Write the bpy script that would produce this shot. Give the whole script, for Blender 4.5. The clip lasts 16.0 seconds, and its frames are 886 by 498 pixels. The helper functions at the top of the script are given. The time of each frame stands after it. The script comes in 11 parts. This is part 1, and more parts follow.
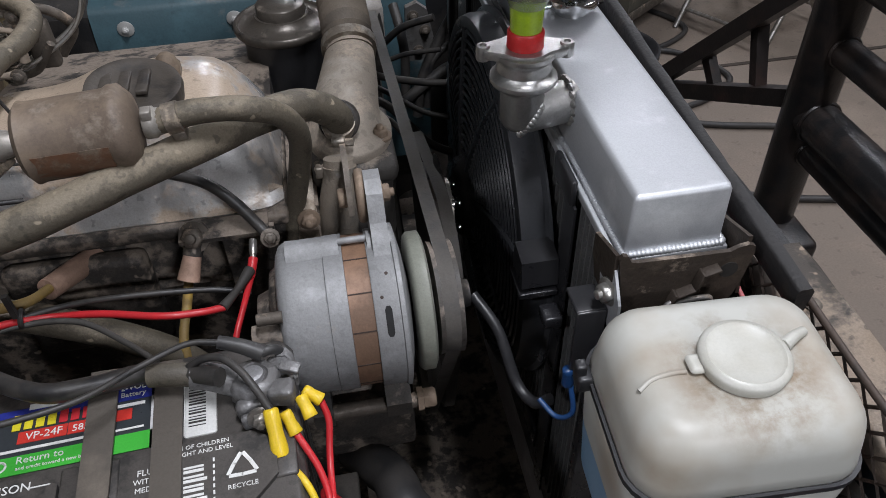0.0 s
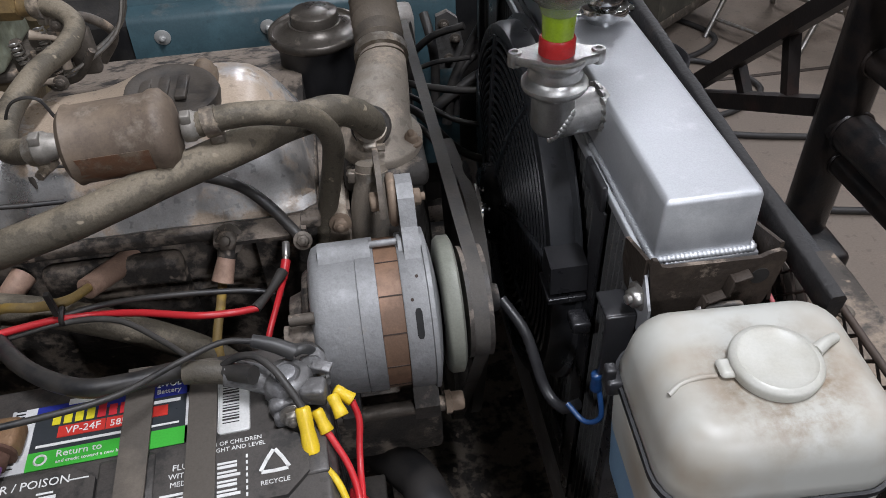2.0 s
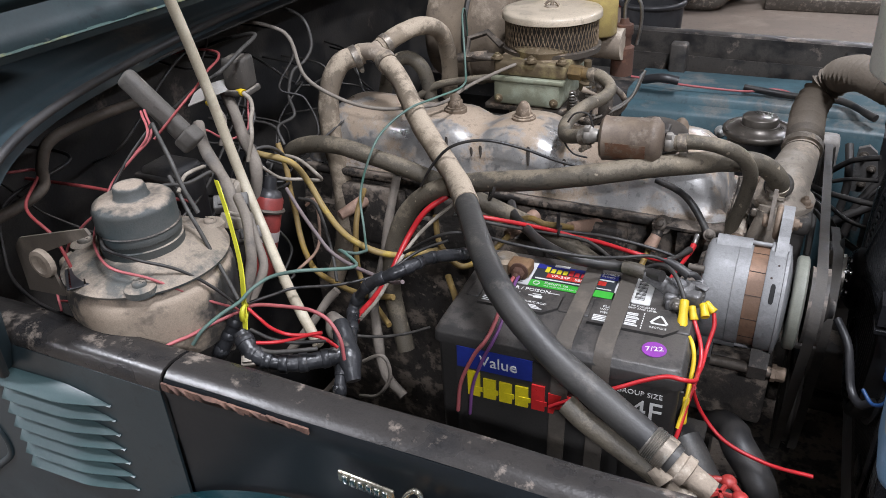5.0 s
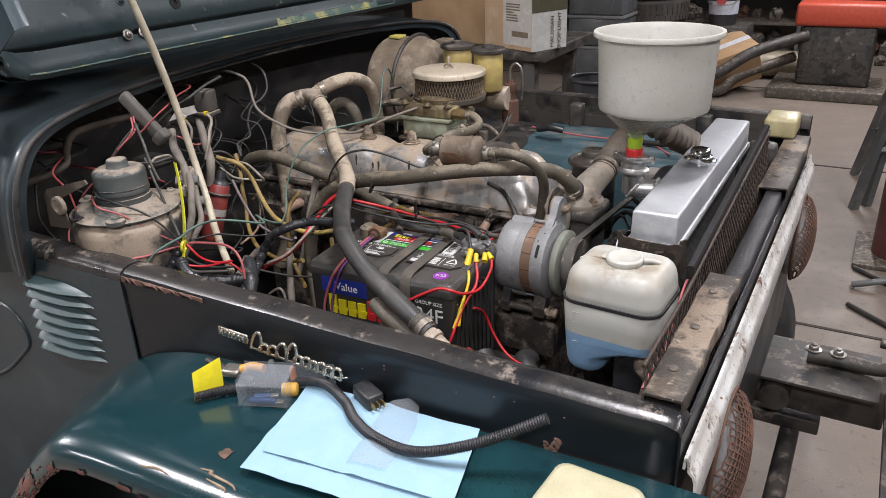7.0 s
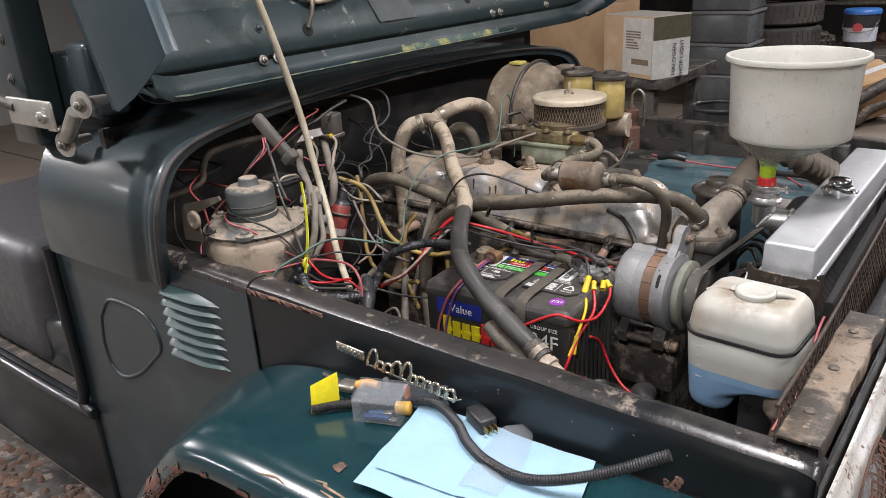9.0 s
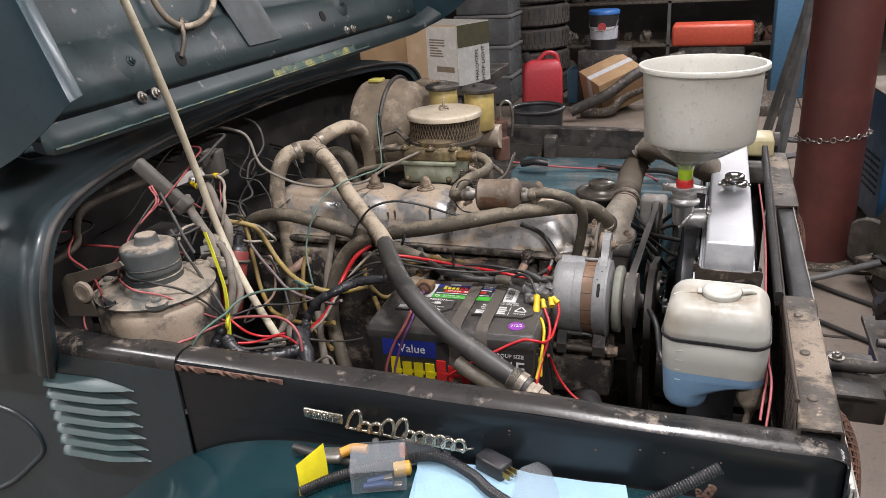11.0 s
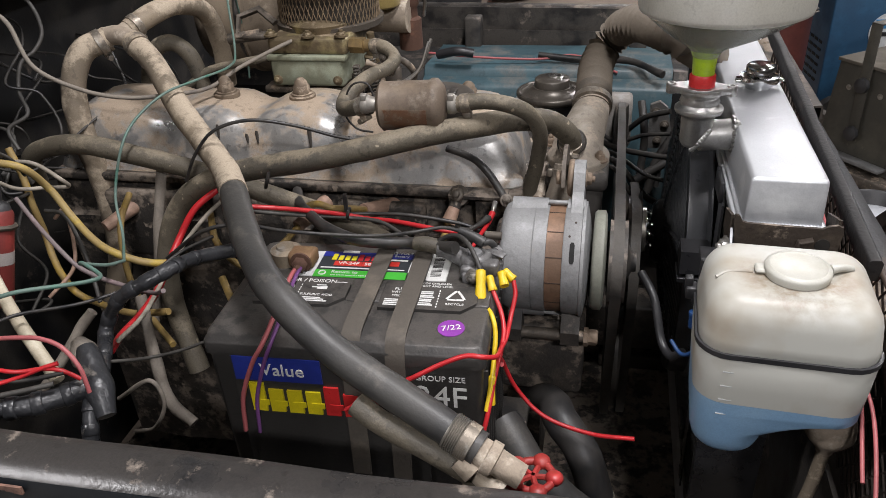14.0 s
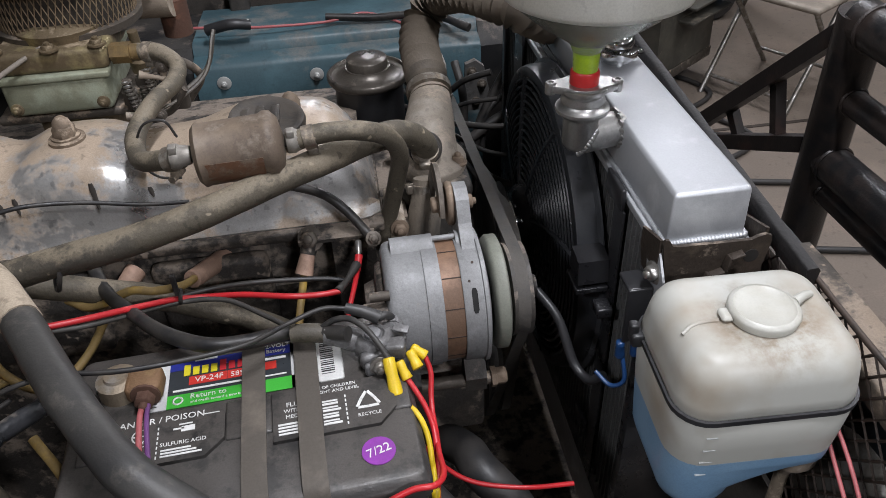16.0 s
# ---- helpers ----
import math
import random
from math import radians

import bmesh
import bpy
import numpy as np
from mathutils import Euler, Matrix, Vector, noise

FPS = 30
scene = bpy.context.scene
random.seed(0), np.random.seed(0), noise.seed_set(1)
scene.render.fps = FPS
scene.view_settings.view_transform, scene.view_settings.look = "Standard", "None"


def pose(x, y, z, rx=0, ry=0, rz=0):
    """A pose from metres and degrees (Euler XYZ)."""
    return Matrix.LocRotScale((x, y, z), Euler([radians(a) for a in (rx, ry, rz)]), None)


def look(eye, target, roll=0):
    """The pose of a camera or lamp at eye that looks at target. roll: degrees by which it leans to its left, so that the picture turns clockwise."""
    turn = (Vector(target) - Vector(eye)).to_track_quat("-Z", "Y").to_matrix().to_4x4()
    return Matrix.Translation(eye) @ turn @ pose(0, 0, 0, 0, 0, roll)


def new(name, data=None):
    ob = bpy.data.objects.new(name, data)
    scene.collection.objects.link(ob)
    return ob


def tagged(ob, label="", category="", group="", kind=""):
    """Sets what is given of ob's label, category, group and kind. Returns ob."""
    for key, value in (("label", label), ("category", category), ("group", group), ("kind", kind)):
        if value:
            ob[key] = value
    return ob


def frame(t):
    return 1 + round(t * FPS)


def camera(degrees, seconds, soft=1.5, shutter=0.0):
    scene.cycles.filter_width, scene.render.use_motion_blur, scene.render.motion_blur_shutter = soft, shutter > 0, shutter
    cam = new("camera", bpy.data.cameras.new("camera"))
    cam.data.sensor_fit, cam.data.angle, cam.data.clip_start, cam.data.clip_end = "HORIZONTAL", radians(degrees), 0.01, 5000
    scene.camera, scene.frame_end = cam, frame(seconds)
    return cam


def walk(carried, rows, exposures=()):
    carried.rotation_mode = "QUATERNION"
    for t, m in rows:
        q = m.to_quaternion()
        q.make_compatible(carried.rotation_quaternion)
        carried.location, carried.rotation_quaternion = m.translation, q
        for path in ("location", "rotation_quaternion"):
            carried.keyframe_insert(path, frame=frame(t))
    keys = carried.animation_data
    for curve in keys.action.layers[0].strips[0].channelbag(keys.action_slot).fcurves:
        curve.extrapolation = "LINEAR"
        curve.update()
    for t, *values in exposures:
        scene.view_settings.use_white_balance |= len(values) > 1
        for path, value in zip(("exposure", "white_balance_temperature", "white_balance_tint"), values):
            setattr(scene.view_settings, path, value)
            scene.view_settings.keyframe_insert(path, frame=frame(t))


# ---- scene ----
cam = camera(60.80, 16.0, soft=0.8)
# seconds, place in metres, turn in degrees
ROWS = [
    (0, 0.0437, 0.0134, 1.4704, 47.019, 1.201, -10.421),
    (0.5, 0.0427, 0.0098, 1.4704, 47.108, 1.185, -10.511),
    (1, 0.0443, 0.0106, 1.4711, 47.225, 1.267, -10.604),
    (1.5, 0.0459, 0.0107, 1.4682, 47.104, 1.591, -10.371),
    (2, 0.0389, 0.0066, 1.4713, 47.806, 2.062, -8.602),
    (2.5, -0.0134, -0.0244, 1.4913, 50.455, 2.794, -0.542),
    (3, -0.0462, -0.0995, 1.5105, 53.760, 3.180, 9.514),
    (3.5, -0.0335, -0.1693, 1.5204, 56.428, 3.231, 17.287),
    (4, -0.0042, -0.2183, 1.5183, 58.247, 2.715, 23.683),
    (4.2, 0.0128, -0.2386, 1.5197, 59.066, 2.949, 25.863),
    (6.3, 0.3071, -0.6660, 1.5845, 62.119, 2.044, 24.074),
    (6.5, 0.4044, -0.6706, 1.5715, 64.581, 1.864, 26.490),
    (7, 0.5048, -0.6762, 1.5713, 66.231, 2.057, 29.552),
    (7.5, 0.5229, -0.6691, 1.5666, 67.431, 2.663, 32.965),
    (8, 0.5044, -0.6943, 1.5592, 68.373, 2.729, 35.768),
    (8.2, 0.5009, -0.6815, 1.5617, 67.945, 3.515, 38.461),
    (10.3, 0.3560, -0.6994, 1.5659, 69.784, 3.041, 29.551),
    (10.5, 0.3078, -0.7117, 1.5779, 68.968, 3.357, 24.893),
    (11, 0.2240, -0.7411, 1.5953, 68.075, 3.537, 19.306),
    (11.5, 0.1938, -0.7589, 1.5941, 67.884, 3.421, 15.052),
    (12, 0.1960, -0.7643, 1.5924, 67.824, 3.340, 12.937),
    (12.5, 0.2024, -0.7603, 1.5952, 67.929, 3.361, 11.873),
    (13, 0.1918, -0.7484, 1.5944, 67.647, 3.441, 11.313),
    (13.5, 0.1533, -0.6237, 1.5472, 65.120, 2.720, 12.345),
    (14, 0.0950, -0.3117, 1.4714, 59.699, 2.837, 12.179),
    (14.5, -0.0032, -0.1373, 1.4806, 52.293, 1.484, 1.043),
    (15, -0.0794, -0.1049, 1.5136, 52.918, 1.132, -7.590),
    (15.5, -0.0622, -0.1017, 1.5150, 52.486, 1.395, -9.453),
    (16, -0.0249, -0.1176, 1.5130, 52.116, 2.101, -8.658),
]
walk(cam, [(t, pose(x, y, z, rx, ry, rz)) for t, x, y, z, rx, ry, rz in ROWS],
     exposures=[(0, -0.42, 6350, 10), (1.5, -0.42, 6350, 10), (2.5, -0.2, 6350, 10), (3.5, 0.12, 6180, 10), (4.2, 0.15, 6180, 10), (6.3, 0.05, 6600, 12),
                (8.2, 0.15, 6800, 12), (10.3, 0.12, 6900, 12), (12.5, 0.15, 6850, 12), (13.5, 0.05, 6850, 12), (14.2, -0.1, 6800, 10), (14.8, -0.25, 6700, 10), (16, -0.26, 6450, 10)])

# ---- world and lights ----
world = bpy.data.worlds.new("garage_air")
world.use_nodes = True
world.node_tree.nodes["Background"].inputs[0].default_value = (0.75, 0.85, 1.0, 1)
world.node_tree.nodes["Background"].inputs[1].default_value = 0.13
scene.world = world
scene.view_settings.exposure = 0.0


def unseen_lamp(x, y, z, watts, length, turn):
    """An unseen strip lamp, added to light the place: light and housing."""
    data = bpy.data.lights.new("strip_light", "AREA")
    data.shape, data.size, data.size_y = "RECTANGLE", length, 0.16
    data.energy, data.color = watts, (0.955, 0.96, 1.02)
    lamp = new("strip_light", data)
    lamp.matrix_world = pose(x, y, z, 0, 0, turn)


# All unseen: some placed from reflections, the rest added to brighten dark areas.
LAMPS = [(0.30, 0.1, 2.85, 44, 0.6, 90), (-1.6, -0.9, 2.85, 50, 0.45, 0), (-5.0, -0.95, 2.55, 190, 0.6, 0), (-5.5, -4.5, 2.9, 160, 2.4, 0), (0.9, -1.9, 2.8, 62, 0.45, 0),
         (1.35, 3.5, 2.9, 66, 2.4, 90), (0.35, 6.3, 2.9, 108, 2.4, 90), (2.3, 0.9, 2.9, 66, 2.4, 90)]
for lamp_row in LAMPS:
    unseen_lamp(*lamp_row)

# ---- materials ----


def rgb(c):
    return (c[0], c[1], c[2], 1.0) if not isinstance(c, str) else tuple(
        ((int(c[i:i + 2], 16) / 255 + 0.055) / 1.055) ** 2.4 if int(c[i:i + 2], 16) > 10 else int(c[i:i + 2], 16) / 3294.6
        for i in (0, 2, 4)) + (1.0,)


def worn(name, base, second=None, amount=0.35, scale=30.0, rough=0.6, rough_var=0.15, metal=0.0, bump=0.15, fine=220.0,
         dust=None, dust_amount=0.0, dust_scale=12.0, coat=0.0, spread=0.08, random_value=0.0, grit=0.15, settle=0.10, flecks=None):
    """A surface of two mixed colours, with fine grain, patchy dust or rust, and relief."""
    m = bpy.data.materials.new(name)
    m.use_nodes = True
    nt = m.node_tree
    n, l = nt.nodes, nt.links
    bsdf = n["Principled BSDF"]
    co = n.new("ShaderNodeTexCoord")
    second = second or tuple(v * 0.7 for v in rgb(base)[:3])
    if dust:
        grey = sum(dust) / 3
        dust = tuple(v + (grey - v) * 0.12 for v in dust)

    def noise_node(s, detail=4.0, rough_n=0.6):
        t = n.new("ShaderNodeTexNoise")
        t.inputs["Scale"].default_value, t.inputs["Detail"].default_value, t.inputs["Roughness"].default_value = s, detail, rough_n
        l.new(co.outputs["Object"], t.inputs["Vector"])
        return t

    def ramp(src, lo, hi):
        r = n.new("ShaderNodeMapRange")
        r.inputs[1].default_value, r.inputs[2].default_value = lo, hi
        l.new(src, r.inputs[0])
        return r.outputs[0]

    def mix(fac, a, b):
        x = n.new("ShaderNodeMix")
        x.data_type = "RGBA"
        l.new(fac, x.inputs["Factor"])
        for sock, v in ((x.inputs["A"], a), (x.inputs["B"], b)):
            if isinstance(v, tuple):
                sock.default_value = v
            else:
                l.new(v, sock)
        return x.outputs["Result"]

    big, small = noise_node(scale), noise_node(fine, 2.0)
    cut = 1.0 - amount
    col = mix(ramp(big.outputs[0], cut - spread - 0.15, cut + spread - 0.15), rgb(base), rgb(second))
    dark = n.new("ShaderNodeMix")
    dark.data_type, dark.blend_type = "RGBA", "MULTIPLY"
    speck = noise_node(fine * 2.6, 3.0, 0.75)
    l.new(ramp(speck.outputs[0], 0.40, 0.68), dark.inputs["Factor"])
    l.new(col, dark.inputs["A"])
    dark.inputs["B"].default_value = (1 - grit, 1 - grit, 1 - grit, 1)
    col = dark.outputs["Result"]
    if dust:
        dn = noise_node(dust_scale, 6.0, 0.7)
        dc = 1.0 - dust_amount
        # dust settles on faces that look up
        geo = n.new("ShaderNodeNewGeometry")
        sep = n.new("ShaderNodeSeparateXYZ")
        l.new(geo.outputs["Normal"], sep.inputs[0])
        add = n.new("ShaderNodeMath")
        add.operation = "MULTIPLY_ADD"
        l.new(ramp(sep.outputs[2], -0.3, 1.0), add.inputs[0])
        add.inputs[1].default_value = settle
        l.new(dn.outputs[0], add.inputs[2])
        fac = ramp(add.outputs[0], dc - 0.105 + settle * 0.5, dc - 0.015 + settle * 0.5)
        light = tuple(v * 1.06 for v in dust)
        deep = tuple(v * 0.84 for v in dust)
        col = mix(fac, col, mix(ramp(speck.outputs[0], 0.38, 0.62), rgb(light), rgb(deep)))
        if metal:
            inv = n.new("ShaderNodeMath")
            inv.operation = "MULTIPLY_ADD"
            l.new(fac, inv.inputs[0])
            inv.inputs[1].default_value, inv.inputs[2].default_value = -metal, metal
            l.new(inv.outputs[0], bsdf.inputs["Metallic"])
    flecks = (0.2 if dust else 0.0) if flecks is None else flecks
    if flecks:
        # sparse dark spots and pale chips
        spot, chip = noise_node(fine * 0.5, 2.5, 0.55), noise_node(fine * 0.36, 2.0, 0.5)
        fd_ = n.new("ShaderNodeMix")
        fd_.data_type, fd_.blend_type = "RGBA", "MULTIPLY"
        l.new(ramp(spot.outputs[0], 0.61, 0.665), fd_.inputs["Factor"])
        l.new(col, fd_.inputs["A"])
        fd_.inputs["B"].default_value = (1 - flecks, 1 - flecks, 1 - flecks, 1)
        col = fd_.outputs["Result"]
        pale = rgb(tuple(min(0.8, v * 1.35) for v in (dust or rgb(base)[:3])))
        if flecks > 0.3:
            col = mix(ramp(chip.outputs[0], 0.69, 0.74), col, pale)
    if random_value:
        info = n.new("ShaderNodeObjectInfo")
        hue = n.new("ShaderNodeHueSaturation")
        l.new(ramp(info.outputs["Random"], -0.5 / random_value, 1 + 0.5 / random_value), hue.inputs["Value"])
        l.new(col, hue.inputs["Color"])
        col = hue.outputs[0]
    l.new(col, bsdf.inputs["Base Color"])
    rr = n.new("ShaderNodeMapRange")
    rr.inputs[3].default_value, rr.inputs[4].default_value = max(0.03, rough - rough_var), min(1, rough + rough_var)
    rr.inputs[1].default_value, rr.inputs[2].default_value = 0.3, 0.7
    l.new(big.outputs[0], rr.inputs[0])
    l.new(rr.outputs[0], bsdf.inputs["Roughness"])
    if not (dust and metal):
        bsdf.inputs["Metallic"].default_value = metal
    bsdf.inputs["Coat Weight"].default_value = coat
    bsdf.inputs["Coat Roughness"].default_value = 0.12
    if bump:
        b = n.new("ShaderNodeBump")
        b.inputs["Strength"].default_value, b.inputs["Distance"].default_value = bump, 0.002
        l.new(small.outputs[0], b.inputs["Height"])
        l.new(b.outputs[0], bsdf.inputs["Normal"])
    return m


def clear(name, colour, rough=0.1, weight=1.0, ior=1.45, alpha=1.0):
    m = bpy.data.materials.new(name)
    m.use_nodes = True
    b = m.node_tree.nodes["Principled BSDF"]
    b.inputs["Base Color"].default_value = rgb(colour)
    b.inputs["Roughness"].default_value, b.inputs["IOR"].default_value = rough, ior
    b.inputs["Transmission Weight"].default_value = weight
    b.inputs["Alpha"].default_value = alpha
    return m


def plain(name, colour, rough=0.5, metal=0.0):
    return worn(name, colour, tuple(v * 0.85 for v in rgb(colour)[:3]), 0.4, 40, rough, 0.08, metal, 0.05, 300, grit=0.12)


GREEN = worn("dark_green_paint", (0.008, 0.0125, 0.016), (0.006, 0.0085, 0.011), 0.5, 5, 0.42, 0.08, 0, 0.03, 150, dust=(0.06, 0.054, 0.048), dust_amount=0.20, dust_scale=9, coat=0.12)
FENDER = worn("blue_green_paint", (0.008, 0.045, 0.050), (0.006, 0.028, 0.034), 0.45, 4, 0.20, 0.06, 0, 0.02, 120, dust=(0.16, 0.10, 0.08), dust_amount=0.15, dust_scale=7, coat=0.4)
TEAL = worn("dusty_teal_paint", (0.070, 0.132, 0.156), (0.046, 0.088, 0.105), 0.4, 9, 0.45, 0.12, 0, 0.1, 120, dust=(0.135, 0.145, 0.140), dust_amount=0.34, dust_scale=6)
HOODIN = worn("hood_inner_paint", (0.024, 0.043, 0.048), (0.015, 0.027, 0.030), 0.45, 5, 0.42, 0.1, 0, 0.1, 120, dust=(0.105, 0.10, 0.09), dust_amount=0.27, dust_scale=14, flecks=0.35)
YELLOWED = worn("yellowed_old_paint", (0.30, 0.28, 0.09), (0.05, 0.09, 0.08), 0.45, 25, 0.6, 0.1, 0, 0.15)
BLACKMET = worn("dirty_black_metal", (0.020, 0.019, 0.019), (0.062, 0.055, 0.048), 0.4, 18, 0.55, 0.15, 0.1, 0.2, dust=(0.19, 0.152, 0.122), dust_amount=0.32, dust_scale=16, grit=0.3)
RAILM = worn("worn_rail_paint", (0.014, 0.015, 0.017), (0.034, 0.031, 0.029), 0.45, 9, 0.30, 0.10, 0.0, 0.12, dust=(0.20, 0.165, 0.135), dust_amount=0.30, dust_scale=26, grit=0.3, settle=0.06)
GRIME = worn("oily_grime", (0.080, 0.066, 0.054), (0.036, 0.031, 0.027), 0.45, 20, 0.7, 0.15, 0, 0.6, 160, dust=(0.21, 0.168, 0.13), dust_amount=0.42, dust_scale=26, grit=0.4, flecks=0.5)
FIREWALL = worn("black_firewall", (0.013, 0.013, 0.014), (0.04, 0.036, 0.032), 0.35, 12, 0.6, 0.15, 0, 0.2, dust=(0.15, 0.118, 0.095), dust_amount=0.3, dust_scale=11, grit=0.3)
BRACKETM = worn("rusted_brown_bracket", (0.085, 0.066, 0.050), (0.045, 0.034, 0.026), 0.45, 26, 0.6, 0.12, 0.35, 0.3, dust=(0.20, 0.155, 0.115), dust_amount=0.32, dust_scale=30, grit=0.3)
ALU = worn("brushed_aluminium", (0.60, 0.615, 0.63), (0.44, 0.452, 0.47), 0.5, 15, 0.52, 0.10, 0.66, 0.06, 320, grit=0.12)
POLISHED = worn("polished_cast_metal", (0.56, 0.56, 0.555), (0.42, 0.415, 0.40), 0.45, 40, 0.40, 0.1, 0.9, 0.12, 200, grit=0.15)
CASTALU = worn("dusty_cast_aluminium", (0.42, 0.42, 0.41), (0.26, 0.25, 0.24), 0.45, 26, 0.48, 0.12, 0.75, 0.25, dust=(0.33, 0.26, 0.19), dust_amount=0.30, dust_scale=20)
NUTTAN = worn("tan_dusted_nut", (0.30, 0.225, 0.16), (0.19, 0.14, 0.10), 0.45, 45, 0.65, 0.1, 0.15, 0.2)
ALTALU = worn("alternator_cast_aluminium", (0.31, 0.315, 0.32), (0.235, 0.237, 0.238), 0.45, 30, 0.62, 0.1, 0.30, 0.25, dust=(0.27, 0.235, 0.19), dust_amount=0.24, dust_scale=24, flecks=0.12)
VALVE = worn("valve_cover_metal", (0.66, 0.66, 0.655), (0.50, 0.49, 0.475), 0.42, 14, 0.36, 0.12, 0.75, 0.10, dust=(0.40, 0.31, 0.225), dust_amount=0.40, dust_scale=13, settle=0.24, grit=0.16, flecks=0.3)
TAN = worn("dust_caked_metal", (0.40, 0.335, 0.26), (0.27, 0.22, 0.17), 0.4, 17, 0.8, 0.1, 0, 0.2, dust=(0.52, 0.45, 0.36), dust_amount=0.32)
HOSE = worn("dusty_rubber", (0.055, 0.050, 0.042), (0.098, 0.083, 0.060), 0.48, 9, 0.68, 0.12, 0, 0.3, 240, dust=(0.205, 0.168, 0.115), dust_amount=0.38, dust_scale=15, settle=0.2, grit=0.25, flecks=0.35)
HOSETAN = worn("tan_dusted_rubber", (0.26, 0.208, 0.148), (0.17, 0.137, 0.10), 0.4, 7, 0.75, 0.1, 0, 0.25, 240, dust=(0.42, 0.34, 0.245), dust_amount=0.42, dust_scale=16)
HOSEBLACK = worn("newer_black_rubber", (0.026, 0.026, 0.027), (0.046, 0.044, 0.041), 0.4, 9, 0.5, 0.1, 0, 0.12, dust=(0.085, 0.077, 0.067), dust_amount=0.28, dust_scale=20, settle=0.14, flecks=0.05)
RUBBER = worn("black_rubber", (0.020, 0.020, 0.021), (0.035, 0.032, 0.030), 0.4, 30, 0.55, 0.1, 0, 0.1)
BLACKP = worn("black_plastic", (0.020, 0.020, 0.022), (0.030, 0.030, 0.032), 0.4, 25, 0.42, 0.08, 0, 0.05, dust=(0.10, 0.09, 0.08), dust_amount=0.16, dust_scale=30)
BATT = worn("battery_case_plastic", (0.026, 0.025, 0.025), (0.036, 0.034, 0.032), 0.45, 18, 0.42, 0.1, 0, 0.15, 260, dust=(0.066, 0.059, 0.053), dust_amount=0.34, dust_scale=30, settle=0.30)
STRAP = worn("dusty_strap", (0.125, 0.105, 0.084), (0.078, 0.067, 0.055), 0.45, 22, 0.75, 0.1, 0, 0.2)
COPPER = worn("alternator_core", (0.23, 0.135, 0.085), (0.14, 0.085, 0.055), 0.4, 28, 0.6, 0.1, 0.2, 0.15)
THERMO = worn("dusty_grey_casting", (0.085, 0.078, 0.070), (0.055, 0.050, 0.045), 0.45, 22, 0.68, 0.1, 0.1, 0.25, dust=(0.22, 0.18, 0.14), dust_amount=0.3, dust_scale=18)
RUST = worn("rusted_steel", (0.17, 0.075, 0.045), (0.09, 0.045, 0.03), 0.45, 30, 0.8, 0.1, 0.1, 0.4)
RUSTPAINT = worn("rust_flecked_black_paint", (0.012, 0.012, 0.013), (0.03, 0.022, 0.019), 0.33, 20, 0.40, 0.12, 0.1, 0.2, dust=(0.12, 0.07, 0.05), dust_amount=0.19, dust_scale=18, flecks=0.1)
PLATE = worn("weathered_plate", (0.112, 0.088, 0.066), (0.05, 0.042, 0.035), 0.5, 13, 0.6, 0.12, 0.2, 0.25, dust=(0.20, 0.15, 0.105), dust_amount=0.38, dust_scale=12, flecks=0.4)
WHITEP = worn("white_chipped_paint", (0.66, 0.66, 0.64), (0.50, 0.48, 0.44), 0.35, 12, 0.45, 0.1, 0, 0.15, dust=(0.16, 0.075, 0.045), dust_amount=0.31, dust_scale=26, flecks=0.5)
STEEL = worn("zinc_steel", (0.42, 0.41, 0.39), (0.28, 0.26, 0.23), 0.4, 40, 0.4, 0.1, 0.85, 0.1)
DIRTYSTEEL = worn("dirty_steel", (0.20, 0.17, 0.14), (0.10, 0.085, 0.07), 0.45, 35, 0.6, 0.12, 0.4, 0.25, dust=(0.32, 0.24, 0.17), dust_amount=0.33, dust_scale=30)
CHROME = worn("chrome", (0.72, 0.73, 0.74), (0.6, 0.6, 0.6), 0.3, 60, 0.14, 0.06, 1.0, 0.05)
RED = plain("red_insulation", (0.52, 0.022, 0.028), 0.4)
# The fan's black plastic made greyer; light on the rings is in its colour.
GUARDM = worn("guard_glint_plastic", (0.046, 0.048, 0.054), (0.034, 0.036, 0.040), 0.45, 30, 0.30, 0.06, 0, 0.03)
FANRIM = worn("fan_rim_plastic", (0.062, 0.064, 0.070), (0.040, 0.042, 0.046), 0.45, 22, 0.32, 0.08, 0, 0.05, dust=(0.11, 0.11, 0.11), dust_amount=0.22, dust_scale=30)
FANP = worn("fan_black_plastic", (0.017, 0.017, 0.019), (0.025, 0.025, 0.027), 0.4, 25, 0.30, 0.06, 0, 0.05)
PINK = plain("faded_red_insulation", (0.43, 0.115, 0.12), 0.5)
YELLOW = plain("yellow_insulation", (0.72, 0.50, 0.02), 0.4)
OLDYELLOW = worn("old_yellow_insulation", (0.42, 0.27, 0.045), (0.25, 0.17, 0.06), 0.45, 40, 0.6, 0.1, 0, 0.1)
GREYW = worn("grey_insulation", (0.070, 0.066, 0.060), (0.042, 0.039, 0.035), 0.4, 40, 0.6, 0.1, 0, 0.1)
WHITEW = worn("white_insulation", (0.38, 0.34, 0.285), (0.24, 0.21, 0.17), 0.4, 40, 0.6, 0.1, 0, 0.1)
BLACKW = worn("black_insulation", (0.015, 0.015, 0.016), (0.034, 0.031, 0.028), 0.4, 50, 0.5, 0.1, 0, 0.1)
PURPLEW = plain("purple_insulation", (0.16, 0.06, 0.2), 0.5)
BLUEW = plain("blue_connector", (0.015, 0.055, 0.165), 0.35)
PINKISH = worn("dusty_plug_boot", (0.42, 0.27, 0.20), (0.28, 0.18, 0.13), 0.4, 40, 0.7, 0.1, 0, 0.1)
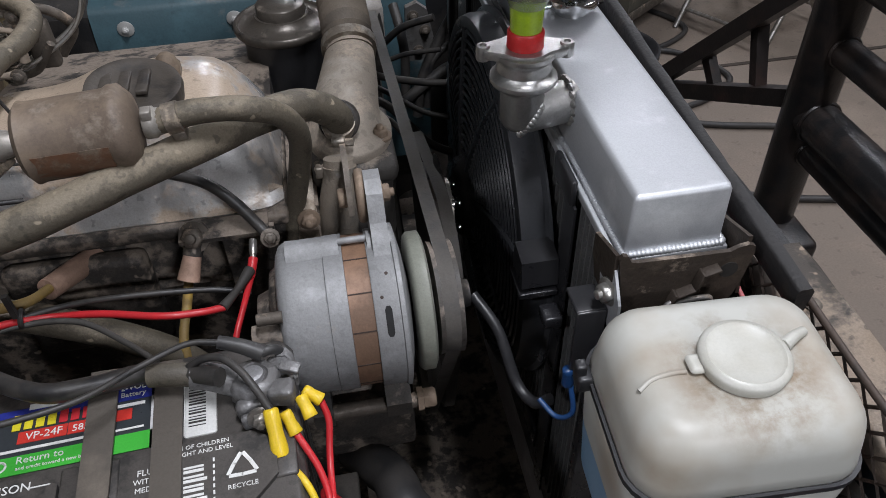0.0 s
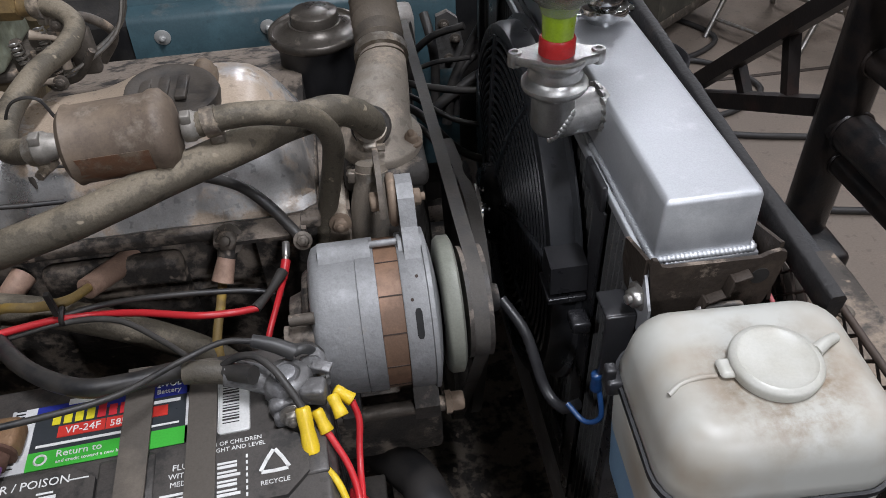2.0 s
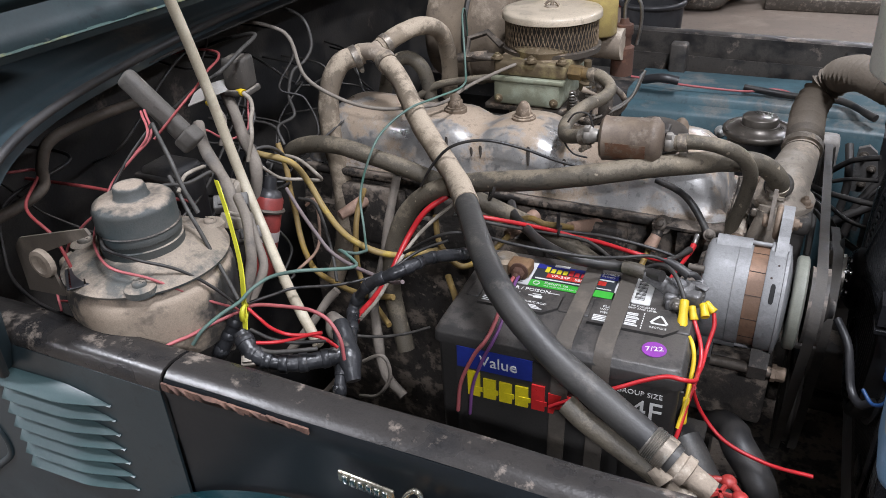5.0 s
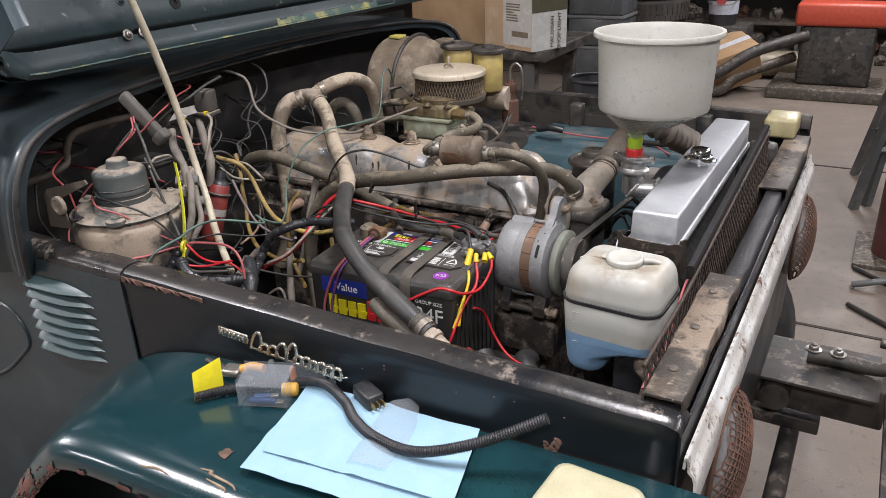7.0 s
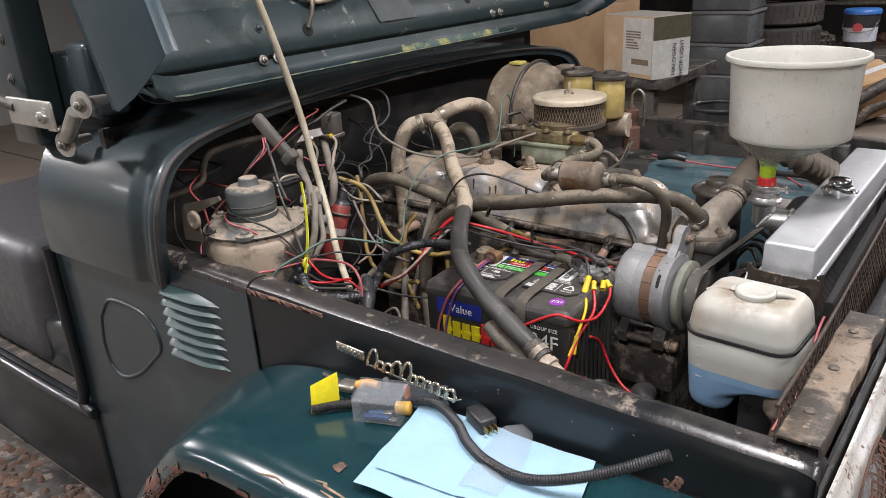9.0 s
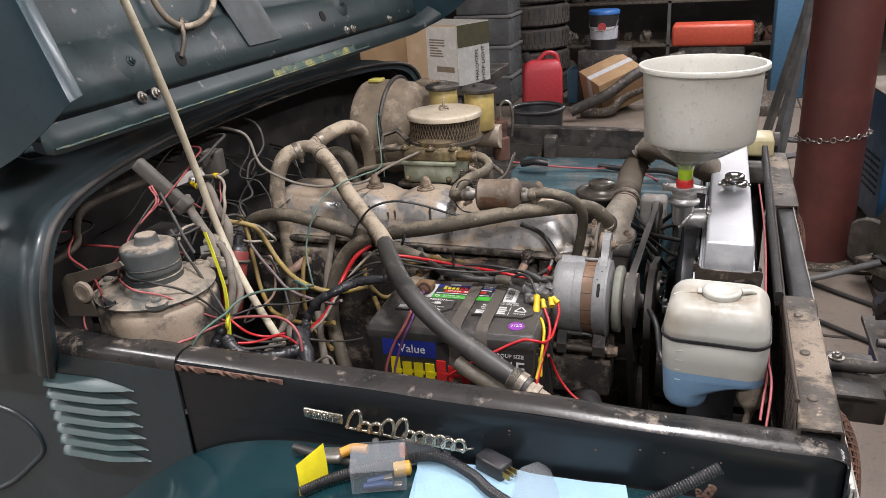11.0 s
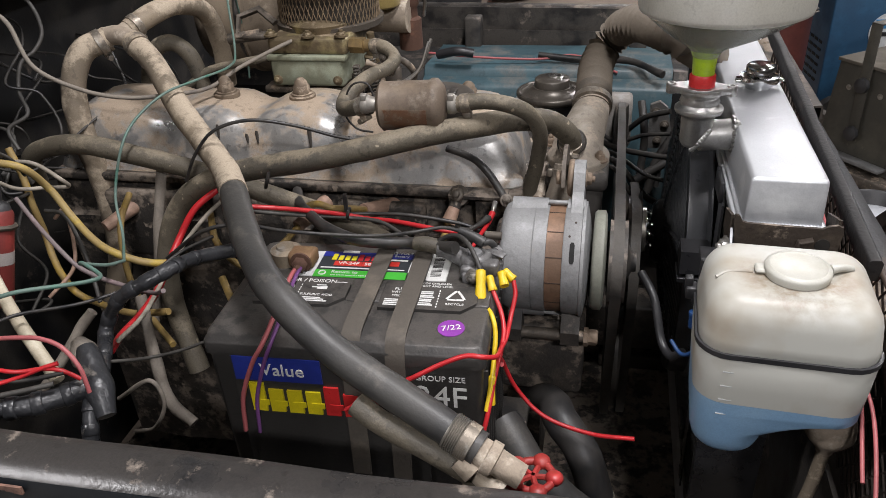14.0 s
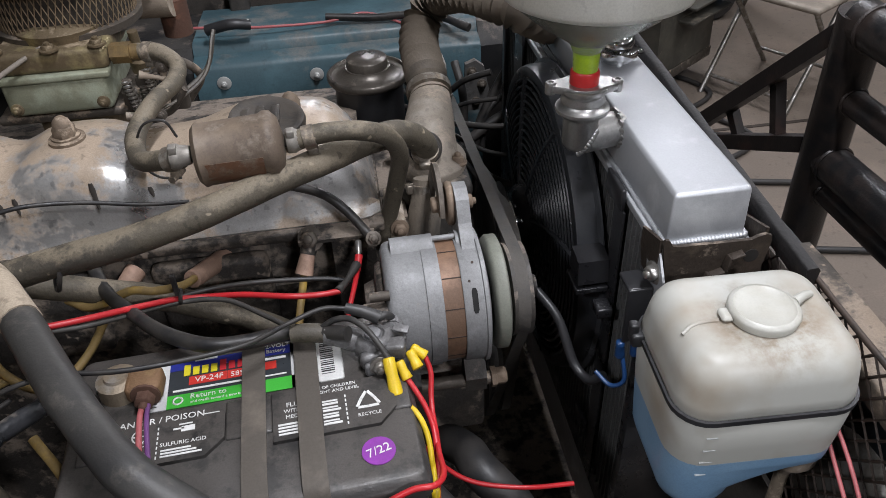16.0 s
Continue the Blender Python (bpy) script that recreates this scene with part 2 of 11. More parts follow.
CONCRETE = worn("stained_concrete", (0.28, 0.23, 0.186), (0.18, 0.146, 0.118), 0.48, 1.3, 0.62, 0.16, 0, 0.2, 60, dust=(0.20, 0.155, 0.12), dust_amount=0.36, dust_scale=3.2)
WALLM = worn("garage_wall", (0.055, 0.048, 0.043), (0.03, 0.027, 0.025), 0.45, 2.5, 0.85, 0.1, 0, 0.2, 40)
# Unseen ceiling and side walls, kept pale to bounce the lamps' light.
CEILM = worn("bounce_ceiling", (0.50, 0.50, 0.49), (0.42, 0.42, 0.41), 0.45, 2.5, 0.8, 0.1, 0, 0.1, 40)
BOUNCEWALL = worn("bounce_wall", (0.36, 0.35, 0.34), (0.28, 0.27, 0.26), 0.45, 2.5, 0.8, 0.1, 0, 0.1, 40)
ELBOW = worn("dusty_cast_elbow", (0.34, 0.305, 0.26), (0.25, 0.215, 0.175), 0.45, 22, 0.65, 0.1, 0.25, 0.2, dust=(0.36, 0.29, 0.22), dust_amount=0.35, dust_scale=16)
CARD = worn("cardboard", (0.40, 0.26, 0.14), (0.33, 0.205, 0.108), 0.4, 6, 0.8, 0.08, 0, 0.05)
COLUMN = worn("oxide_red_paint", (0.125, 0.036, 0.029), (0.092, 0.027, 0.023), 0.4, 5, 0.5, 0.1, 0, 0.05, dust=(0.2, 0.12, 0.09), dust_amount=0.2, dust_scale=8)
WELDBLUE = worn("welder_blue_paint", (0.03, 0.105, 0.20), (0.02, 0.07, 0.14), 0.4, 5, 0.45, 0.1, 0, 0.05, dust=(0.16, 0.14, 0.12), dust_amount=0.25, dust_scale=6)
GREYSTEEL = worn("grey_painted_steel", (0.17, 0.172, 0.17), (0.11, 0.11, 0.108), 0.4, 8, 0.5, 0.1, 0.2, 0.1)
# The body's green, made lighter here to stand in for glare haze.
COWLP = worn("hazed_green_paint", (0.034, 0.054, 0.062), (0.023, 0.036, 0.042), 0.5, 5, 0.40, 0.08, 0, 0.03, 150, dust=(0.10, 0.09, 0.08), dust_amount=0.24, dust_scale=9, coat=0.2)

# ---- building helpers ----


def mesh_of(name, bm, material, smooth=True, angle=54):
    me = bpy.data.meshes.new(name)
    bmesh.ops.recalc_face_normals(bm, faces=bm.faces)
    if smooth:
        for f in bm.faces:
            f.smooth = True
        for e in bm.edges:
            if len(e.link_faces) == 2 and e.calc_face_angle(0) > radians(angle):
                e.smooth = False
    bm.to_mesh(me)
    bm.free()
    for m in (material if isinstance(material, (list, tuple)) else [material]):
        me.materials.append(m)
    return me


def thing(name, bm, material, label, category, group="", kind="", smooth=True):
    """A top-level thing that is one mesh."""
    return tagged(new(name, mesh_of(name, bm, material, smooth)), label, category, group, kind)


def root(name, label, category, place=(0, 0, 0), turn=(0, 0, 0), group="", kind=""):
    """A top-level thing that is made of parts."""
    ob = new(name)
    ob.empty_display_size = 0.02
    ob.matrix_world = pose(*place, *turn)
    return tagged(ob, label, category, group, kind)


def part(name, bm, material, parent, label="", smooth=True):
    ob = new(name, mesh_of(name, bm, material, smooth))
    ob.parent = parent
    return tagged(ob, label)


def B():
    return bmesh.new()


def box(bm, lo, hi, bevel=0.0, seg=2, m=None):
    lo, hi = Vector(lo), Vector(hi)
    mat4 = Matrix.Translation((lo + hi) / 2) @ Matrix.Diagonal((*(hi - lo), 1))
    r = bmesh.ops.create_cube(bm, size=1, matrix=(m @ mat4) if m else mat4)
    if bevel:
        edges = list({e for v in r["verts"] for e in v.link_edges})
        bmesh.ops.bevel(bm, geom=edges, offset=bevel, segments=seg, affect="EDGES", profile=0.5)
    return bm


def frame_of(axis):
    axis = Vector(axis).normalized()
    side = axis.cross(Vector((0, 0, 1)) if abs(axis.z) < 0.9 else Vector((1, 0, 0))).normalized()
    return axis, side, axis.cross(side)


def lathe(bm, origin, axis, profile, seg=24, caps=True):
    """Turn a profile of (along, radius) round an axis."""
    a, s, u = frame_of(axis)
    o = Vector(origin)
    rings = []
    for along, r in profile:
        rings.append([bm.verts.new(o + a * along + (s * math.cos(t) + u * math.sin(t)) * max(r, 1e-5))
                      for t in (2 * math.pi * k / seg for k in range(seg))])
    for p, q in zip(rings, rings[1:]):
        for k in range(seg):
            bm.faces.new((p[k], p[(k + 1) % seg], q[(k + 1) % seg], q[k]))
    if caps:
        bm.faces.new(rings[0][::-1]), bm.faces.new(rings[-1])
    return bm


def cyl(bm, p0, p1, r0, r1=None, seg=16):
    p0, p1 = Vector(p0), Vector(p1)
    return lathe(bm, p0, p1 - p0, [(0, r0), ((p1 - p0).length, r0 if r1 is None else r1)], seg)


def bolt(bm, p, axis, r=0.007, h=0.006, washer=True):
    if washer:
        lathe(bm, p, axis, [(-0.001, r * 1.45), (0.0012, r * 1.45), (0.0016, r * 1.3)], 14)
    lathe(bm, p, axis, [(0, r), (h * 0.85, r), (h, r * 0.82)], 6)
    lathe(bm, p, axis, [(h, r * 0.5), (h * 1.4, r * 0.48), (h * 1.5, r * 0.3)], 10)
    return bm


def spline(points, per=8):
    """A smooth line through the points."""
    p = [Vector(q) for q in points]
    if len(p) == 2:
        return [p[0].lerp(p[1], k / per) for k in range(per + 1)]
    p = [2 * p[0] - p[1]] + p + [2 * p[-1] - p[-2]]
    out = []
    for i in range(1, len(p) - 2):
        a, b, c, d = p[i - 1:i + 3]
        for k in range(per):
            t = k / per
            out.append(0.5 * (2 * b + (c - a) * t + (2 * a - 5 * b + 4 * c - d) * t * t + (3 * b - a - 3 * c + d) * t ** 3))
    return out + [p[-2]]


def tube(bm, points, radius, seg=10, per=8, wobble=0.0, ribs=0.0, pitch=0.008, straight=False):
    """A round hose or wire along a smooth line; ribs: depth of its corrugation."""
    line = [Vector(q) for q in points] if straight else spline(points, per)
    if ribs:
        fine, left = [line[0]], 0.0
        for a, b in zip(line, line[1:]):
            d, at = (b - a).length, left
            while at + pitch / 4 <= d:
                at += pitch / 4
                fine.append(a.lerp(b, at / d))
            left = at - d
        line = fine
    t0 = (line[1] - line[0]).normalized()
    _, s, u = frame_of(t0)
    rings = []
    for i, p in enumerate(line):
        t = (line[min(i + 1, len(line) - 1)] - line[max(i - 1, 0)]).normalized()
        s = (s - t * s.dot(t)).normalized()
        u = t.cross(s)
        r = radius(i / (len(line) - 1)) if callable(radius) else radius
        if ribs:
            r -= ribs * (0, 0.6, 1, 0.6)[i % 4]
        if wobble:
            r *= 1 + wobble * noise.noise(p * 35)
        rings.append([bm.verts.new(p + (s * math.cos(a) + u * math.sin(a)) * r) for a in (2 * math.pi * k / seg for k in range(seg))])
    for p, q in zip(rings, rings[1:]):
        for k in range(seg):
            bm.faces.new((p[k], p[(k + 1) % seg], q[(k + 1) % seg], q[k]))
    bm.faces.new(rings[0][::-1]), bm.faces.new(rings[-1])
    return bm


def loft(bm, rings, closed=True, caps=True):
    rows = [[bm.verts.new(p) for p in r] for r in rings]
    n = len(rows[0])
    for p, q in zip(rows, rows[1:]):
        for k in range(n if closed else n - 1):
            bm.faces.new((p[k], p[(k + 1) % n], q[(k + 1) % n], q[k]))
    if caps and closed:
        bm.faces.new(rows[0][::-1]), bm.faces.new(rows[-1])
    return bm


def sheet(bm, rows, thick=0.002):
    """A sheet through rows of points, with thickness."""
    loft(bm, rows, closed=False, caps=False)
    bmesh.ops.recalc_face_normals(bm, faces=bm.faces)
    bmesh.ops.solidify(bm, geom=list(bm.faces), thickness=thick)
    return bm


def ring(bm, centre, axis, radius, wire, seg=48, sides=6):
    a, s, u = frame_of(axis)
    c = Vector(centre)
    rows = []
    for k in range(seg):
        t = 2 * math.pi * k / seg
        out = s * math.cos(t) + u * math.sin(t)
        rows.append([bm.verts.new(c + out * (radius + wire * math.cos(b)) + a * wire * math.sin(b)) for b in (2 * math.pi * j / sides for j in range(sides))])
    for k in range(seg):
        p, q = rows[k], rows[(k + 1) % seg]
        for j in range(sides):
            bm.faces.new((p[j], p[(j + 1) % sides], q[(j + 1) % sides], q[j]))
    return bm


def rounded(w, d, r, n=5):
    """The outline of a rectangle with round corners, centred."""
    pts = []
    for cx, cy, a0 in ((w / 2 - r, d / 2 - r, 0), (-w / 2 + r, d / 2 - r, 90), (-w / 2 + r, -d / 2 + r, 180), (w / 2 - r, -d / 2 + r, 270)):
        for k in range(n + 1):
            a = radians(a0 + 90 * k / n)
            pts.append((cx + r * math.cos(a), cy + r * math.sin(a)))
    return pts


def lettering(text, size, material, parent, at, right, up, name="writing", depth=0.0006, width=1.0):
    """Letters of the built-in font as a flat mesh, on a face spanned by right and up."""
    cu = bpy.data.curves.new(name, "FONT")
    cu.body, cu.size, cu.extrude, cu.align_x, cu.align_y = text, size, depth, "CENTER", "CENTER"
    cu.resolution_u = 2
    ob = bpy.data.objects.new(name, cu)
    scene.collection.objects.link(ob)
    bpy.context.view_layer.update()
    me = bpy.data.meshes.new_from_object(ob.evaluated_get(bpy.context.evaluated_depsgraph_get()))
    bpy.data.objects.remove(ob)
    r, u = Vector(right).normalized(), Vector(up).normalized()
    m = Matrix((r * width, u, r.cross(u))).transposed().to_4x4()
    m.translation = Vector(at)
    me.transform(m)
    me.materials.clear()
    me.materials.append(material)
    got = new(name, me)
    got.parent = parent
    return got


# ---- the garage ----
def flat(bm, x0, x1, y0, y1, z):
    vs = [bm.verts.new(p) for p in ((x0, y0, z), (x1, y0, z), (x1, y1, z), (x0, y1, z))]
    bm.faces.new(vs)
    return bm


thing("floor", box(B(), (-9, -7, -0.12), (9, 13, 0)), CONCRETE, "brown stained concrete garage floor with joints", "floor", kind="structure")
# The north wall is dark; the others are unseen pale reflectors.
for wall_name, lo, hi in (("wall_north", (-9, 13, 0), (9, 13.2, 3.6)), ("wall_south", (-9, -7.2, 0), (9, -7, 3.6)),
                          ("wall_west", (-9.2, -7, 0), (-9, 13, 3.6)), ("wall_east", (9, -7, 0), (9.2, 13, 3.6))):
    thing(wall_name, box(B(), lo, hi), WALLM if wall_name == "wall_north" else BOUNCEWALL, "bare wall closing in the garage, mostly unseen", "wall", kind="structure")
thing("ceiling", box(B(), (-9, -7, 3.6), (9, 13, 3.7)), CEILM, "unseen pale ceiling added to bounce lamp light", "ceiling", kind="structure")
bm = B()
for y in (2.35, 4.6, 6.9):
    box(bm, (-9, y, 0.0005), (9, y + 0.018, 0.003))
for x in (-2.2, 0.95, 3.4):
    box(bm, (x, -7, 0.0007), (x + 0.015, 13, 0.0032))
thing("floor_joint", bm, plain("dark_joint_dirt", (0.05, 0.038, 0.03), 0.9), "dark dirt filled joints in the concrete floor", "floor joint", kind="structure")
# Fixtures added to carry the unseen lamps.
housing = plain("lamp_housing_white", (0.6, 0.6, 0.6), 0.5)
for (x, y, z, _, length, turn) in LAMPS:
    lamp = root("strip_lamp", "unseen ceiling lamp fixture added to light the garage", "lamp", (x, y, z), (0, 0, turn), "strip lamps")
    part("housing", box(B(), (-length / 2, -0.1, 0.012), (length / 2, 0.1, 0.07), 0.01), housing, lamp)
    for end in (-1, 1):
        part("hanging_rod", cyl(B(), (end * length * 0.4, 0, 0.07), (end * length * 0.4, 0, 3.6 - z), 0.004, seg=8), STEEL, lamp)

# ---- the vehicle's body ----
MID = 0.655                                  # the vehicle's middle line


def side_y(x):
    """The near body side; it narrows a little towards the front."""
    return 0.012 - 0.045 * max(0.0, (0.37 - x)) / 1.0


RAIL = 1.066


def rail_z(x):
    """The rail's top; it climbs a little towards the cowl."""
    return RAIL + 0.039 * (0.37 - x)


def rail_rows(x, y, far=False):
    """The rail's section, from the outer face over the top to its inner lip."""
    pro = [(0, -0.085), (0, -0.03), (-0.002, -0.016), (0.002, -0.006), (0.008, -0.001), (0.018, 0.001), (0.032, 0.0), (0.041, -0.002), (0.045, -0.007), (0.045, -0.028)]
    sgn = -1 if far else 1
    return [Vector((x, y + sgn * dy, (RAIL if far else rail_z(x)) + dz)) for dy, dz in pro]


body = root("vehicle_body", "dark green body of an old off-road vehicle with its hood opened", "vehicle body")
bm = B()
xs = [-0.446 + 0.811 * k / 44 for k in range(45)]
rows = []
for x in xs:
    dent = 0.0012 * noise.noise(Vector((x * 9, 0, 0)))
    rows.append([p + Vector((0, dent, dent)) for p in rail_rows(x, side_y(x))[3:]])
# rounded front corner of the rail
for dx, drop in ((0.010, 0.001), (0.018, 0.004), (0.021, 0.010)):
    rows.append([Vector((0.365 + dx, p.y, p.z - drop)) for p in rail_rows(0.365, side_y(0.365))[3:]])
sheet(bm, rows, 0.0012)
part("front_side_rail", bm, RAILM, body, "worn dusty side rail along the engine bay")
bm = B()
rows = [[Vector((x, side_y(x), z)) for z in (0.55, 0.75, 0.9, rail_z(x) - 0.0855)] for x in xs]
rows.append([Vector((0.383, side_y(0.365) + 0.012, z)) for z in (0.55, 0.75, 0.9, RAIL - 0.0855)])
sheet(bm, rows, 0.002)
part("front_side_panel", bm, GREEN, body, "glossy black-green side panel")
bm = B()
rows = [[p + Vector((0, -0.0005, 0.0)) for p in rail_rows(x, side_y(x))[:4]] for x in xs]
rows.append([p + Vector((0.018, 0.012, 0.0)) for p in rail_rows(0.365, side_y(0.365))[:4]])
sheet(bm, rows, 0.0015)
part("upper_side_panel", bm, GREEN, body)
bm = B()
rows = []
for k in range(25):
    x = -0.449 - 0.60 * k / 24
    rows.append([p + Vector((0, -0.002, 0.001)) for p in rail_rows(x, side_y(x))])
sheet(bm, rows, 0.003)
part("cowl_side_rail", bm, RAILM, body, "dark worn rail end with a rusty seam")
bm = B()
rows = [[Vector((-0.449 - 0.60 * k / 12, side_y(-0.449 - 0.60 * k / 12) - 0.004, z)) for z in (0.43, 0.6, 0.8, 0.95, rail_z(-0.449 - 0.05 * k) - 0.02)] for k in range(13)]
sheet(bm, rows, 0.003)
cowl_panel = part("cowl_side_panel", bm, COWLP, body)
# rust along the seam
bm = B()
for k in range(26):
    x = -0.446 + 0.0062 * k
    w = 0.004 * (1 - k / 27) + 0.0025 * noise.noise(Vector((k * 0.9, 2, 0)))
    box(bm, (x, side_y(x) - 0.0038, rail_z(x) - 0.013 - w), (x + 0.0070, side_y(x) - 0.0018, rail_z(x) - 0.008 + 0.0015 * noise.noise(Vector((k * 1.3, 0, 0)))))
bmesh.ops.remove_doubles(bm, verts=bm.verts, dist=0.0012)
part("rust_strip", bm, worn("pink_rust", (0.19, 0.10, 0.07), (0.11, 0.06, 0.045), 0.4, 60, 0.8, 0.1, 0, 0.3), body)
# louvres, painted lighter than the panel for the light on their tops
LOUVREM = worn("top_lit_teal_paint", (0.060, 0.105, 0.108), (0.042, 0.075, 0.078), 0.45, 9, 0.42, 0.08, 0, 0.05)
for k in range(7):
    bm = B()
    z = 1.045 - 0.0201 * k
    x0, x1 = -0.683, -0.524
    rows = []
    for j in range(13):
        t = j / 12
        x, h = x0 + (x1 - x0) * t, min(1.0, t / 0.06 + 0.15, ((1 - t) / 0.38) ** 0.8 + 0.02)
        y = side_y(x) - 0.004
        rows.append([Vector((x, y - 0.0005, z - 0.007 + 0.0145 * h)), Vector((x, y - 0.005 * h, z - 0.007 + 0.012 * h)), Vector((x, y - 0.0125 * h, z - 0.007 + 0.005 * h)), Vector((x, y - 0.0165 * h, z - 0.0065)), Vector((x, y - 0.0150 * h, z - 0.0082)), Vector((x, y - 0.002, z - 0.0078))])
    sheet(bm, rows, 0.001)
    part("louvre", bm, LOUVREM, body)

# pressed oval in the cowl side
bm = B()
tube(bm, [Vector((p.x, side_y(p.x) - 0.0035, p.y)) for p in spline([Vector((x, z, 0)) for x, z in ((-0.915, 0.93), (-0.875, 0.972), (-0.815, 0.978), (-0.76, 0.968), (-0.73, 0.94), (-0.727, 0.905), (-0.76, 0.872), (-0.82, 0.825), (-0.88, 0.800), (-0.918, 0.815), (-0.928, 0.87), (-0.915, 0.93))], 4)], 0.0045, 8)
part("pressed_rim", bm, COWLP, body)

# cowl arch round the bay's rear end
half = [(-0.655, -0.052, 1.055), (-0.628, -0.064, 1.12), (-0.612, -0.064, 1.19), (-0.612, -0.042, 1.245), (-0.622, 0.0, 1.28), (-0.638, 0.08, 1.300),
        (-0.655, 0.22, 1.313), (-0.675, 0.42, 1.320), (-0.685, MID, 1.323)]
arch = spline(half + [(x, 2 * MID - y, z) for x, y, z in half[-2::-1]], 5)
rows = []
for p in arch:
    out = Vector((0, p.y - MID, (p.z - 1.0) * 1.6)).normalized()
    back = Vector((-1, 0, 0))
    pro = [(-0.022, 0.004), (0.0, 0.0), (0.005, 0.006), (0.004, 0.016), (-0.002, 0.026), (0.0, 0.045), (0.009, 0.052), (0.012, 0.07), (0.016, 0.16), (0.02, 0.36)]
    rows.append([p + out * o + back * b for o, b in pro])
part("cowl", sheet(B(), rows, 0.002), COWLP, body, "dark green cowl arch with a rolled lip")
bm = B()
tube(bm, [p + Vector((0.004, 0, 0.0)) for p in arch], 0.005, 8, straight=True)
part("cowl_seal", bm, RUBBER, body, "black rubber seal on the cowl lip")
# firewall and inner sides
part("firewall", box(B(), (-0.80, -0.03, 0.45), (-0.785, 1.34, 1.315)), FIREWALL, body, "black grimy firewall")
bm = B()
rows = [[Vector((-0.66 - 0.13 * t, p.y + (0.02 if p.y < MID else -0.02), p.z - 0.012)) for t in (0, 1)] for p in arch]
part("firewall_return", sheet(bm, rows, 0.002), FIREWALL, body)
for name, y0, y1 in (("near_inner_fender", 0.052, 0.056), ("far_inner_wall", 1.275, 1.279)):
    bm = B()
    rows = [[Vector((x, (y0 if y0 < MID else y0 - 0.06 * (x - 0.38)) + 0.003 * noise.noise(Vector((x * 6, z * 6, 3))), z)) for z in (0.5, 0.7, 0.9, 1.0, RAIL - 0.01)] for x in [-0.78 + 1.14 * k / 24 for k in range(25)]]
    part(name, sheet(bm, rows, 0.002), BLACKMET, body, "black inner fender wall caked with dirt")
bm = B()
rows = []
for k in range(30):
    x = -0.66 + 1.04 * k / 29
    rows.append([p + Vector((0, 0, 0.035)) for p in rail_rows(x, 1.335 - 0.06 * (x - 0.38), True)])
part("far_side_rail", sheet(bm, rows, 0.0025), BLACKMET, body)
bm = B()
rows = [[Vector((x, 1.288 - 0.06 * (x - 0.38), z)) for z in (RAIL - 0.03, RAIL, RAIL + 0.034)] for x in (-0.78, -0.4, 0, 0.36)]
part("far_upper_wall", sheet(bm, rows, 0.002), BLACKMET, body)
for x in (-0.22, 0.12):
    part("far_wall_brace", box(B(), (x, 1.265, 0.96), (x + 0.035, 1.30, 1.09), 0.004), BLACKMET, body)
# teal apron beside the engine with its shelf
bm = B()
rows = []
for k in range(25):
    x = -0.27 + 0.47 * k / 24
    w = 0.002 * noise.noise(Vector((x * 7, 1, 0)))
    rows.append([Vector((x, 1.05 + w, 0.72)), Vector((x, 1.06 + w, 0.955)), Vector((x, 1.066 + w, 1.005)), Vector((x, 1.072, 1.013)), Vector((x, 1.10 + w, 1.018)), Vector((x, 1.104, 1.03)), Vector((x, 1.11, 1.036)), Vector((x, 1.28, 1.03 + w))])
apron = part("apron", sheet(bm, rows, 0.002), TEAL, body, "faded teal inner apron with a dusty shelf")
# The panel goes on in black past both teal ends.
for x0, x1 in ((-0.74, -0.272), (0.202, 0.25)):
    bm = B()
    rows = [[Vector((x, y, z)) for y, z in ((1.06, 0.72), (1.07, 0.955), (1.076, 1.0), (1.10, 1.012), (1.11, 1.03), (1.28, 1.025))] for x in (x0, (x0 + x1) / 2, x1)]
    part("inner_panel", sheet(bm, rows, 0.002), FIREWALL, body, "black inner panel beside the apron")
for x in (-0.225, -0.075):
    bm = B()
    lathe(bm, (x, 1.0615, 0.985), (0, -1, -0.03), [(0, 0.0115), (0.0015, 0.0115), (0.003, 0.008)], 16)
    bolt(bm, (x, 1.058, 0.985), (0, -1, 0), 0.005, 0.005, False)
    ob = part("apron_bolt", bm, plain("bright_zinc", (0.55, 0.55, 0.53), 0.35, 0.3), apron)
bm = B()
loft(bm, [[Vector((x, y, z)) for x, z in ((0.158, 0.93), (0.160, 1.010), (0.176, 1.016), (0.190, 1.005), (0.198, 0.965), (0.194, 0.930))] for y in (0.985, 0.995)])
relay_plate = part("side_plate", bm, CASTALU, body, "pale bare metal plate on the far apron", smooth=False)
for x, z in ((0.170, 0.998), (0.186, 0.975), (0.176, 0.945)):
    part("plate_bolt", bolt(B(), (x, 0.985, z), (0, -1, 0), 0.0055, 0.006), DIRTYSTEEL, relay_plate)
part("bay_underside", box(B(), (-0.78, 0.05, 0.42), (0.33, 1.28, 0.44)), GRIME, body, "dark underside of the bay")

# fender
bm = B()
path = [(0.43, 0.985), (0.30, 0.986), (0.1, 0.986), (-0.1, 0.986), (-0.22, 0.987), (-0.30, 0.984), (-0.37, 0.970), (-0.43, 0.947), (-0.50, 0.905), (-0.598, 0.832), (-0.67, 0.765), (-0.745, 0.685), (-0.83, 0.594), (-0.98, 0.42)]


def fender_drop(x):
    """How far the fender's outer edge falls away towards the rear."""
    t = min(1.0, max(0.0, (-0.35 - x) / 0.42))
    return 0.165 * t ** 1.15


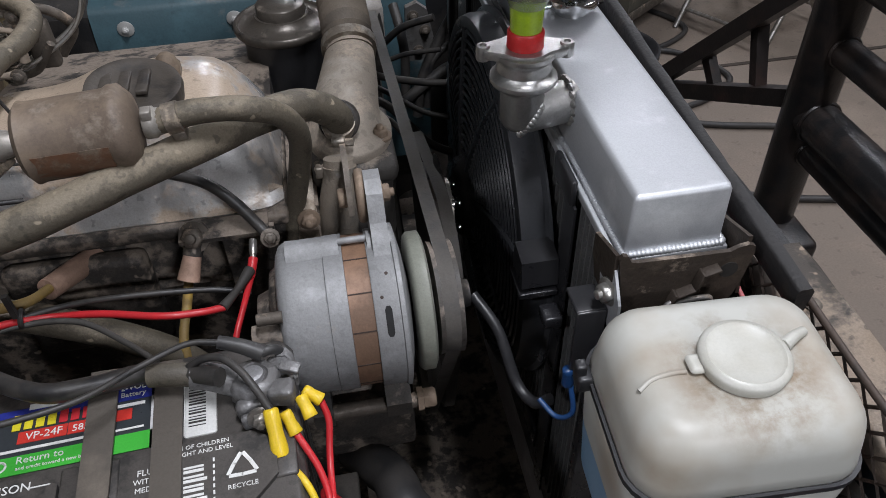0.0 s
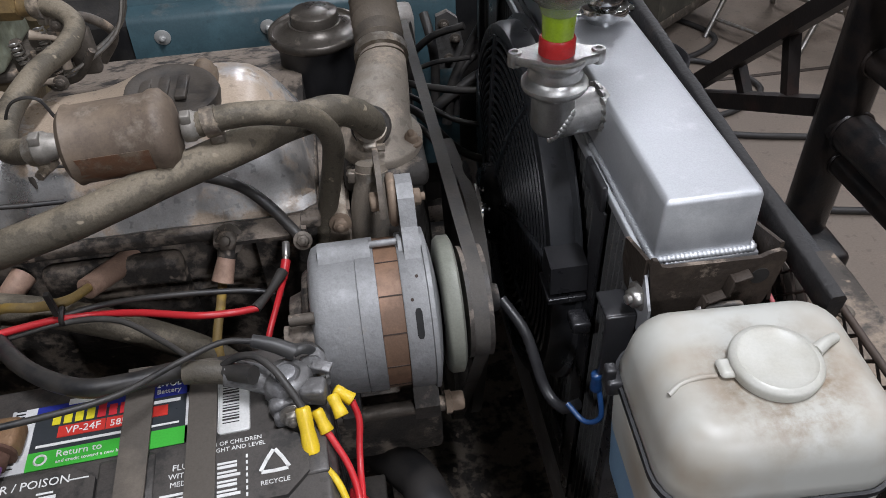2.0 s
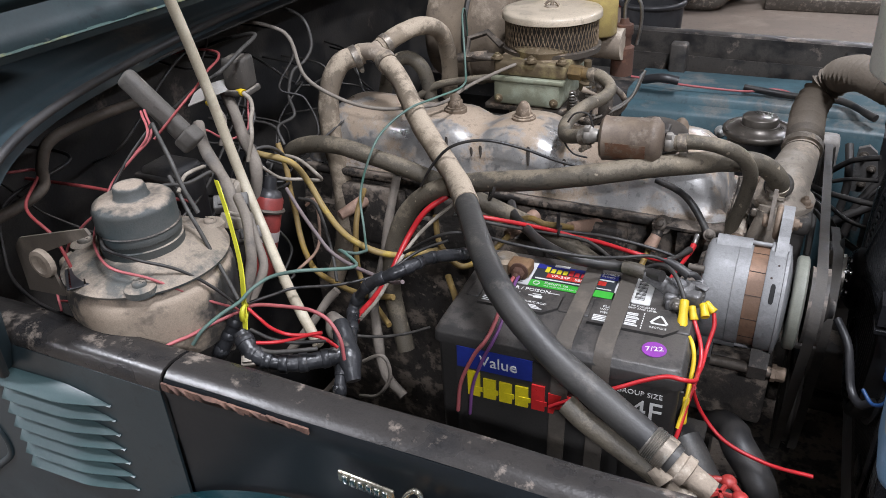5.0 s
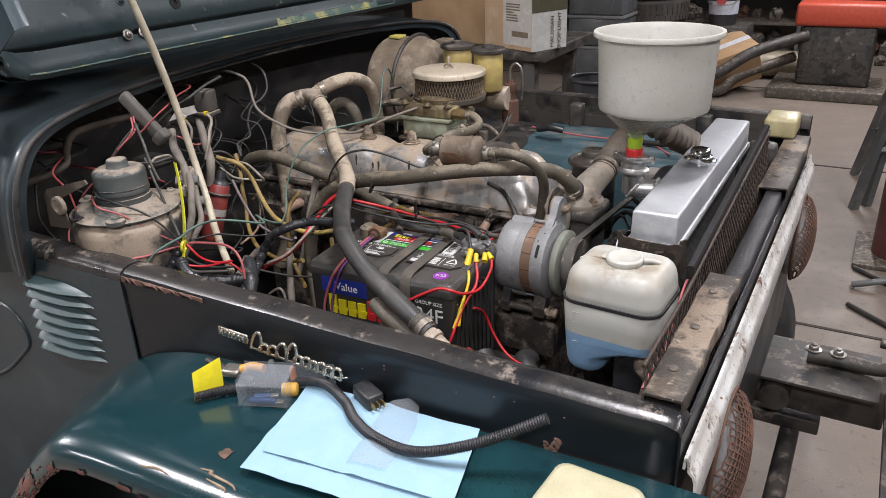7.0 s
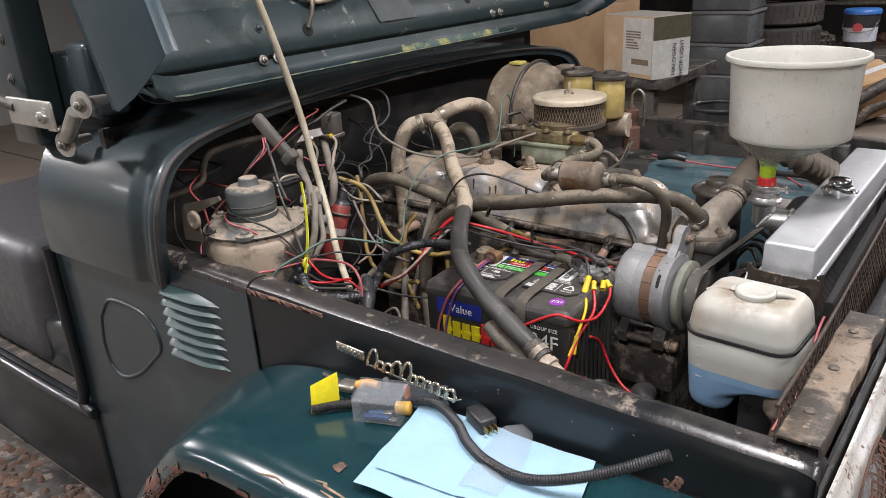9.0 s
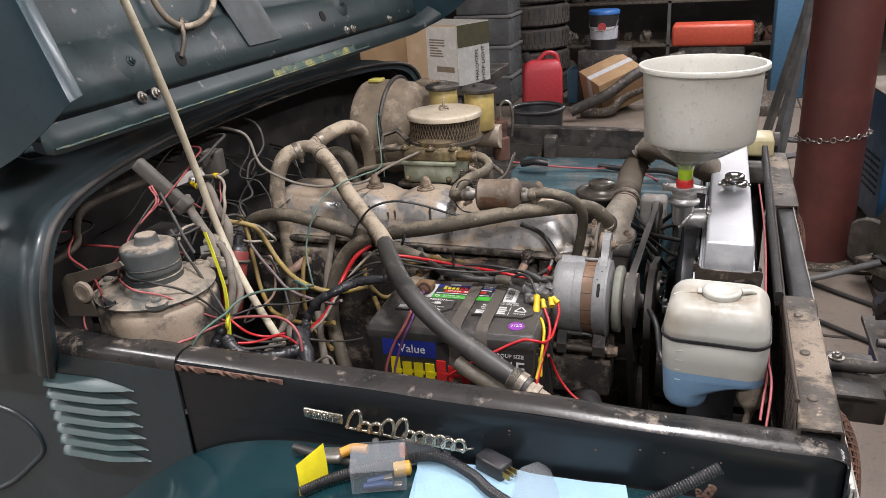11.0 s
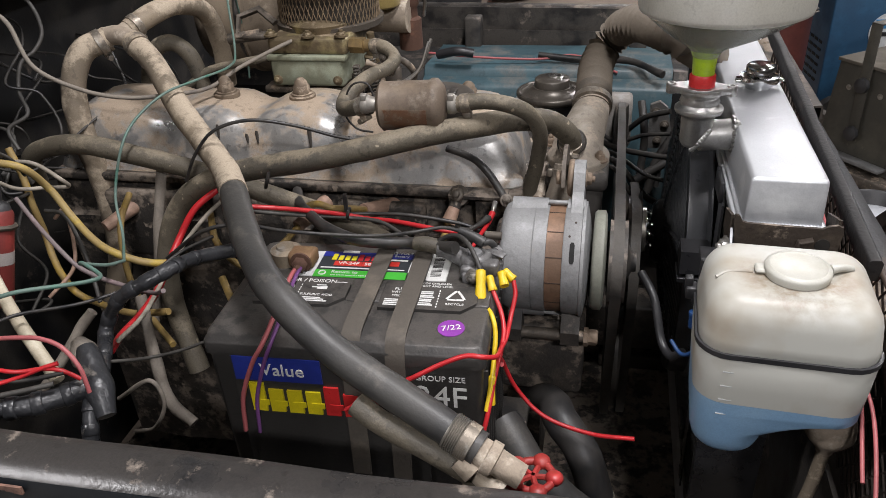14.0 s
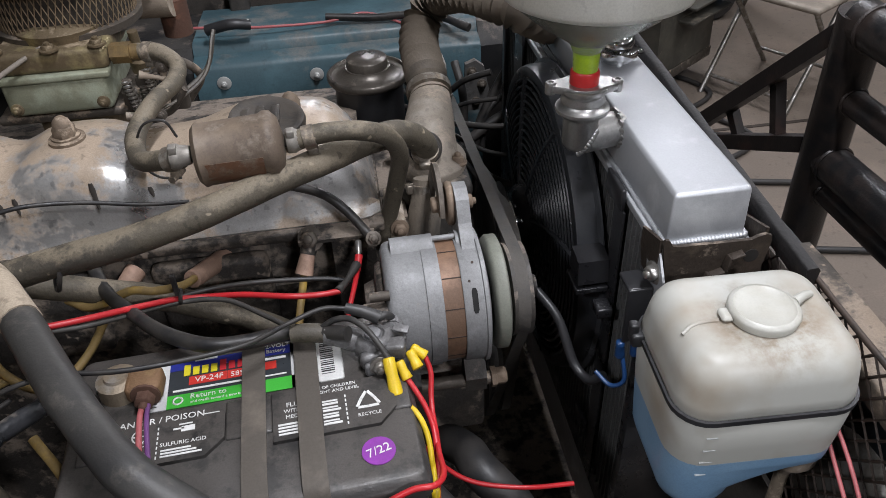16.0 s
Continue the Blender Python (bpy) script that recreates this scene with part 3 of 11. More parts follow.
pts = spline([Vector((x, 0, z)) for x, z in path], 4)
rows = []
for i, p in enumerate(pts):
    t = (pts[min(i + 1, len(pts) - 1)] - pts[max(i - 1, 0)]).normalized()
    nrm = Vector((-t.z, 0, t.x))
    if nrm.z < 0:
        nrm = -nrm
    pro = [(-0.004, 0.004), (-0.03, 0.003), (-0.10, 0.001), (-0.160, -0.001), (-0.198, -0.005), (-0.220, -0.013), (-0.231, -0.026), (-0.234, -0.042), (-0.227, -0.050)]
    rows.append([Vector((p.x, side_y(p.x) + dy, p.z - fender_drop(p.x) * (abs(dy) / 0.165) ** 1.2)) + nrm * dn for dy, dn in pro])
fender = part("fender", sheet(bm, rows, 0.003), FENDER, body, "glossy blue-green front fender with chipped rusty edge")
bm = B()
for k in range(150):
    i = min(len(pts) - 3, max(16, int(random.gauss(31, 5))))
    j = random.choice((6, 7, 7, 7))
    p = rows[i][j].lerp(rows[i + 1][j], random.random()).lerp(rows[i][j + 1], random.random())
    out = (rows[i][j] - rows[i][3]).normalized().cross(rows[i + 1][j] - rows[i][j]).normalized()
    if out.y > 0:
        out = -out
    s_ = random.uniform(0.001, 0.0055) * (1.8 if 28 < i < 38 else 0.8)
    lathe(bm, p - out * 0.001, out, [(0, s_ * 0.9), (0.0016, s_), (0.0018, s_ * 0.5)], 5 + k % 4)
chips = part("rust_chip", bm, worn("fender_rust", (0.19, 0.085, 0.065), (0.12, 0.055, 0.04), 0.4, 60, 0.85, 0.1, 0, 0.3), fender)
tagged(chips, kind="stuff")


def fender_point(u, v, lift):
    """A place on the fender: u along its length by x, v across it from the body outwards."""
    i = max(range(len(pts) - 1), key=lambda q: -abs(pts[q].x - u))
    f = min(1.0, max(0.0, (pts[i].x - u) / max(1e-6, pts[i].x - pts[i + 1].x)))
    v = min(max(v, 0.0), 7.99)
    j, g = int(v), v - int(v)
    a, b = rows[i][j].lerp(rows[i][j + 1], g), rows[i + 1][j].lerp(rows[i + 1][j + 1], g)
    n = (rows[i][j + 1] - rows[i][j]).cross(rows[i + 1][j] - rows[i][j]).normalized()
    if n.z - n.y < 0:
        n = -n
    return a.lerp(b, f) + n * lift


def fender_patch(u, v, du, dv, seed_, lift=0.0014, n=22):
    """A ragged flake of bare metal or dirt lying on the fender."""
    bm = B()
    c = bm.verts.new(fender_point(u, v, lift + 0.0004))
    edge = []
    for k in range(n):
        a = 2 * math.pi * k / n
        r = 0.75 + 0.55 * noise.noise(Vector((math.cos(a) * 1.7, math.sin(a) * 1.7, seed_))) + 0.25 * noise.noise(Vector((math.cos(a) * 5, math.sin(a) * 5, seed_)))
        edge.append(bm.verts.new(fender_point(u + du * r * math.cos(a), v + dv * r * math.sin(a), lift)))
    for k in range(n):
        bm.faces.new((c, edge[k], edge[(k + 1) % n]))
    bmesh.ops.recalc_face_normals(bm, faces=bm.faces)
    return bm


for u, v, du, dv in ((-0.430, 6.6, 0.030, 1.2), (-0.455, 5.9, 0.018, 0.7), (-0.356, 6.9, 0.012, 0.7), (-0.290, 7.0, 0.009, 0.6), (-0.212, 7.1, 0.022, 0.6), (-0.175, 7.3, 0.016, 0.5)):
    part("rust_patch", fender_patch(u, v, du, dv, u * 40), chips.data.materials[0], fender, "flaked rusty pink bare patch")
CLOT = worn("dried_brown_dirt", (0.17, 0.10, 0.065), (0.085, 0.05, 0.035), 0.45, 70, 0.9, 0.05, 0, 0.5)
part("dirt_patch", fender_patch(-0.104, 3.15, 0.019, 0.30, 4.0), CLOT, fender, "dried brown dirt patch")
for line in (((-0.117, 3.95), (-0.100, 3.90), (-0.084, 4.0), (-0.066, 4.15), (-0.047, 4.35)), ((-0.078, 4.3), (-0.072, 4.45), (-0.066, 4.6)), ((-0.19, 4.9), (-0.17, 4.7), (-0.15, 4.8))):
    part("paint_crack", tube(B(), [fender_point(u, v, 0.0008) for u, v in line], lambda t: 0.0008 + 0.0010 * math.sin(math.pi * min(1, max(0, t))), 6, 5), worn("bare_crack", (0.34, 0.25, 0.17), (0.2, 0.13, 0.09), 0.4, 60, 0.8), fender)
part("inner_arch", box(B(), (-0.5, 0.02, 0.45), (0.35, 0.045, 0.97)), BLACKMET, body)

# hood, opened and leaning back
hood = root("hood", "opened dark green hood, dusty underside with worn yellowed edge", "hood", (-0.610, MID, 1.400), (0, -20, 0))
HW = 0.735
FLANGEP = worn("faded_blue_green_paint", (0.020, 0.050, 0.062), (0.014, 0.034, 0.044), 0.45, 6, 0.34, 0.08, 0, 0.04, 150, dust=(0.09, 0.085, 0.078), dust_amount=0.2, dust_scale=10, coat=0.2)


def hood_rows(stations, half_width=HW):
    """Rows across the hood; the rear edge sweeps forward into its rounded corners."""
    out = []
    for k in range(49):
        y = -half_width + 2 * half_width * k / 48
        edge = max(0.0, abs(y) / half_width - 0.86) / 0.14
        out.append([Vector((x + 0.070 * edge ** 2 * max(0.0, 1 - max(0.0, z + 0.03) / 0.10), y, z + 0.016 * edge ** 3 * (z < 0.02))) for x, z in stations])
    return out


part("edge_flange", sheet(B(), hood_rows([(-0.012, -0.028), (0.0, -0.033), (0.006, -0.026), (0.004, -0.008), (0.001, 0.006)], 0.722), 0.002), HOODIN, hood, "rolled rear lip of the hood")
rows = []
for k in range(41):
    y = (-1 + 2 * k / 40) * (HW - 0.015)
    wav = 0.0012 * noise.noise(Vector((y * 6, 0, 7)))
    rows.append([Vector((x + wav, y, z)) for x, z in ((-0.008, 0.004), (-0.010, 0.008), (0.002, 0.012), (0.008, 0.017), (0.009, 0.045), (0.009, 0.098), (0.005, 0.103), (0.003, 0.109), (0.004, 0.15), (0.004, 0.40), (0.003, 0.95))])
part("inner_skin", sheet(B(), rows, 0.002), HOODIN, hood, "dusty inner panel of the hood")
for y in (-0.25, 0.25):
    bm = B()
    sheet(bm, [[Vector((0.0085 - 0.004 * abs(w), y + 0.035 * w, z)) for w in (-1, -0.6, 0.6, 1)] for z in (0.18, 0.4, 0.9)], 0.0015)
    part("stiffening_rib", bm, HOODIN, hood)
part("outer_skin", sheet(B(), hood_rows([(-0.03, -0.028), (-0.04, 0.04), (-0.045, 0.3), (-0.04, 0.97)]), 0.002), COWLP, hood)
for sgn in (-1, 1):
    bm = B()
    rows = []
    for f in (0.0, 0.01, 0.03, 0.07, 0.15, 0.4, 0.7, 1.0):
        # the lower end of the flange is rounded off towards the lip
        z = 0.95 * f
        rows.append([Vector((x, sgn * y, max(z, zl))) for x, y, zl in ((-0.045, HW - 0.012, -0.010), (-0.030, HW + 0.006, -0.020), (0.0, HW + 0.014, -0.030), (0.06, HW + 0.016, -0.026), (0.12, HW + 0.016, -0.014), (0.160, HW + 0.015, -0.003), (0.170, HW + 0.012, 0.001), (0.172, HW + 0.004, 0.003), (0.168, HW - 0.012, 0.006))])
        if f == 0.0:
            rows[-1] = [Vector((p.x, p.y, zl)) for p, zl in zip(rows[-1], (-0.010, -0.020, -0.030, -0.026, -0.014, -0.003, 0.001, 0.003, 0.006))]
    sheet(bm, rows, 0.002)
    part("side_flange", bm, FLANGEP, hood, "blue-green side flange of the hood")
bm = B()
for k in range(96):
    y = -0.66 + 1.0 * k / 96
    h = 0.0022 + 0.0022 * noise.noise(Vector((k * 0.35, 0, 5)))
    if -0.10 < y < 0.26:
        # broad worn patch with a ragged upper edge
        h += 0.013 + 0.005 * noise.noise(Vector((k * 0.55, 3, 5))) + 0.003 * noise.noise(Vector((k * 1.7, 3, 5)))
    x_ = 0.070 * (max(0.0, abs(y) / 0.722 - 0.86) / 0.14) ** 2
    box(bm, (0.0035 + x_, y, -0.0295), (0.0080 + x_, y + 0.0107, -0.0295 + max(0.0012, h)))
part("worn_edge", bm, YELLOWED, hood, "yellowed bare edge where paint has worn off")
for y in (-0.46, -0.428, 0.264, 0.298, 0.52):
    bm = B()
    bolt(bm, (0.008, y, 0.022 if y > 0 else 0.006), (1, 0, 0), 0.0065, 0.006)
    part("hood_bolt", bm, STEEL, hood)
for y, z in ((-0.45, 0.062), (-0.337, 0.047), (0.179, 0.065), (0.285, 0.084)):
    bm = B()
    if y in (-0.337, 0.179):
        # No opening: a black disc holds the hole's inner shade.
        lathe(bm, (0.008, y, z), (1, 0, 0), [(-0.004, 0.012), (0.0022, 0.012), (0.0024, 0.008)], 18)
        part("access_hole", bm, plain("hole_shade", (0.004, 0.004, 0.004), 0.9), hood)
    else:
        lathe(bm, (0.007, y, z), (1, 0, 0), [(0, 0.036), (0.004, 0.024), (0.005, 0.008)], 24)
        bolt(bm, (0.012, y, z), (1, 0, 0), 0.006, 0.005)
        part("hinge_boss", bm, HOODIN, hood)
bm = B()
sheet(bm, [[Vector((0.0115 + 0.002 * (i % 2), -0.139 + 0.119 * i / 6 - 0.04 * j, 0.040 + 0.13 * j)) for j in (0, 1)] for i in range(7)], 0.0012)
part("stuck_patch", bm, plain("dark_patch", (0.025, 0.035, 0.038), 0.45), hood, "dark loose patch stuck under the hood")
bm = B()
tube(bm, [(0.02, -0.37, 0.4), (0.02, -0.35, 0.18), (0.02, -0.344, 0.125), (0.02, -0.323, 0.101), (0.02, -0.293, 0.094), (0.02, -0.25, 0.100), (0.02, -0.20, 0.126), (0.02, -0.17, 0.18), (0.02, -0.14, 0.4)], 0.0055)
thing_hose = part("hanging_loop", bm, HOSETAN, hood, "tan cable loop hanging under the hood")
bm = B()
tube(bm, [(0.024, -0.308, 0.108), (0.022, -0.324, 0.074), (0.012, -0.337, 0.050)], 0.004)
part("loop_hook", bm, DIRTYSTEEL, hood)

bm = B()
tube(bm, [(-0.56, 0.09, 1.70), (-0.56, 0.15, 1.55), (-0.561, 0.195, 1.42), (-0.558, 0.225, 1.30), (-0.538, 0.228, 1.20), (-0.50, 0.21, 1.13), (-0.44, 0.165, 1.09), (-0.375, 0.125, 1.045)], 0.0062)
thing("hood_prop_rod", bm, worn("cream_rod", (0.52, 0.47, 0.36), (0.40, 0.35, 0.26), 0.4, 30, 0.5), "pale cream hood prop rod standing in the bay", "prop rod")

# ---- radiator, fan, funnel ----
rad = root("radiator", "brushed aluminium radiator with a welded top tank", "radiator", (0.253, 0.65, 0.64))
O = Vector((0.253, 0.65, 0.64))


def at(*p):
    return Vector(p) - O


TX0, TX1, TY0, TY1, TZ0, TZ1 = 0.222, 0.291, 0.354, 0.947, 1.119, 1.168
bm = B()
rings = []
for z, g in ((TZ0, 0.0), (TZ1 - 0.004, -0.001), (TZ1 - 0.001, -0.0022), (TZ1, -0.005)):
    rings.append([at((TX0 + TX1) / 2 + x, (TY0 + TY1) / 2 + y, z) for x, y in rounded(TX1 - TX0 + 2 * g, TY1 - TY0 + 2 * g, 0.003, 3)])
loft(bm, rings)
part("top_tank", bm, ALU, rad, "brushed aluminium top tank")
bm = B()
outline = [(TX0 - 0.001, TY0 - 0.001), (TX1 + 0.001, TY0 - 0.001), (TX1 + 0.001, TY1 + 0.001), (TX0 - 0.001, TY1 + 0.001), (TX0 - 0.001, TY0 - 0.001)]
for (xa, ya), (xb, yb) in zip(outline, outline[1:]):
    n = int(math.hypot(xb - xa, yb - ya) / 0.0030)
    for k in range(n):
        p = at(xa + (xb - xa) * k / n, ya + (yb - ya) * k / n, TZ0 + 0.001)
        d = Vector((xb - xa, yb - ya, 0)).normalized()
        lathe(bm, p, d + Vector((0, 0, 0.25)), [(-0.001, 0.0012), (0.0006, 0.0027), (0.0022, 0.0029), (0.0040, 0.0016)], 8)
part("weld_bead", bm, ALU, rad, "bright weld bead round the tank foot")
part("header_plate", box(B(), at(TX0 - 0.007, TY0 - 0.004, TZ0 - 0.008), at(TX1 + 0.004, TY1 + 0.004, TZ0), 0.001), ALU, rad)
bm = B()
core_mat = worn("radiator_core", (0.075, 0.077, 0.08), (0.045, 0.046, 0.048), 0.4, 60, 0.45, 0.1, 0.5, 0.3)
box(bm, at(0.222, 0.362, 0.66), at(0.272, 0.938, TZ0 - 0.008))
part("core", bm, core_mat, rad, "dark grey fin core")
for k in range(58):
    y = 0.366 + 0.57 * k / 57
    for x0 in (0.2185, 0.2715):
        part("cooling_tube", box(B(), at(x0, y, 0.70), at(x0 + 0.004, y + 0.0024, TZ0 - 0.008)), GREYSTEEL, rad)
bm = B()
for s in range(34):
    z = 0.72 + 0.0115 * s
    for k in range(57):
        y = 0.3685 + 0.57 * k / 57
        vs = [bm.verts.new(at(0.2205, y + dy, z + dz)) for dy, dz in ((0, 0), (0.0075, 0.0045), (0.0075, 0.0057), (0, 0.0012))]
        bm.faces.new(vs)
        vs = [bm.verts.new(at(0.2205, y + dy, z + dz)) for dy, dz in ((0.0075, 0.0055), (0, 0.0105), (0, 0.0117), (0.0075, 0.0067))]
        bm.faces.new(vs)
part("fin_pack", bm, GREYSTEEL, rad, "zigzag cooling fins", smooth=False)
for y0, y1 in ((0.348, 0.362), (0.938, 0.952)):
    part("side_channel", box(B(), at(0.212, y0, 0.64), at(0.282, y1, TZ0 - 0.008), 0.001), FANP, rad)
part("bottom_tank", box(B(), at(TX0, TY0, 0.58), at(TX1, TY1, 0.66), 0.003), ALU, rad)
bm = B()
NX, NY = 0.184, 0.485
# mitred stub pipe that carries the filler flange
tube(bm, [at(0.226, NY + 0.010, 1.1545), at(0.212, NY + 0.006, 1.155), at(NX + 0.004, NY + 0.001, 1.1550)], 0.0166, 24)
lathe(bm, at(NX, NY, 1.1425), (0, 0, 1), [(0.0010, 0.0095), (0.0028, 0.0135), (0.0075, 0.0163), (0.034, 0.0168), (0.0385, 0.0190), (0.0405, 0.0240), (0.0425, 0.0250), (0.0450, 0.0247), (0.0470, 0.0205), (0.0500, 0.0190)], 36)
for k in range(16):
    a = 2 * math.pi * k / 16
    lathe(bm, at(0.2215, NY + 0.009 + 0.0172 * math.cos(a), 1.1545 + 0.0166 * math.sin(a)), (1, 0.3, 0.3), [(-0.002, 0.0015), (0, 0.0040), (0.0026, 0.003)], 8)
    # weld on the mitre
    if k < 9:
        u = -1 + 2 * k / 8
        lathe(bm, at(NX + 0.004 + 0.0075 * u, NY - 0.0152 + 0.0035 * u * u, 1.1545 + 0.0105 * u), (0.3, -1, 0.3), [(-0.002, 0.0015), (0.0002, 0.0034), (0.0014, 0.0024), (0.0018, 0.001)], 8)
part("filler_neck", bm, POLISHED, rad, "welded aluminium filler neck")
bm = B()
tube(bm, [at(NX + 0.001, NY + 0.016, 1.172), at(NX + 0.002, NY + 0.030, 1.173), at(NX + 0.0025, NY + 0.040, 1.173)], 0.0042, 10)
part("overflow_nipple", bm, ALU, rad)
# tank cap in the middle of the top
cap = part("pressure_cap", lathe(B(), at(0.262, 0.612, TZ1), (0, 0, 1), [(0, 0.0145), (0.006, 0.0145), (0.0065, 0.021), (0.010, 0.0225), (0.015, 0.0215), (0.0165, 0.013), (0.018, 0.012), (0.019, 0.0165), (0.026, 0.0165), (0.028, 0.014), (0.0282, 0.004)], 28), CHROME, rad, "dark chrome pressure cap with two ears")
for s in (-1, 1):
    part("cap_ear", box(B(), at(0.262 + s * 0.016 - 0.007, 0.606, TZ1 + 0.006), at(0.262 + s * 0.026 + 0.002, 0.618, TZ1 + 0.012), 0.003), CHROME, cap)
# bright mounting tab, black fan bracket and its bolt
bm = B()
loft(bm, [[at(x, y, z) for y, z in ((0.362, 1.126), (0.346, 1.130), (0.339, 1.129), (0.322, 1.106), (0.320, 1.080), (0.328, 1.074), (0.352, 1.082))] for x in (0.2085, 0.2105)])
part("mount_tab", bm, ALU, rad, "bright steel mounting tab", smooth=False)
bm = B()
bolt(bm, at(0.2080, 0.338, 1.1045), (-1, -0.25, 0.05), 0.0072, 0.0070)
part("mount_bolt", bm, STEEL, rad, "bright hex bolt with a washer")
bm = B()
box(bm, at(0.1865, 0.335, 1.087), at(0.2075, 0.360, 1.091), 0.0012)
box(bm, at(0.1865, 0.3335, 1.03), at(0.2075, 0.3375, 1.0905), 0.0012)
part("fan_bracket", bm, FANP, rad, "folded black fan bracket")

# u-shaped channel under the near end of the tank
bracket = root("radiator_bracket", "rusty u-shaped radiator bracket under the tank end", "bracket", (0, 0, 0))
bm = B()
prof = [(0.2095, 1.136), (0.2110, 1.1405), (0.2145, 1.1395), (0.2175, 1.1340), (0.222, 1.1325), (0.262, 1.1310), (0.286, 1.1305), (0.2905, 1.1330), (0.298, 1.1345), (0.3025, 1.1325), (0.3035, 1.127), (0.301, 1.105), (0.297, 1.088), (0.290, 1.078), (0.228, 1.078), (0.2165, 1.090)]
loft(bm, [[Vector((x, y, z)) for x, z in prof] for y in (0.3330, 0.3362)])
part("front_plate", bm, BRACKETM, bracket, "brown rusted u-shaped face", smooth=False)
for x0 in (0.2105, 0.3010):
    bm = B()
    sheet(bm, [[Vector((x0 + 0.004 * (z < 1.09), y, z)) for z in (1.085, 1.11, 1.1385 - 0.30 * (y - 0.3364))] for y in (0.3364, 0.348, 0.372)], 0.0028)
    part("side_wall", bm, BRACKETM, bracket, smooth=False)
part("floor_plate", box(B(), (0.216, 0.3364, 1.098), (0.299, 0.372, 1.101), 0.0008), BRACKETM, bracket)
# Dark disc on the face, painting the shade inside a hole.
bm = B()
lathe(bm, (0.2880, 0.3331, 1.1140), (0, -1, 0), [(-0.0005, 0.0066), (0.0006, 0.0066)], 20)
part("hole", bm, plain("bracket_hole_shade", (0.012, 0.010, 0.008), 0.9), bracket)
bm = B()
for p0, p1 in (((0.249, 1.066), (0.2535, 1.083)), ((0.2525, 1.081), (0.268, 1.0865)), ((0.2665, 1.0855), (0.2695, 1.0995)), ((0.2685, 1.0985), (0.280, 1.102))):
    dx, dz = p1[0] - p0[0], p1[1] - p0[1]
    ln = math.hypot(dx, dz)
    box(bm, (0, -0.004, -0.0012), (ln + 0.001, 0.004, 0.0012), 0.0006, m=Matrix.Translation((p0[0] - 0.002, 0.3295, p0[1] + 0.0185)) @ Matrix.Rotation(-math.atan2(dz, dx), 4, "Y"))
part("step_clip", bm, BRACKETM, bracket, "bent flat clip")
bm = B()
tube(bm, [(0.244, 0.328, 1.074), (0.246, 0.328, 1.091), (0.252, 0.328, 1.0950), (0.272, 0.328, 1.0955), (0.278, 0.328, 1.092), (0.279, 0.328, 1.074)], 0.0020, 8)
part("wire_clip", bm, CASTALU, bracket, "pale wire loop")

# electric fan
FC = Vector((0.200, 0.640, 0.952))
fan = root("electric_fan", "black plastic electric radiator fan with a round guard", "fan", FC)
bm = B()
seg = 72
prof = [(-0.012, 0.174), (-0.0145, 0.178), (-0.013, 0.1875), (-0.006, 0.1900), (0.008, 0.1905), (0.011, 0.196), (0.013, 0.196), (0.013, 0.174)]
a, s, u = frame_of((1, 0, 0))
rows = [[bm.verts.new(a * al + (s * math.cos(2 * math.pi * k / seg) + u * math.sin(2 * math.pi * k / seg)) * r) for al, r in prof] for k in range(seg)]
for k in range(seg):
    p, q = rows[k], rows[(k + 1) % seg]
    for j in range(len(prof)):
        bm.faces.new((p[j], p[(j + 1) % len(prof)], q[(j + 1) % len(prof)], q[j]))
part("shroud_ring", bm, FANRIM, fan, "grey-black moulded shroud rim")
for k in range(15):
    r = 0.050 + 0.0088 * k
    part("guard_ring", ring(B(), (-0.026 + 0.0009 * k, 0, 0), (1, 0, 0), r, 0.0020, 72, 6), GUARDM, fan)
for k in range(8):
    # arms sweep round as they go out
    t = 2 * math.pi * (k + 0.3) / 8
    pts_ = []
    for j in range(7):
        r = 0.042 + 0.135 * j / 6
        tt = t + 0.18 * (j / 6) ** 1.2
        pts_.append(Vector((-0.0275 + 0.014 * j / 6, r * math.cos(tt), r * math.sin(tt))))
    part("guard_arm", tube(B(), pts_, 0.0036, 6, 3), GUARDM, fan)
part("motor", lathe(B(), (-0.044, 0, 0), (1, 0, 0), [(0, 0.018), (0.003, 0.038), (0.010, 0.044), (0.018, 0.046), (0.022, 0.052), (0.05, 0.052)], 36), FANP, fan)
for k in range(10):
    t = 2 * math.pi * k / 10
    d, e = Vector((0, math.cos(t), math.sin(t))), Vector((0, math.cos(t + 0.5), math.sin(t + 0.5)))
    bm = B()
    sheet(bm, [[d * r + e * 0.02 * r / 0.17 + Vector((-0.004 + 0.012 * w, 0, 0)) + (e - d) * 0.10 * w * r for w in (0, 0.5, 1)] for r in (0.05, 0.1, 0.14, 0.168)], 0.002)
    part("fan_blade", bm, FANP, fan)
for y, z in ((-0.215, 0.165), (0.215, 0.165), (-0.19, -0.19), (0.19, -0.19)):
    bm = B()
    box(bm, (0.008, min(y, y * 0.8), z - 0.012), (0.013, max(y, y * 0.8), z + 0.012), 0.002)
    part("mount_lug", bm, FANP, fan)
# flat flange plates of the shroud round the ring
for y0, y1 in ((-0.214, -0.190), (0.190, 0.235)):
    bm = B()
    sheet(bm, [[Vector((0.0145, y, z)) for z in (-0.26, 0.0, 0.150)] for y in (y0, (y0 + y1) / 2, y1)], 0.002)
    part("side_flange", bm, FANP, fan)
bm = B()
sheet(bm, [[Vector((0.0145, y, z)) for z in (0.188, 0.196)] for y in (-0.11, 0, 0.1, 0.235)], 0.0015)
part("top_flange", bm, FANP, fan)
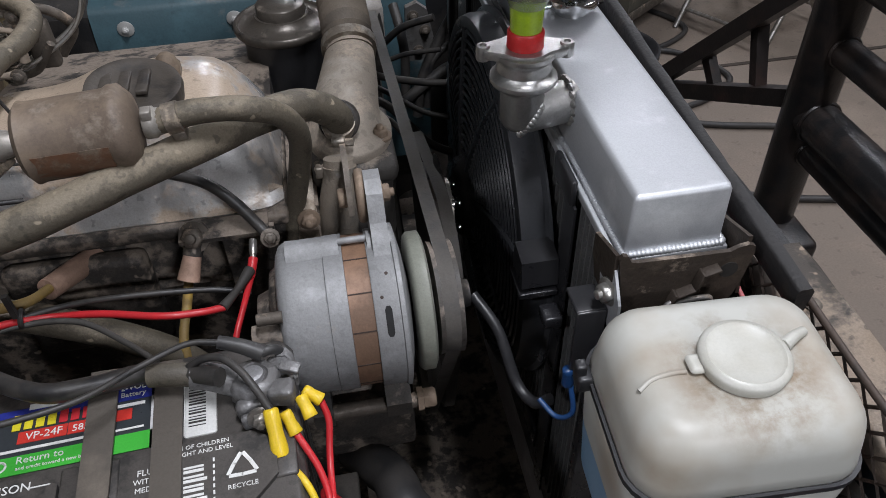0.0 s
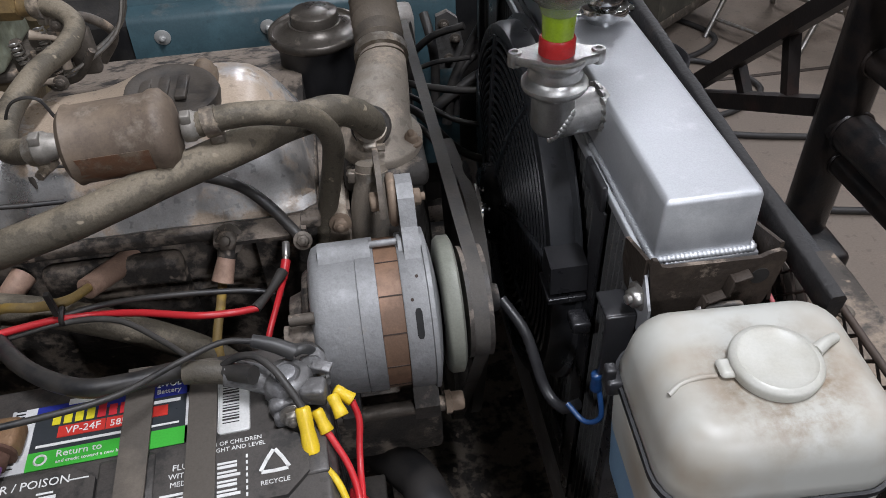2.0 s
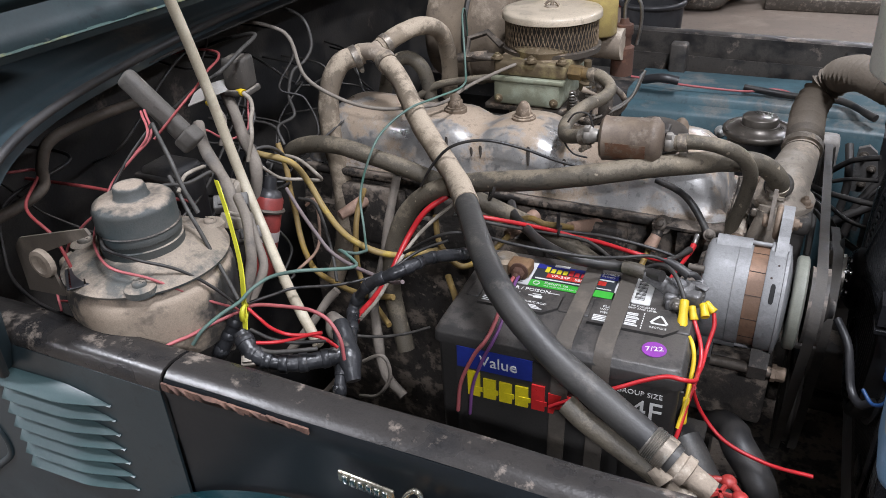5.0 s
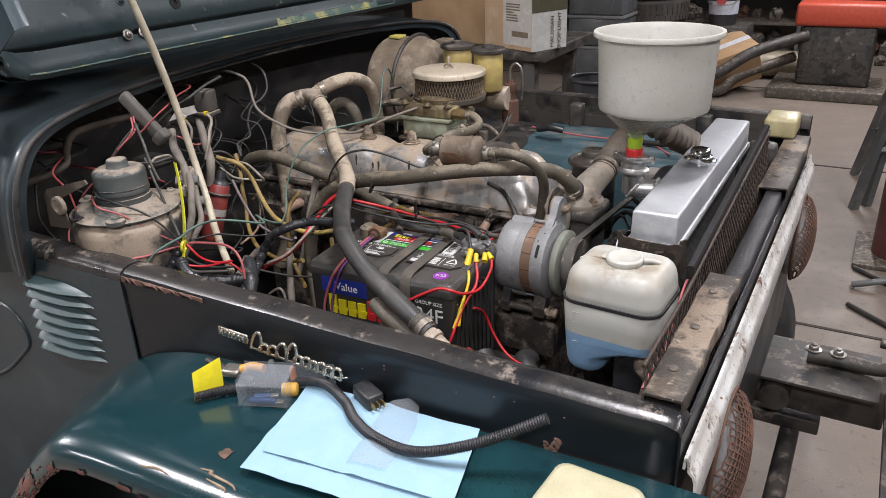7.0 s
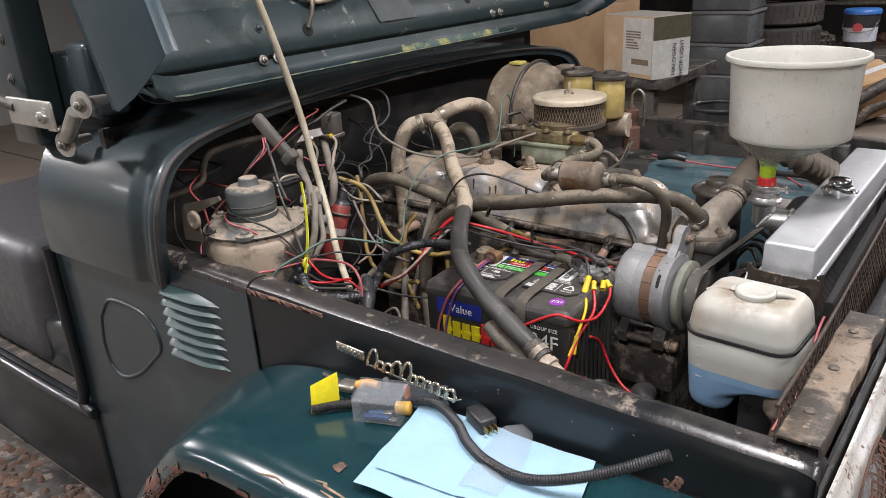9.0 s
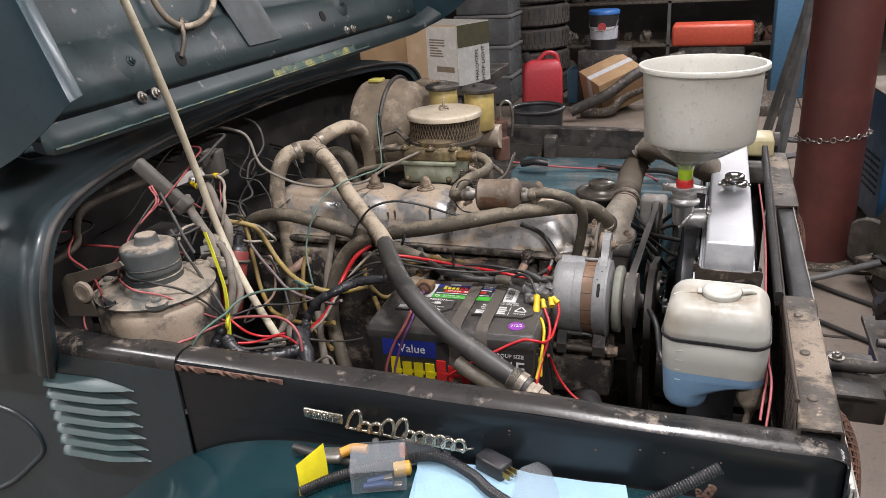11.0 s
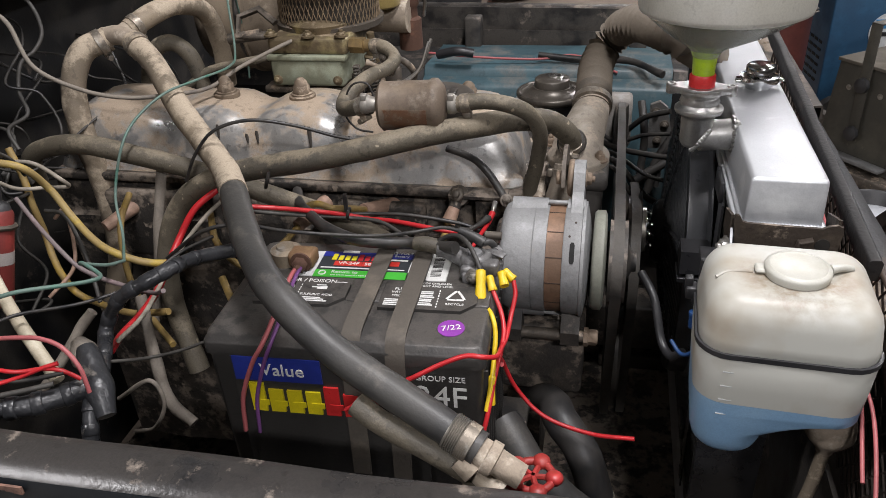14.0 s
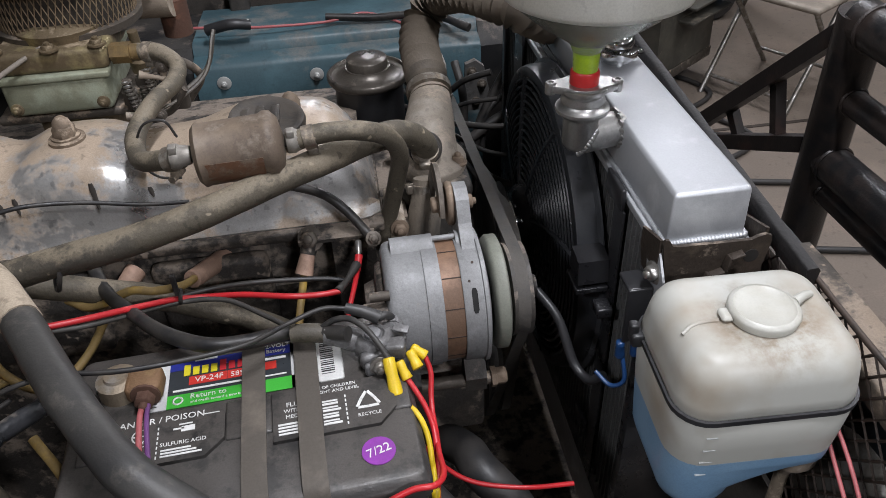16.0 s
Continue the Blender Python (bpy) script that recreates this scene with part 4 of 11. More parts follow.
# clip block that steps over the rim
bm = B()
loft(bm, [[Vector((x, y, z)) for y, z in ((-0.196, 0.082), (-0.172, 0.086), (-0.168, 0.060), (-0.200, 0.056))] for x in (-0.020, -0.016, 0.012)])
box(bm, (-0.022, -0.202, 0.045), (0.012, -0.166, 0.051), 0.001)
part("clip_block", bm, FANP, fan, smooth=False)
box_ = B()
box(box_, (-0.006, -0.226, 0.030), (0.010, -0.206, 0.042), 0.002)
part("side_lug", box_, FANP, fan)

# spill-free funnel with its adapters
FX, FY = 0.184, 0.485
EAR = -0.12                                  # how the adapter's arms are turned
funnel = root("coolant_funnel", "cloudy white spill-free coolant funnel on red and green adapters", "funnel", (FX, FY, 1.165))
cloudy = worn("cloudy_plastic", (0.74, 0.735, 0.69), (0.66, 0.65, 0.59), 0.45, 9, 0.40, 0.08, 0, 0.03, 200, dust=(0.52, 0.46, 0.35), dust_amount=0.24, dust_scale=16, settle=0.0, flecks=0.15)
cloudy.node_tree.nodes["Principled BSDF"].inputs["Transmission Weight"].default_value = 0.4
bm = B()
lathe(bm, (0, 0, 0.0275), (0, 0, 1), [(0, 0.0195), (0.002, 0.0205), (0.006, 0.0190), (0.0085, 0.0190), (0.0105, 0.0215), (0.0125, 0.0225), (0.0155, 0.0220), (0.0175, 0.0150)], 32)
ear = []
for q in range(72):
    # two arms that end in rounded eyes
    a = 2 * math.pi * q / 72
    rr = 0.0196 + 0.0136 * abs(math.cos(a)) ** 14
    ear.append((rr * math.cos(a + EAR), rr * math.sin(a + EAR)))
loft(bm, [[Vector((x * g, y * g, z)) for x, y in ear] for z, g in ((0.0385, 0.95), (0.0392, 0.985), (0.0445, 1.0), (0.0456, 0.975))])
adapter = part("cap_adapter", bm, POLISHED, funnel, "polished cast neck adapter with two eared arms")
for sgn in (-1, 1):
    c_, s_ = math.cos(EAR) * 0.0300 * sgn, math.sin(EAR) * 0.0300 * sgn
    part("ear_eye", lathe(B(), (c_, s_, 0.0450), (0, 0, 1), [(-0.009, 0.0046), (-0.008, 0.0052), (0.0008, 0.0052), (0.0022, 0.0046), (0.0024, 0.0026), (0.0002, 0.0022)], 16), POLISHED, adapter)
part("red_collar", lathe(B(), (0, 0, 0.0445), (0, 0, 1), [(0, 0.0126), (0.001, 0.0132), (0.0120, 0.0132), (0.0135, 0.0122)], 28), plain("red_rubber", (0.62, 0.03, 0.03), 0.4), funnel, "bright red rubber collar")
green_mat = worn("green_tinted_plastic", (0.36, 0.52, 0.015), (0.30, 0.44, 0.03), 0.4, 60, 0.3, 0.05, 0, 0.02)
part("green_stem", lathe(B(), (0, 0, 0.0578), (0, 0, 1), [(0, 0.0112), (0.0245, 0.0124), (0.026, 0.010)], 28), green_mat, funnel, "green tinted funnel stem")
shift = Vector((0.016, 0.033, 0))


def funnel_skin(rows):
    return loft(B(), [[Vector((math.cos(t) * r, math.sin(t) * r, z)) + shift * k for t in (2 * math.pi * j / 56 for j in range(56))] for z, r, k in rows], True, False)


part("bowl", funnel_skin([(0.1145, 0.0805, 1), (0.1165, 0.0845, 1), (0.121, 0.0858, 1), (0.180, 0.0882, 1), (0.226, 0.0905, 1), (0.229, 0.098, 1), (0.233, 0.0985, 1), (0.236, 0.0975, 1), (0.236, 0.092, 1), (0.228, 0.0885, 1), (0.126, 0.0838, 1), (0.119, 0.0825, 1), (0.1165, 0.078, 1)]), cloudy, funnel, "cloudy white funnel bowl with a rolled rim")
part("cone", funnel_skin([(0.076, 0.0128, 0), (0.081, 0.0150, 0.02), (0.084, 0.0185, 0.1), (0.097, 0.051, 0.6), (0.1142, 0.0802, 1), (0.1155, 0.078, 1), (0.099, 0.049, 0.6), (0.086, 0.017, 0.1), (0.081, 0.011, 0.02)]), clear("clear_cone_plastic", (0.72, 0.74, 0.66), 0.22, 0.85), funnel, "clear cone under the bowl")
bm = B()
rings = [[Vector((math.cos(t) * r, math.sin(t) * r, z)) + shift * k for t in (2 * math.pi * j / 40 for j in range(40))] for z, r, k in ((0.088, 0.0165, 0.12), (0.0995, 0.047, 0.6), (0.1155, 0.074, 1))]
loft(bm, rings)
part("coolant", bm, worn("dirty_coolant", (0.20, 0.17, 0.13), (0.13, 0.11, 0.085), 0.4, 20, 0.15), funnel, "dirty brown coolant left in the cone")

# ---- washer bottle ----
wb = root("washer_bottle", "aged translucent white washer bottle with blue fluid", "washer bottle", (0.2450, 0.248, 0.9735), (0, 0, -3))
bottle_mat = clear("aged_white_plastic", (0.62, 0.60, 0.53), 0.42, 0.12)
bt = bottle_mat.node_tree
tn, tr_ = bt.nodes.new("ShaderNodeTexNoise"), bt.nodes.new("ShaderNodeMapRange")
tc, tm = bt.nodes.new("ShaderNodeTexCoord"), bt.nodes.new("ShaderNodeMix")
tm.data_type = "RGBA"
tn.inputs["Scale"].default_value, tn.inputs["Detail"].default_value = 14, 6
bt.links.new(tc.outputs["Object"], tn.inputs["Vector"])
bt.links.new(tn.outputs[0], tr_.inputs[0])
tr_.inputs[1].default_value, tr_.inputs[2].default_value, tr_.inputs[4].default_value = 0.46, 0.70, 0.85
bt.links.new(tr_.outputs[0], tm.inputs["Factor"])
tm.inputs["A"].default_value, tm.inputs["B"].default_value = (0.43, 0.43, 0.395, 1), (0.28, 0.225, 0.16, 1)
# grime that has gathered in a ring round the cap
td, tg, ts, tp = (bt.nodes.new(k) for k in ("ShaderNodeVectorMath", "ShaderNodeMapRange", "ShaderNodeMix", "ShaderNodeMath"))
td.operation, td.inputs[1].default_value = "DISTANCE", (0.004, -0.010, 0.160)
bt.links.new(tc.outputs["Object"], td.inputs[0])
bt.links.new(td.outputs["Value"], tg.inputs[0])
tg.inputs[1].default_value, tg.inputs[2].default_value, tg.inputs[3].default_value, tg.inputs[4].default_value = 0.024, 0.054, 1.0, 0.0
tp.operation = "MULTIPLY"
bt.links.new(tg.outputs[0], tp.inputs[0])
t2, t3 = bt.nodes.new("ShaderNodeTexNoise"), bt.nodes.new("ShaderNodeMapRange")
t2.inputs["Scale"].default_value, t2.inputs["Detail"].default_value, t2.inputs["Roughness"].default_value = 38, 6, 0.7
bt.links.new(tc.outputs["Object"], t2.inputs["Vector"])
bt.links.new(t2.outputs[0], t3.inputs[0])
t3.inputs[1].default_value, t3.inputs[2].default_value = 0.42, 0.62
bt.links.new(t3.outputs[0], tp.inputs[1])
ts.data_type = "RGBA"
bt.links.new(tp.outputs[0], ts.inputs["Factor"])
bt.links.new(tm.outputs["Result"], ts.inputs["A"])
ts.inputs["B"].default_value = (0.20, 0.145, 0.09, 1)
bt.links.new(ts.outputs["Result"], bt.nodes["Principled BSDF"].inputs["Base Color"])


MARKM = plain("pale_level_mark", (0.46, 0.48, 0.48), 0.5)


def bottle_ring(z, grow=0.0):
    """The bottle's outline at a height above its base; low down its front end is cut away."""
    w, d, r, cx = 0.1375, 0.118, 0.026, 0.0
    if z < 0.052:
        cutin = 0.068 * min(1, (0.052 - z) / 0.026) ** 0.6
        w, cx = w - cutin, -cutin / 2
    taper = 0.012 * max(0, (0.10 - z)) / 0.10 + 0.012 * max(0, z - 0.112) / 0.05
    w, d = w - taper, d - taper
    top, low = 0.162, 0.0
    e = min(1.0, max(0.0, (z - (top - 0.020)) / 0.020))
    shrink = 0.017 * (1 - math.sqrt(max(0, 1 - e * e)))
    e2 = min(1.0, max(0.0, (0.018 - z) / 0.018))
    shrink += 0.016 * (1 - math.sqrt(max(0, 1 - e2 * e2)))
    g = grow - shrink
    return [Vector((cx + x, y, z)) for x, y in rounded(w + 2 * g, d + 2 * g, max(0.012, r + g), 6)]


hs = [0.0645, 0.07, 0.08, 0.108, 0.110, 0.117, 0.119, 0.126, 0.136, 0.142, 0.148, 0.154, 0.158, 0.161, 0.162]
bm = B()
loft(bm, [bottle_ring(z, -0.0012 if 0.109 < z < 0.118 else 0) for z in hs])
part("body", bm, bottle_mat, wb, "translucent white bottle body, stained with dust")
bm = B()
loft(bm, [bottle_ring(z) for z in (0.0, 0.001, 0.004, 0.009, 0.018, 0.026, 0.032, 0.038, 0.044, 0.049, 0.052, 0.058, 0.0643)])
fluid = worn("blue_washer_fluid", (0.20, 0.325, 0.46), (0.165, 0.285, 0.425), 0.4, 9, 0.35, 0.05, 0, 0.0)
part("washer_fluid", bm, fluid, wb, "blue washer fluid showing through the lower half")
bm = B()
loft(bm, [[Vector((p.x, p.y, 0.1120 + dz)) + Vector((p.x, p.y, 0)).normalized() * g for p in bottle_ring(0.109)] for dz, g in ((0, -0.0012), (0, 0.0014), (0.0044, 0.0014), (0.0044, -0.0012))], True, False)
part("strap", bm, BLACKP, wb, "black hold-down strap")
bm = B()
box(bm, (-0.077, 0.026, 0.108), (-0.067, 0.040, 0.120), 0.002)
box(bm, (-0.078, 0.030, 0.116), (-0.071, 0.038, 0.128), 0.0015)
part("strap_buckle", bm, BLACKP, wb, "ratchet buckle of the strap")
for z, w_ in ((0.052, 0.008), (0.068, 0.010), (0.083, 0.009), (0.098, 0.008)):
    y_ = -0.0593 + 0.006 * max(0, 0.10 - z) / 0.10
    part("level_mark", box(B(), (-0.047, y_, z), (-0.047 + w_, y_ + 0.002, z + 0.0008)), MARKM, wb)
bm = B()
tube(bm, [(-0.058, -0.012, 0.1580), (-0.05, -0.008, 0.1612), (-0.038, -0.006, 0.1622), (-0.030, -0.006, 0.1622)], 0.0016, 8)
part("mould_seam", bm, bottle_mat, wb)
bm = B()
CXY = (0.003, -0.004)
lathe(bm, (*CXY, 0.159), (0, 0, 1), [(0, 0.021), (0.003, 0.0215), (0.0035, 0.0245), (0.009, 0.0255), (0.0110, 0.0245), (0.0120, 0.0215), (0.0105, 0.0195), (0.0108, 0.004)], 36)
box(bm, (CXY[0] - 0.032, -0.010, 0.1625), (CXY[0] - 0.020, 0.003, 0.167), 0.0025)
cap = part("cap", bm, worn("cap_plastic", (0.41, 0.405, 0.365), (0.35, 0.335, 0.285), 0.3, 18, 0.42, 0.08, 0, 0.03, grit=0.08), wb, "round off-white snap cap")
bm = B()
tube(bm, [(CXY[0] + 0.024, 0.0, 0.167), (CXY[0] + 0.033, 0.006, 0.166), (CXY[0] + 0.043, 0.012, 0.1625)], lambda t: 0.0042 - 0.0012 * t, 8)
part("cap_tether", bm, cap.data.materials[0], cap)
bm = B()
lathe(bm, (0.052, -0.02, 0.03), (0, 0, -1), [(-0.02, 0.012), (0, 0.02), (0.012, 0.021), (0.02, 0.016), (0.03, 0.008), (0.035, 0.007)], 20)
pump = part("pump", bm, TAN, wb, "grey washer pump under the bottle")
bm = B()
tube(bm, [(0.052, -0.02, -0.004), (0.045, -0.03, -0.05), (0.03, -0.04, -0.10)], 0.006, 8)
part("pump_hose", bm, HOSETAN, pump)

# ---- engine ----
engine = root("engine", "old dusty inline engine with a long silver valve cover", "engine", (0, 0, 0))
bm = B()
# block, head and side cover as stepped castings
loft(bm, [[Vector((x, y + 0.006 * noise.noise(Vector((x * 12, z * 12, 0))), z)) for y, z in ((0.535, 0.55), (0.532, 0.90), (0.527, 0.985), (0.534, 0.99), (0.537, 1.048), (0.72, 1.048), (0.73, 0.55))] for x in [-0.68 + 0.70 * k / 30 for k in range(31)]])
part("block", bm, GRIME, engine, "block and head caked with oily dirt")
for x0 in (-0.60, -0.43, -0.25):
    part("side_boss", box(B(), (x0, 0.515, 0.93), (x0 + 0.12, 0.535, 1.035), 0.008), GRIME, engine)
part("gasket_rail", box(B(), (-0.67, 0.520, 1.046), (-0.006, 0.700, 1.058), 0.003), GRIME, engine)


def cover_height(x):
    """The top line of the valve cover, with a hump at each stud."""
    h = 1.122 - 0.012 * max(0, (x + 0.1)) / 0.1 * 0.3
    for c, a, w in ((-0.309, 0.022, 0.055), (-0.436, 0.020, 0.05), (-0.10, 0.026, 0.07), (-0.57, 0.024, 0.085), (-0.20, 0.008, 0.05)):
        h += a * math.exp(-((x - c) / w) ** 4)
    return h


bm = B()
rings = []
n = 56
for k in range(n + 1):
    x = -0.665 + 0.657 * k / n
    e = min(1.0, min(k, n - k) / 4.0)
    round_end = math.sqrt(1 - (1 - e) ** 2) if e < 1 else 1.0
    top = 1.056 + (cover_height(x) - 1.056) * round_end
    wb_, wt = 0.080 * (0.86 + 0.14 * round_end), 0.046 * (0.7 + 0.3 * round_end)
    yc = 0.610
    pro = [(-wb_, 1.054), (-wb_ - 0.002, 1.06), (-wb_ + 0.006, 1.068), (-wb_ + 0.011, 1.056 + (top - 1.056) * 0.45), (-wt - 0.016, 1.056 + (top - 1.056) * 0.8), (-wt, 1.056 + (top - 1.056) * 0.95), (-wt * 0.5, top), (wt * 0.5, top), (wt, 1.056 + (top - 1.056) * 0.95), (wt + 0.016, 1.056 + (top - 1.056) * 0.8), (wb_ - 0.011, 1.056 + (top - 1.056) * 0.45), (wb_ - 0.006, 1.068), (wb_ + 0.002, 1.06), (wb_, 1.054)]
    rings.append([Vector((x, yc + y, z + 0.0012 * noise.noise(Vector((x * 30, y * 30, z * 30))))) for y, z in pro])
loft(bm, rings)
NUTM = worn("dusty_brown_nut", (0.27, 0.20, 0.14), (0.16, 0.12, 0.085), 0.45, 45, 0.7, 0.1, 0.1, 0.2, dust=(0.40, 0.31, 0.22), dust_amount=0.35, dust_scale=40)
vcover = part("valve_cover", bm, VALVE, engine, "silver valve cover blotched with tan dust")
for x, y, z in ((-0.428, 0.612, 1.143), (-0.314, 0.607, 1.144), (-0.088, 0.618, 1.140)):
    bm = B()
    lathe(bm, (x, y, z), (0, 0, 1), [(-0.004, 0.018), (0.003, 0.018), (0.004, 0.0145), (0.006, 0.0145)], 20)
    lathe(bm, (x, y, z + 0.006), (0, 0, 1), [(0, 0.0115), (0.009, 0.0115), (0.011, 0.010)], 6)
    lathe(bm, (x, y, z + 0.017), (0, 0, 1), [(0, 0.0095), (0.005, 0.008), (0.009, 0.004), (0.0095, 0.001)], 14)
    part("cap_nut", bm, NUTM, vcover, "dusty cap nut")
bm = B()
lathe(bm, (-0.112, 0.582, 1.140), (0.1, -0.1, 1), [(-0.01, 0.03), (0.006, 0.03), (0.007, 0.0375), (0.018, 0.0385), (0.022, 0.037), (0.0225, 0.032), (0.021, 0.030), (0.0215, 0.004)], 40)
for k in range(3):
    box(bm, (-0.136 + 0.015 * k, 0.563, 1.1605), (-0.127 + 0.015 * k, 0.598, 1.1645), 0.001)
part("oil_filler_cap", bm, worn("dusty_black_cap", (0.020, 0.018, 0.017), (0.055, 0.046, 0.037), 0.42, 30, 0.6, 0.1, 0, 0.2), vcover, "black oil filler cap with worn moulded letters")
drip_ink = plain("dark_drips", (0.05, 0.042, 0.035), 0.6)
for x, length in ((-0.462, 0.010), (-0.415, 0.022), (-0.375, 0.012), (-0.360, 0.016), (-0.285, 0.026), (-0.232, 0.010)):
    top = cover_height(x)
    line = []
    for k in range(5):
        z = 1.056 + (top - 1.056) * (0.80 - 0.0) - length * k / 4
        f = (z - 1.056) / (top - 1.056)
        y = 0.610 - (0.062 + (0.80 - f) / 0.35 * 0.008)
        line.append(Vector((x + 0.0006 * k, y - 0.0006, z)))
    bm = B()
    sheet(bm, [[p + Vector((-w, 0, 0)), p + Vector((0, -0.0008, 0)), p + Vector((w, 0, 0))] for p, w in zip(line, (0.0016, 0.0026, 0.0022, 0.0018, 0.0008))], 0.001)
    part("drip_mark", bm, drip_ink, vcover, "dark oily drip mark")

bm = B()
tube(bm, [(-0.192, 0.545, 1.167), (-0.2, 0.545, 1.185), (-0.219, 0.545, 1.183), (-0.231, 0.545, 1.162), (-0.232, 0.545, 1.143), (-0.219, 0.545, 1.126), (-0.198, 0.545, 1.122)], 0.0013, 6)
thing("wire_loop", bm, BLACKW, "thin dark wire loop hanging on the valve cover", "wire")
# front of the engine: thermostat housing, intake elbow, brackets
bm = B()
box(bm, (0.022, 0.566, 0.97), (0.090, 0.660, 1.060), 0.010, 3)
box(bm, (0.018, 0.562, 1.042), (0.096, 0.664, 1.066), 0.009, 3)
part("thermostat_housing", bm, THERMO, engine, "dark grey thermostat housing")
def outlet_ring(c, tilt, hx, hy, n=32):
    """One section of the water outlet: an oval that leans back as it climbs."""
    t = radians(tilt)
    return [Vector((c[0] + hx * math.cos(a), c[1] + hy * math.sin(a) * math.cos(t), c[2] - hy * math.sin(a) * math.sin(t))) for a in (2 * math.pi * k / n for k in range(n))]


bm = B()
loft(bm, [outlet_ring(*r) for r in (((0.056, 0.613, 1.066), 0, 0.0395, 0.046), ((0.056, 0.613, 1.073), 0, 0.0400, 0.0465), ((0.056, 0.613, 1.0755), 0, 0.0385, 0.045), ((0.054, 0.617, 1.0775), 8, 0.0335, 0.034),
                                    ((0.055, 0.628, 1.088), 28, 0.0320, 0.029), ((0.060, 0.650, 1.0965), 45, 0.0295, 0.026), ((0.0645, 0.674, 1.1025), 60, 0.0265, 0.0245), ((0.0685, 0.700, 1.108), 66, 0.0235, 0.0235))])
part("water_outlet", bm, ELBOW, engine, "pale dusty cast water outlet")
for p in ((0.0838, 0.594, 1.0745), (0.0175, 0.644, 1.0745)):
    part("housing_bolt", bolt(B(), p, (0, 0, 1), 0.0072, 0.0085), NUTTAN, engine)
bm = B()
lathe(bm, (0.049, 0.594, 1.098), (-0.15, -0.8, 0.25), [(0, 0.0175), (0.001, 0.0182), (0.010, 0.0182), (0.011, 0.0170)], 24)
part("outlet_stub_ring", bm, BLACKMET, engine)
bm = B()
box(bm, (-0.004, 0.532, 0.98), (0.018, 0.60, 1.052), 0.007, 2)
part("end_cover", bm, TAN, engine, "pale dusty end cover")
part("cover_bolt", bolt(B(), (0.010, 0.531, 1.040), (0, -1, 0.1), 0.007, 0.007), NUTTAN, engine)
bm = B()
sheet(bm, [[Vector((x, 0.512 + 0.004 * (z < 1.0), z)) for z in (0.96, 1.0, 1.04, top)] for x, top in ((-0.062, 1.054), (-0.050, 1.060), (-0.036, 1.062), (-0.018, 1.058))], 0.005)
sheet(bm, [[Vector((x, y, z)) for y, z in ((0.496, 1.0625), (0.508, 1.0635), (0.520, 1.0640))] for x in (-0.094, -0.075, -0.050, -0.022)], 0.004)
part("front_bracket", bm, GRIME, engine, "dirt-caked bracket along the head")
bm = B()
lathe(bm, (-0.0832, 0.5100, 1.0569), (-0.1, -0.75, 0.5), [(-0.012, 0.0125), (0, 0.0125), (0.003, 0.0110)], 20)
bolt(bm, (-0.0825, 0.5050, 1.0586), (-0.1, -0.75, 0.5), 0.0092, 0.010)
part("bracket_bolt", bm, DIRTYSTEEL, engine, "dusty washer and hex bolt")
for x, z in ((-0.265, 1.03), (-0.55, 1.01)):
    bm = B()
    tube(bm, [(x, 0.525, z), (x - 0.012, 0.498, z - 0.006), (x - 0.024, 0.475, z - 0.012)], lambda t: 0.011 - 0.003 * t, 12)
    part("plug_boot", bm, PINKISH, engine, "dusty pink spark plug boot")
bm = B()
tube(bm, [(-0.0862, 0.5000, 1.0470), (-0.0897, 0.4930, 1.0380), (-0.0932, 0.4860, 1.0291)], lambda t: 0.0072 + 0.0022 * t, 16)
part("plug_boot", bm, PINKISH, engine, "dusty pink spark plug boot")
part("plug_shell", cyl(B(), (-0.0827, 0.5070, 1.0559), (-0.0870, 0.4983, 1.0449), 0.0088, 0.0080, seg=14), GRIME, engine, "dark spark plug shell")
bm = B()
tube(bm, [(-0.1748, 0.5437, 1.0225), (-0.1910, 0.5099, 1.0325), (-0.2019, 0.4873, 1.0392)], lambda t: 0.0105 - 0.0012 * t, 16)
part("plug_boot", bm, PINKISH, engine, "dusty pink spark plug boot")
# intake manifold shadow mass and exhaust behind the cover
bm = B()
loft(bm, [[Vector((x, y, z)) for y, z in ((0.70, 0.80), (0.71, 1.03), (0.80, 1.05), (0.93, 1.02), (0.94, 0.80))] for x in (-0.62, -0.3, -0.02)])
part("intake_manifold", bm, GRIME, engine)

# alternator
AX = Vector((0.0, 0.430, 1.025))
alt = root("alternator", "silver cast alternator with a brown core band and rubber belt pulley", "alternator", AX)
part("rear_housing", lathe(B(), (-0.016, 0, 0), (1, 0, 0), [(0, 0.036), (0.0006, 0.053), (0.003, 0.0582), (0.006, 0.0602), (0.010, 0.0608), (0.036, 0.0612), (0.0368, 0.0606), (0.0372, 0.0618), (0.0515, 0.0618)], 56), ALTALU, alt)
part("stator_core", lathe(B(), (0.0357, 0, 0), (1, 0, 0), [(0, 0.0604), (0.0178, 0.0604)], 56), COPPER, alt, "brown laminated core band")
part("front_housing", lathe(B(), (0.0535, 0, 0), (1, 0, 0), [(0, 0.0622), (0.0015, 0.0630), (0.0185, 0.0632), (0.0192, 0.0652), (0.0225, 0.0652), (0.0240, 0.0585), (0.0265, 0.046), (0.0300, 0.020)], 56), ALTALU, alt)


def spoke(a):
    """The way out from the axle at an angle, and the turn that lays x along it."""
    r = radians(a)
    return Vector((0, math.cos(r), math.sin(r)))


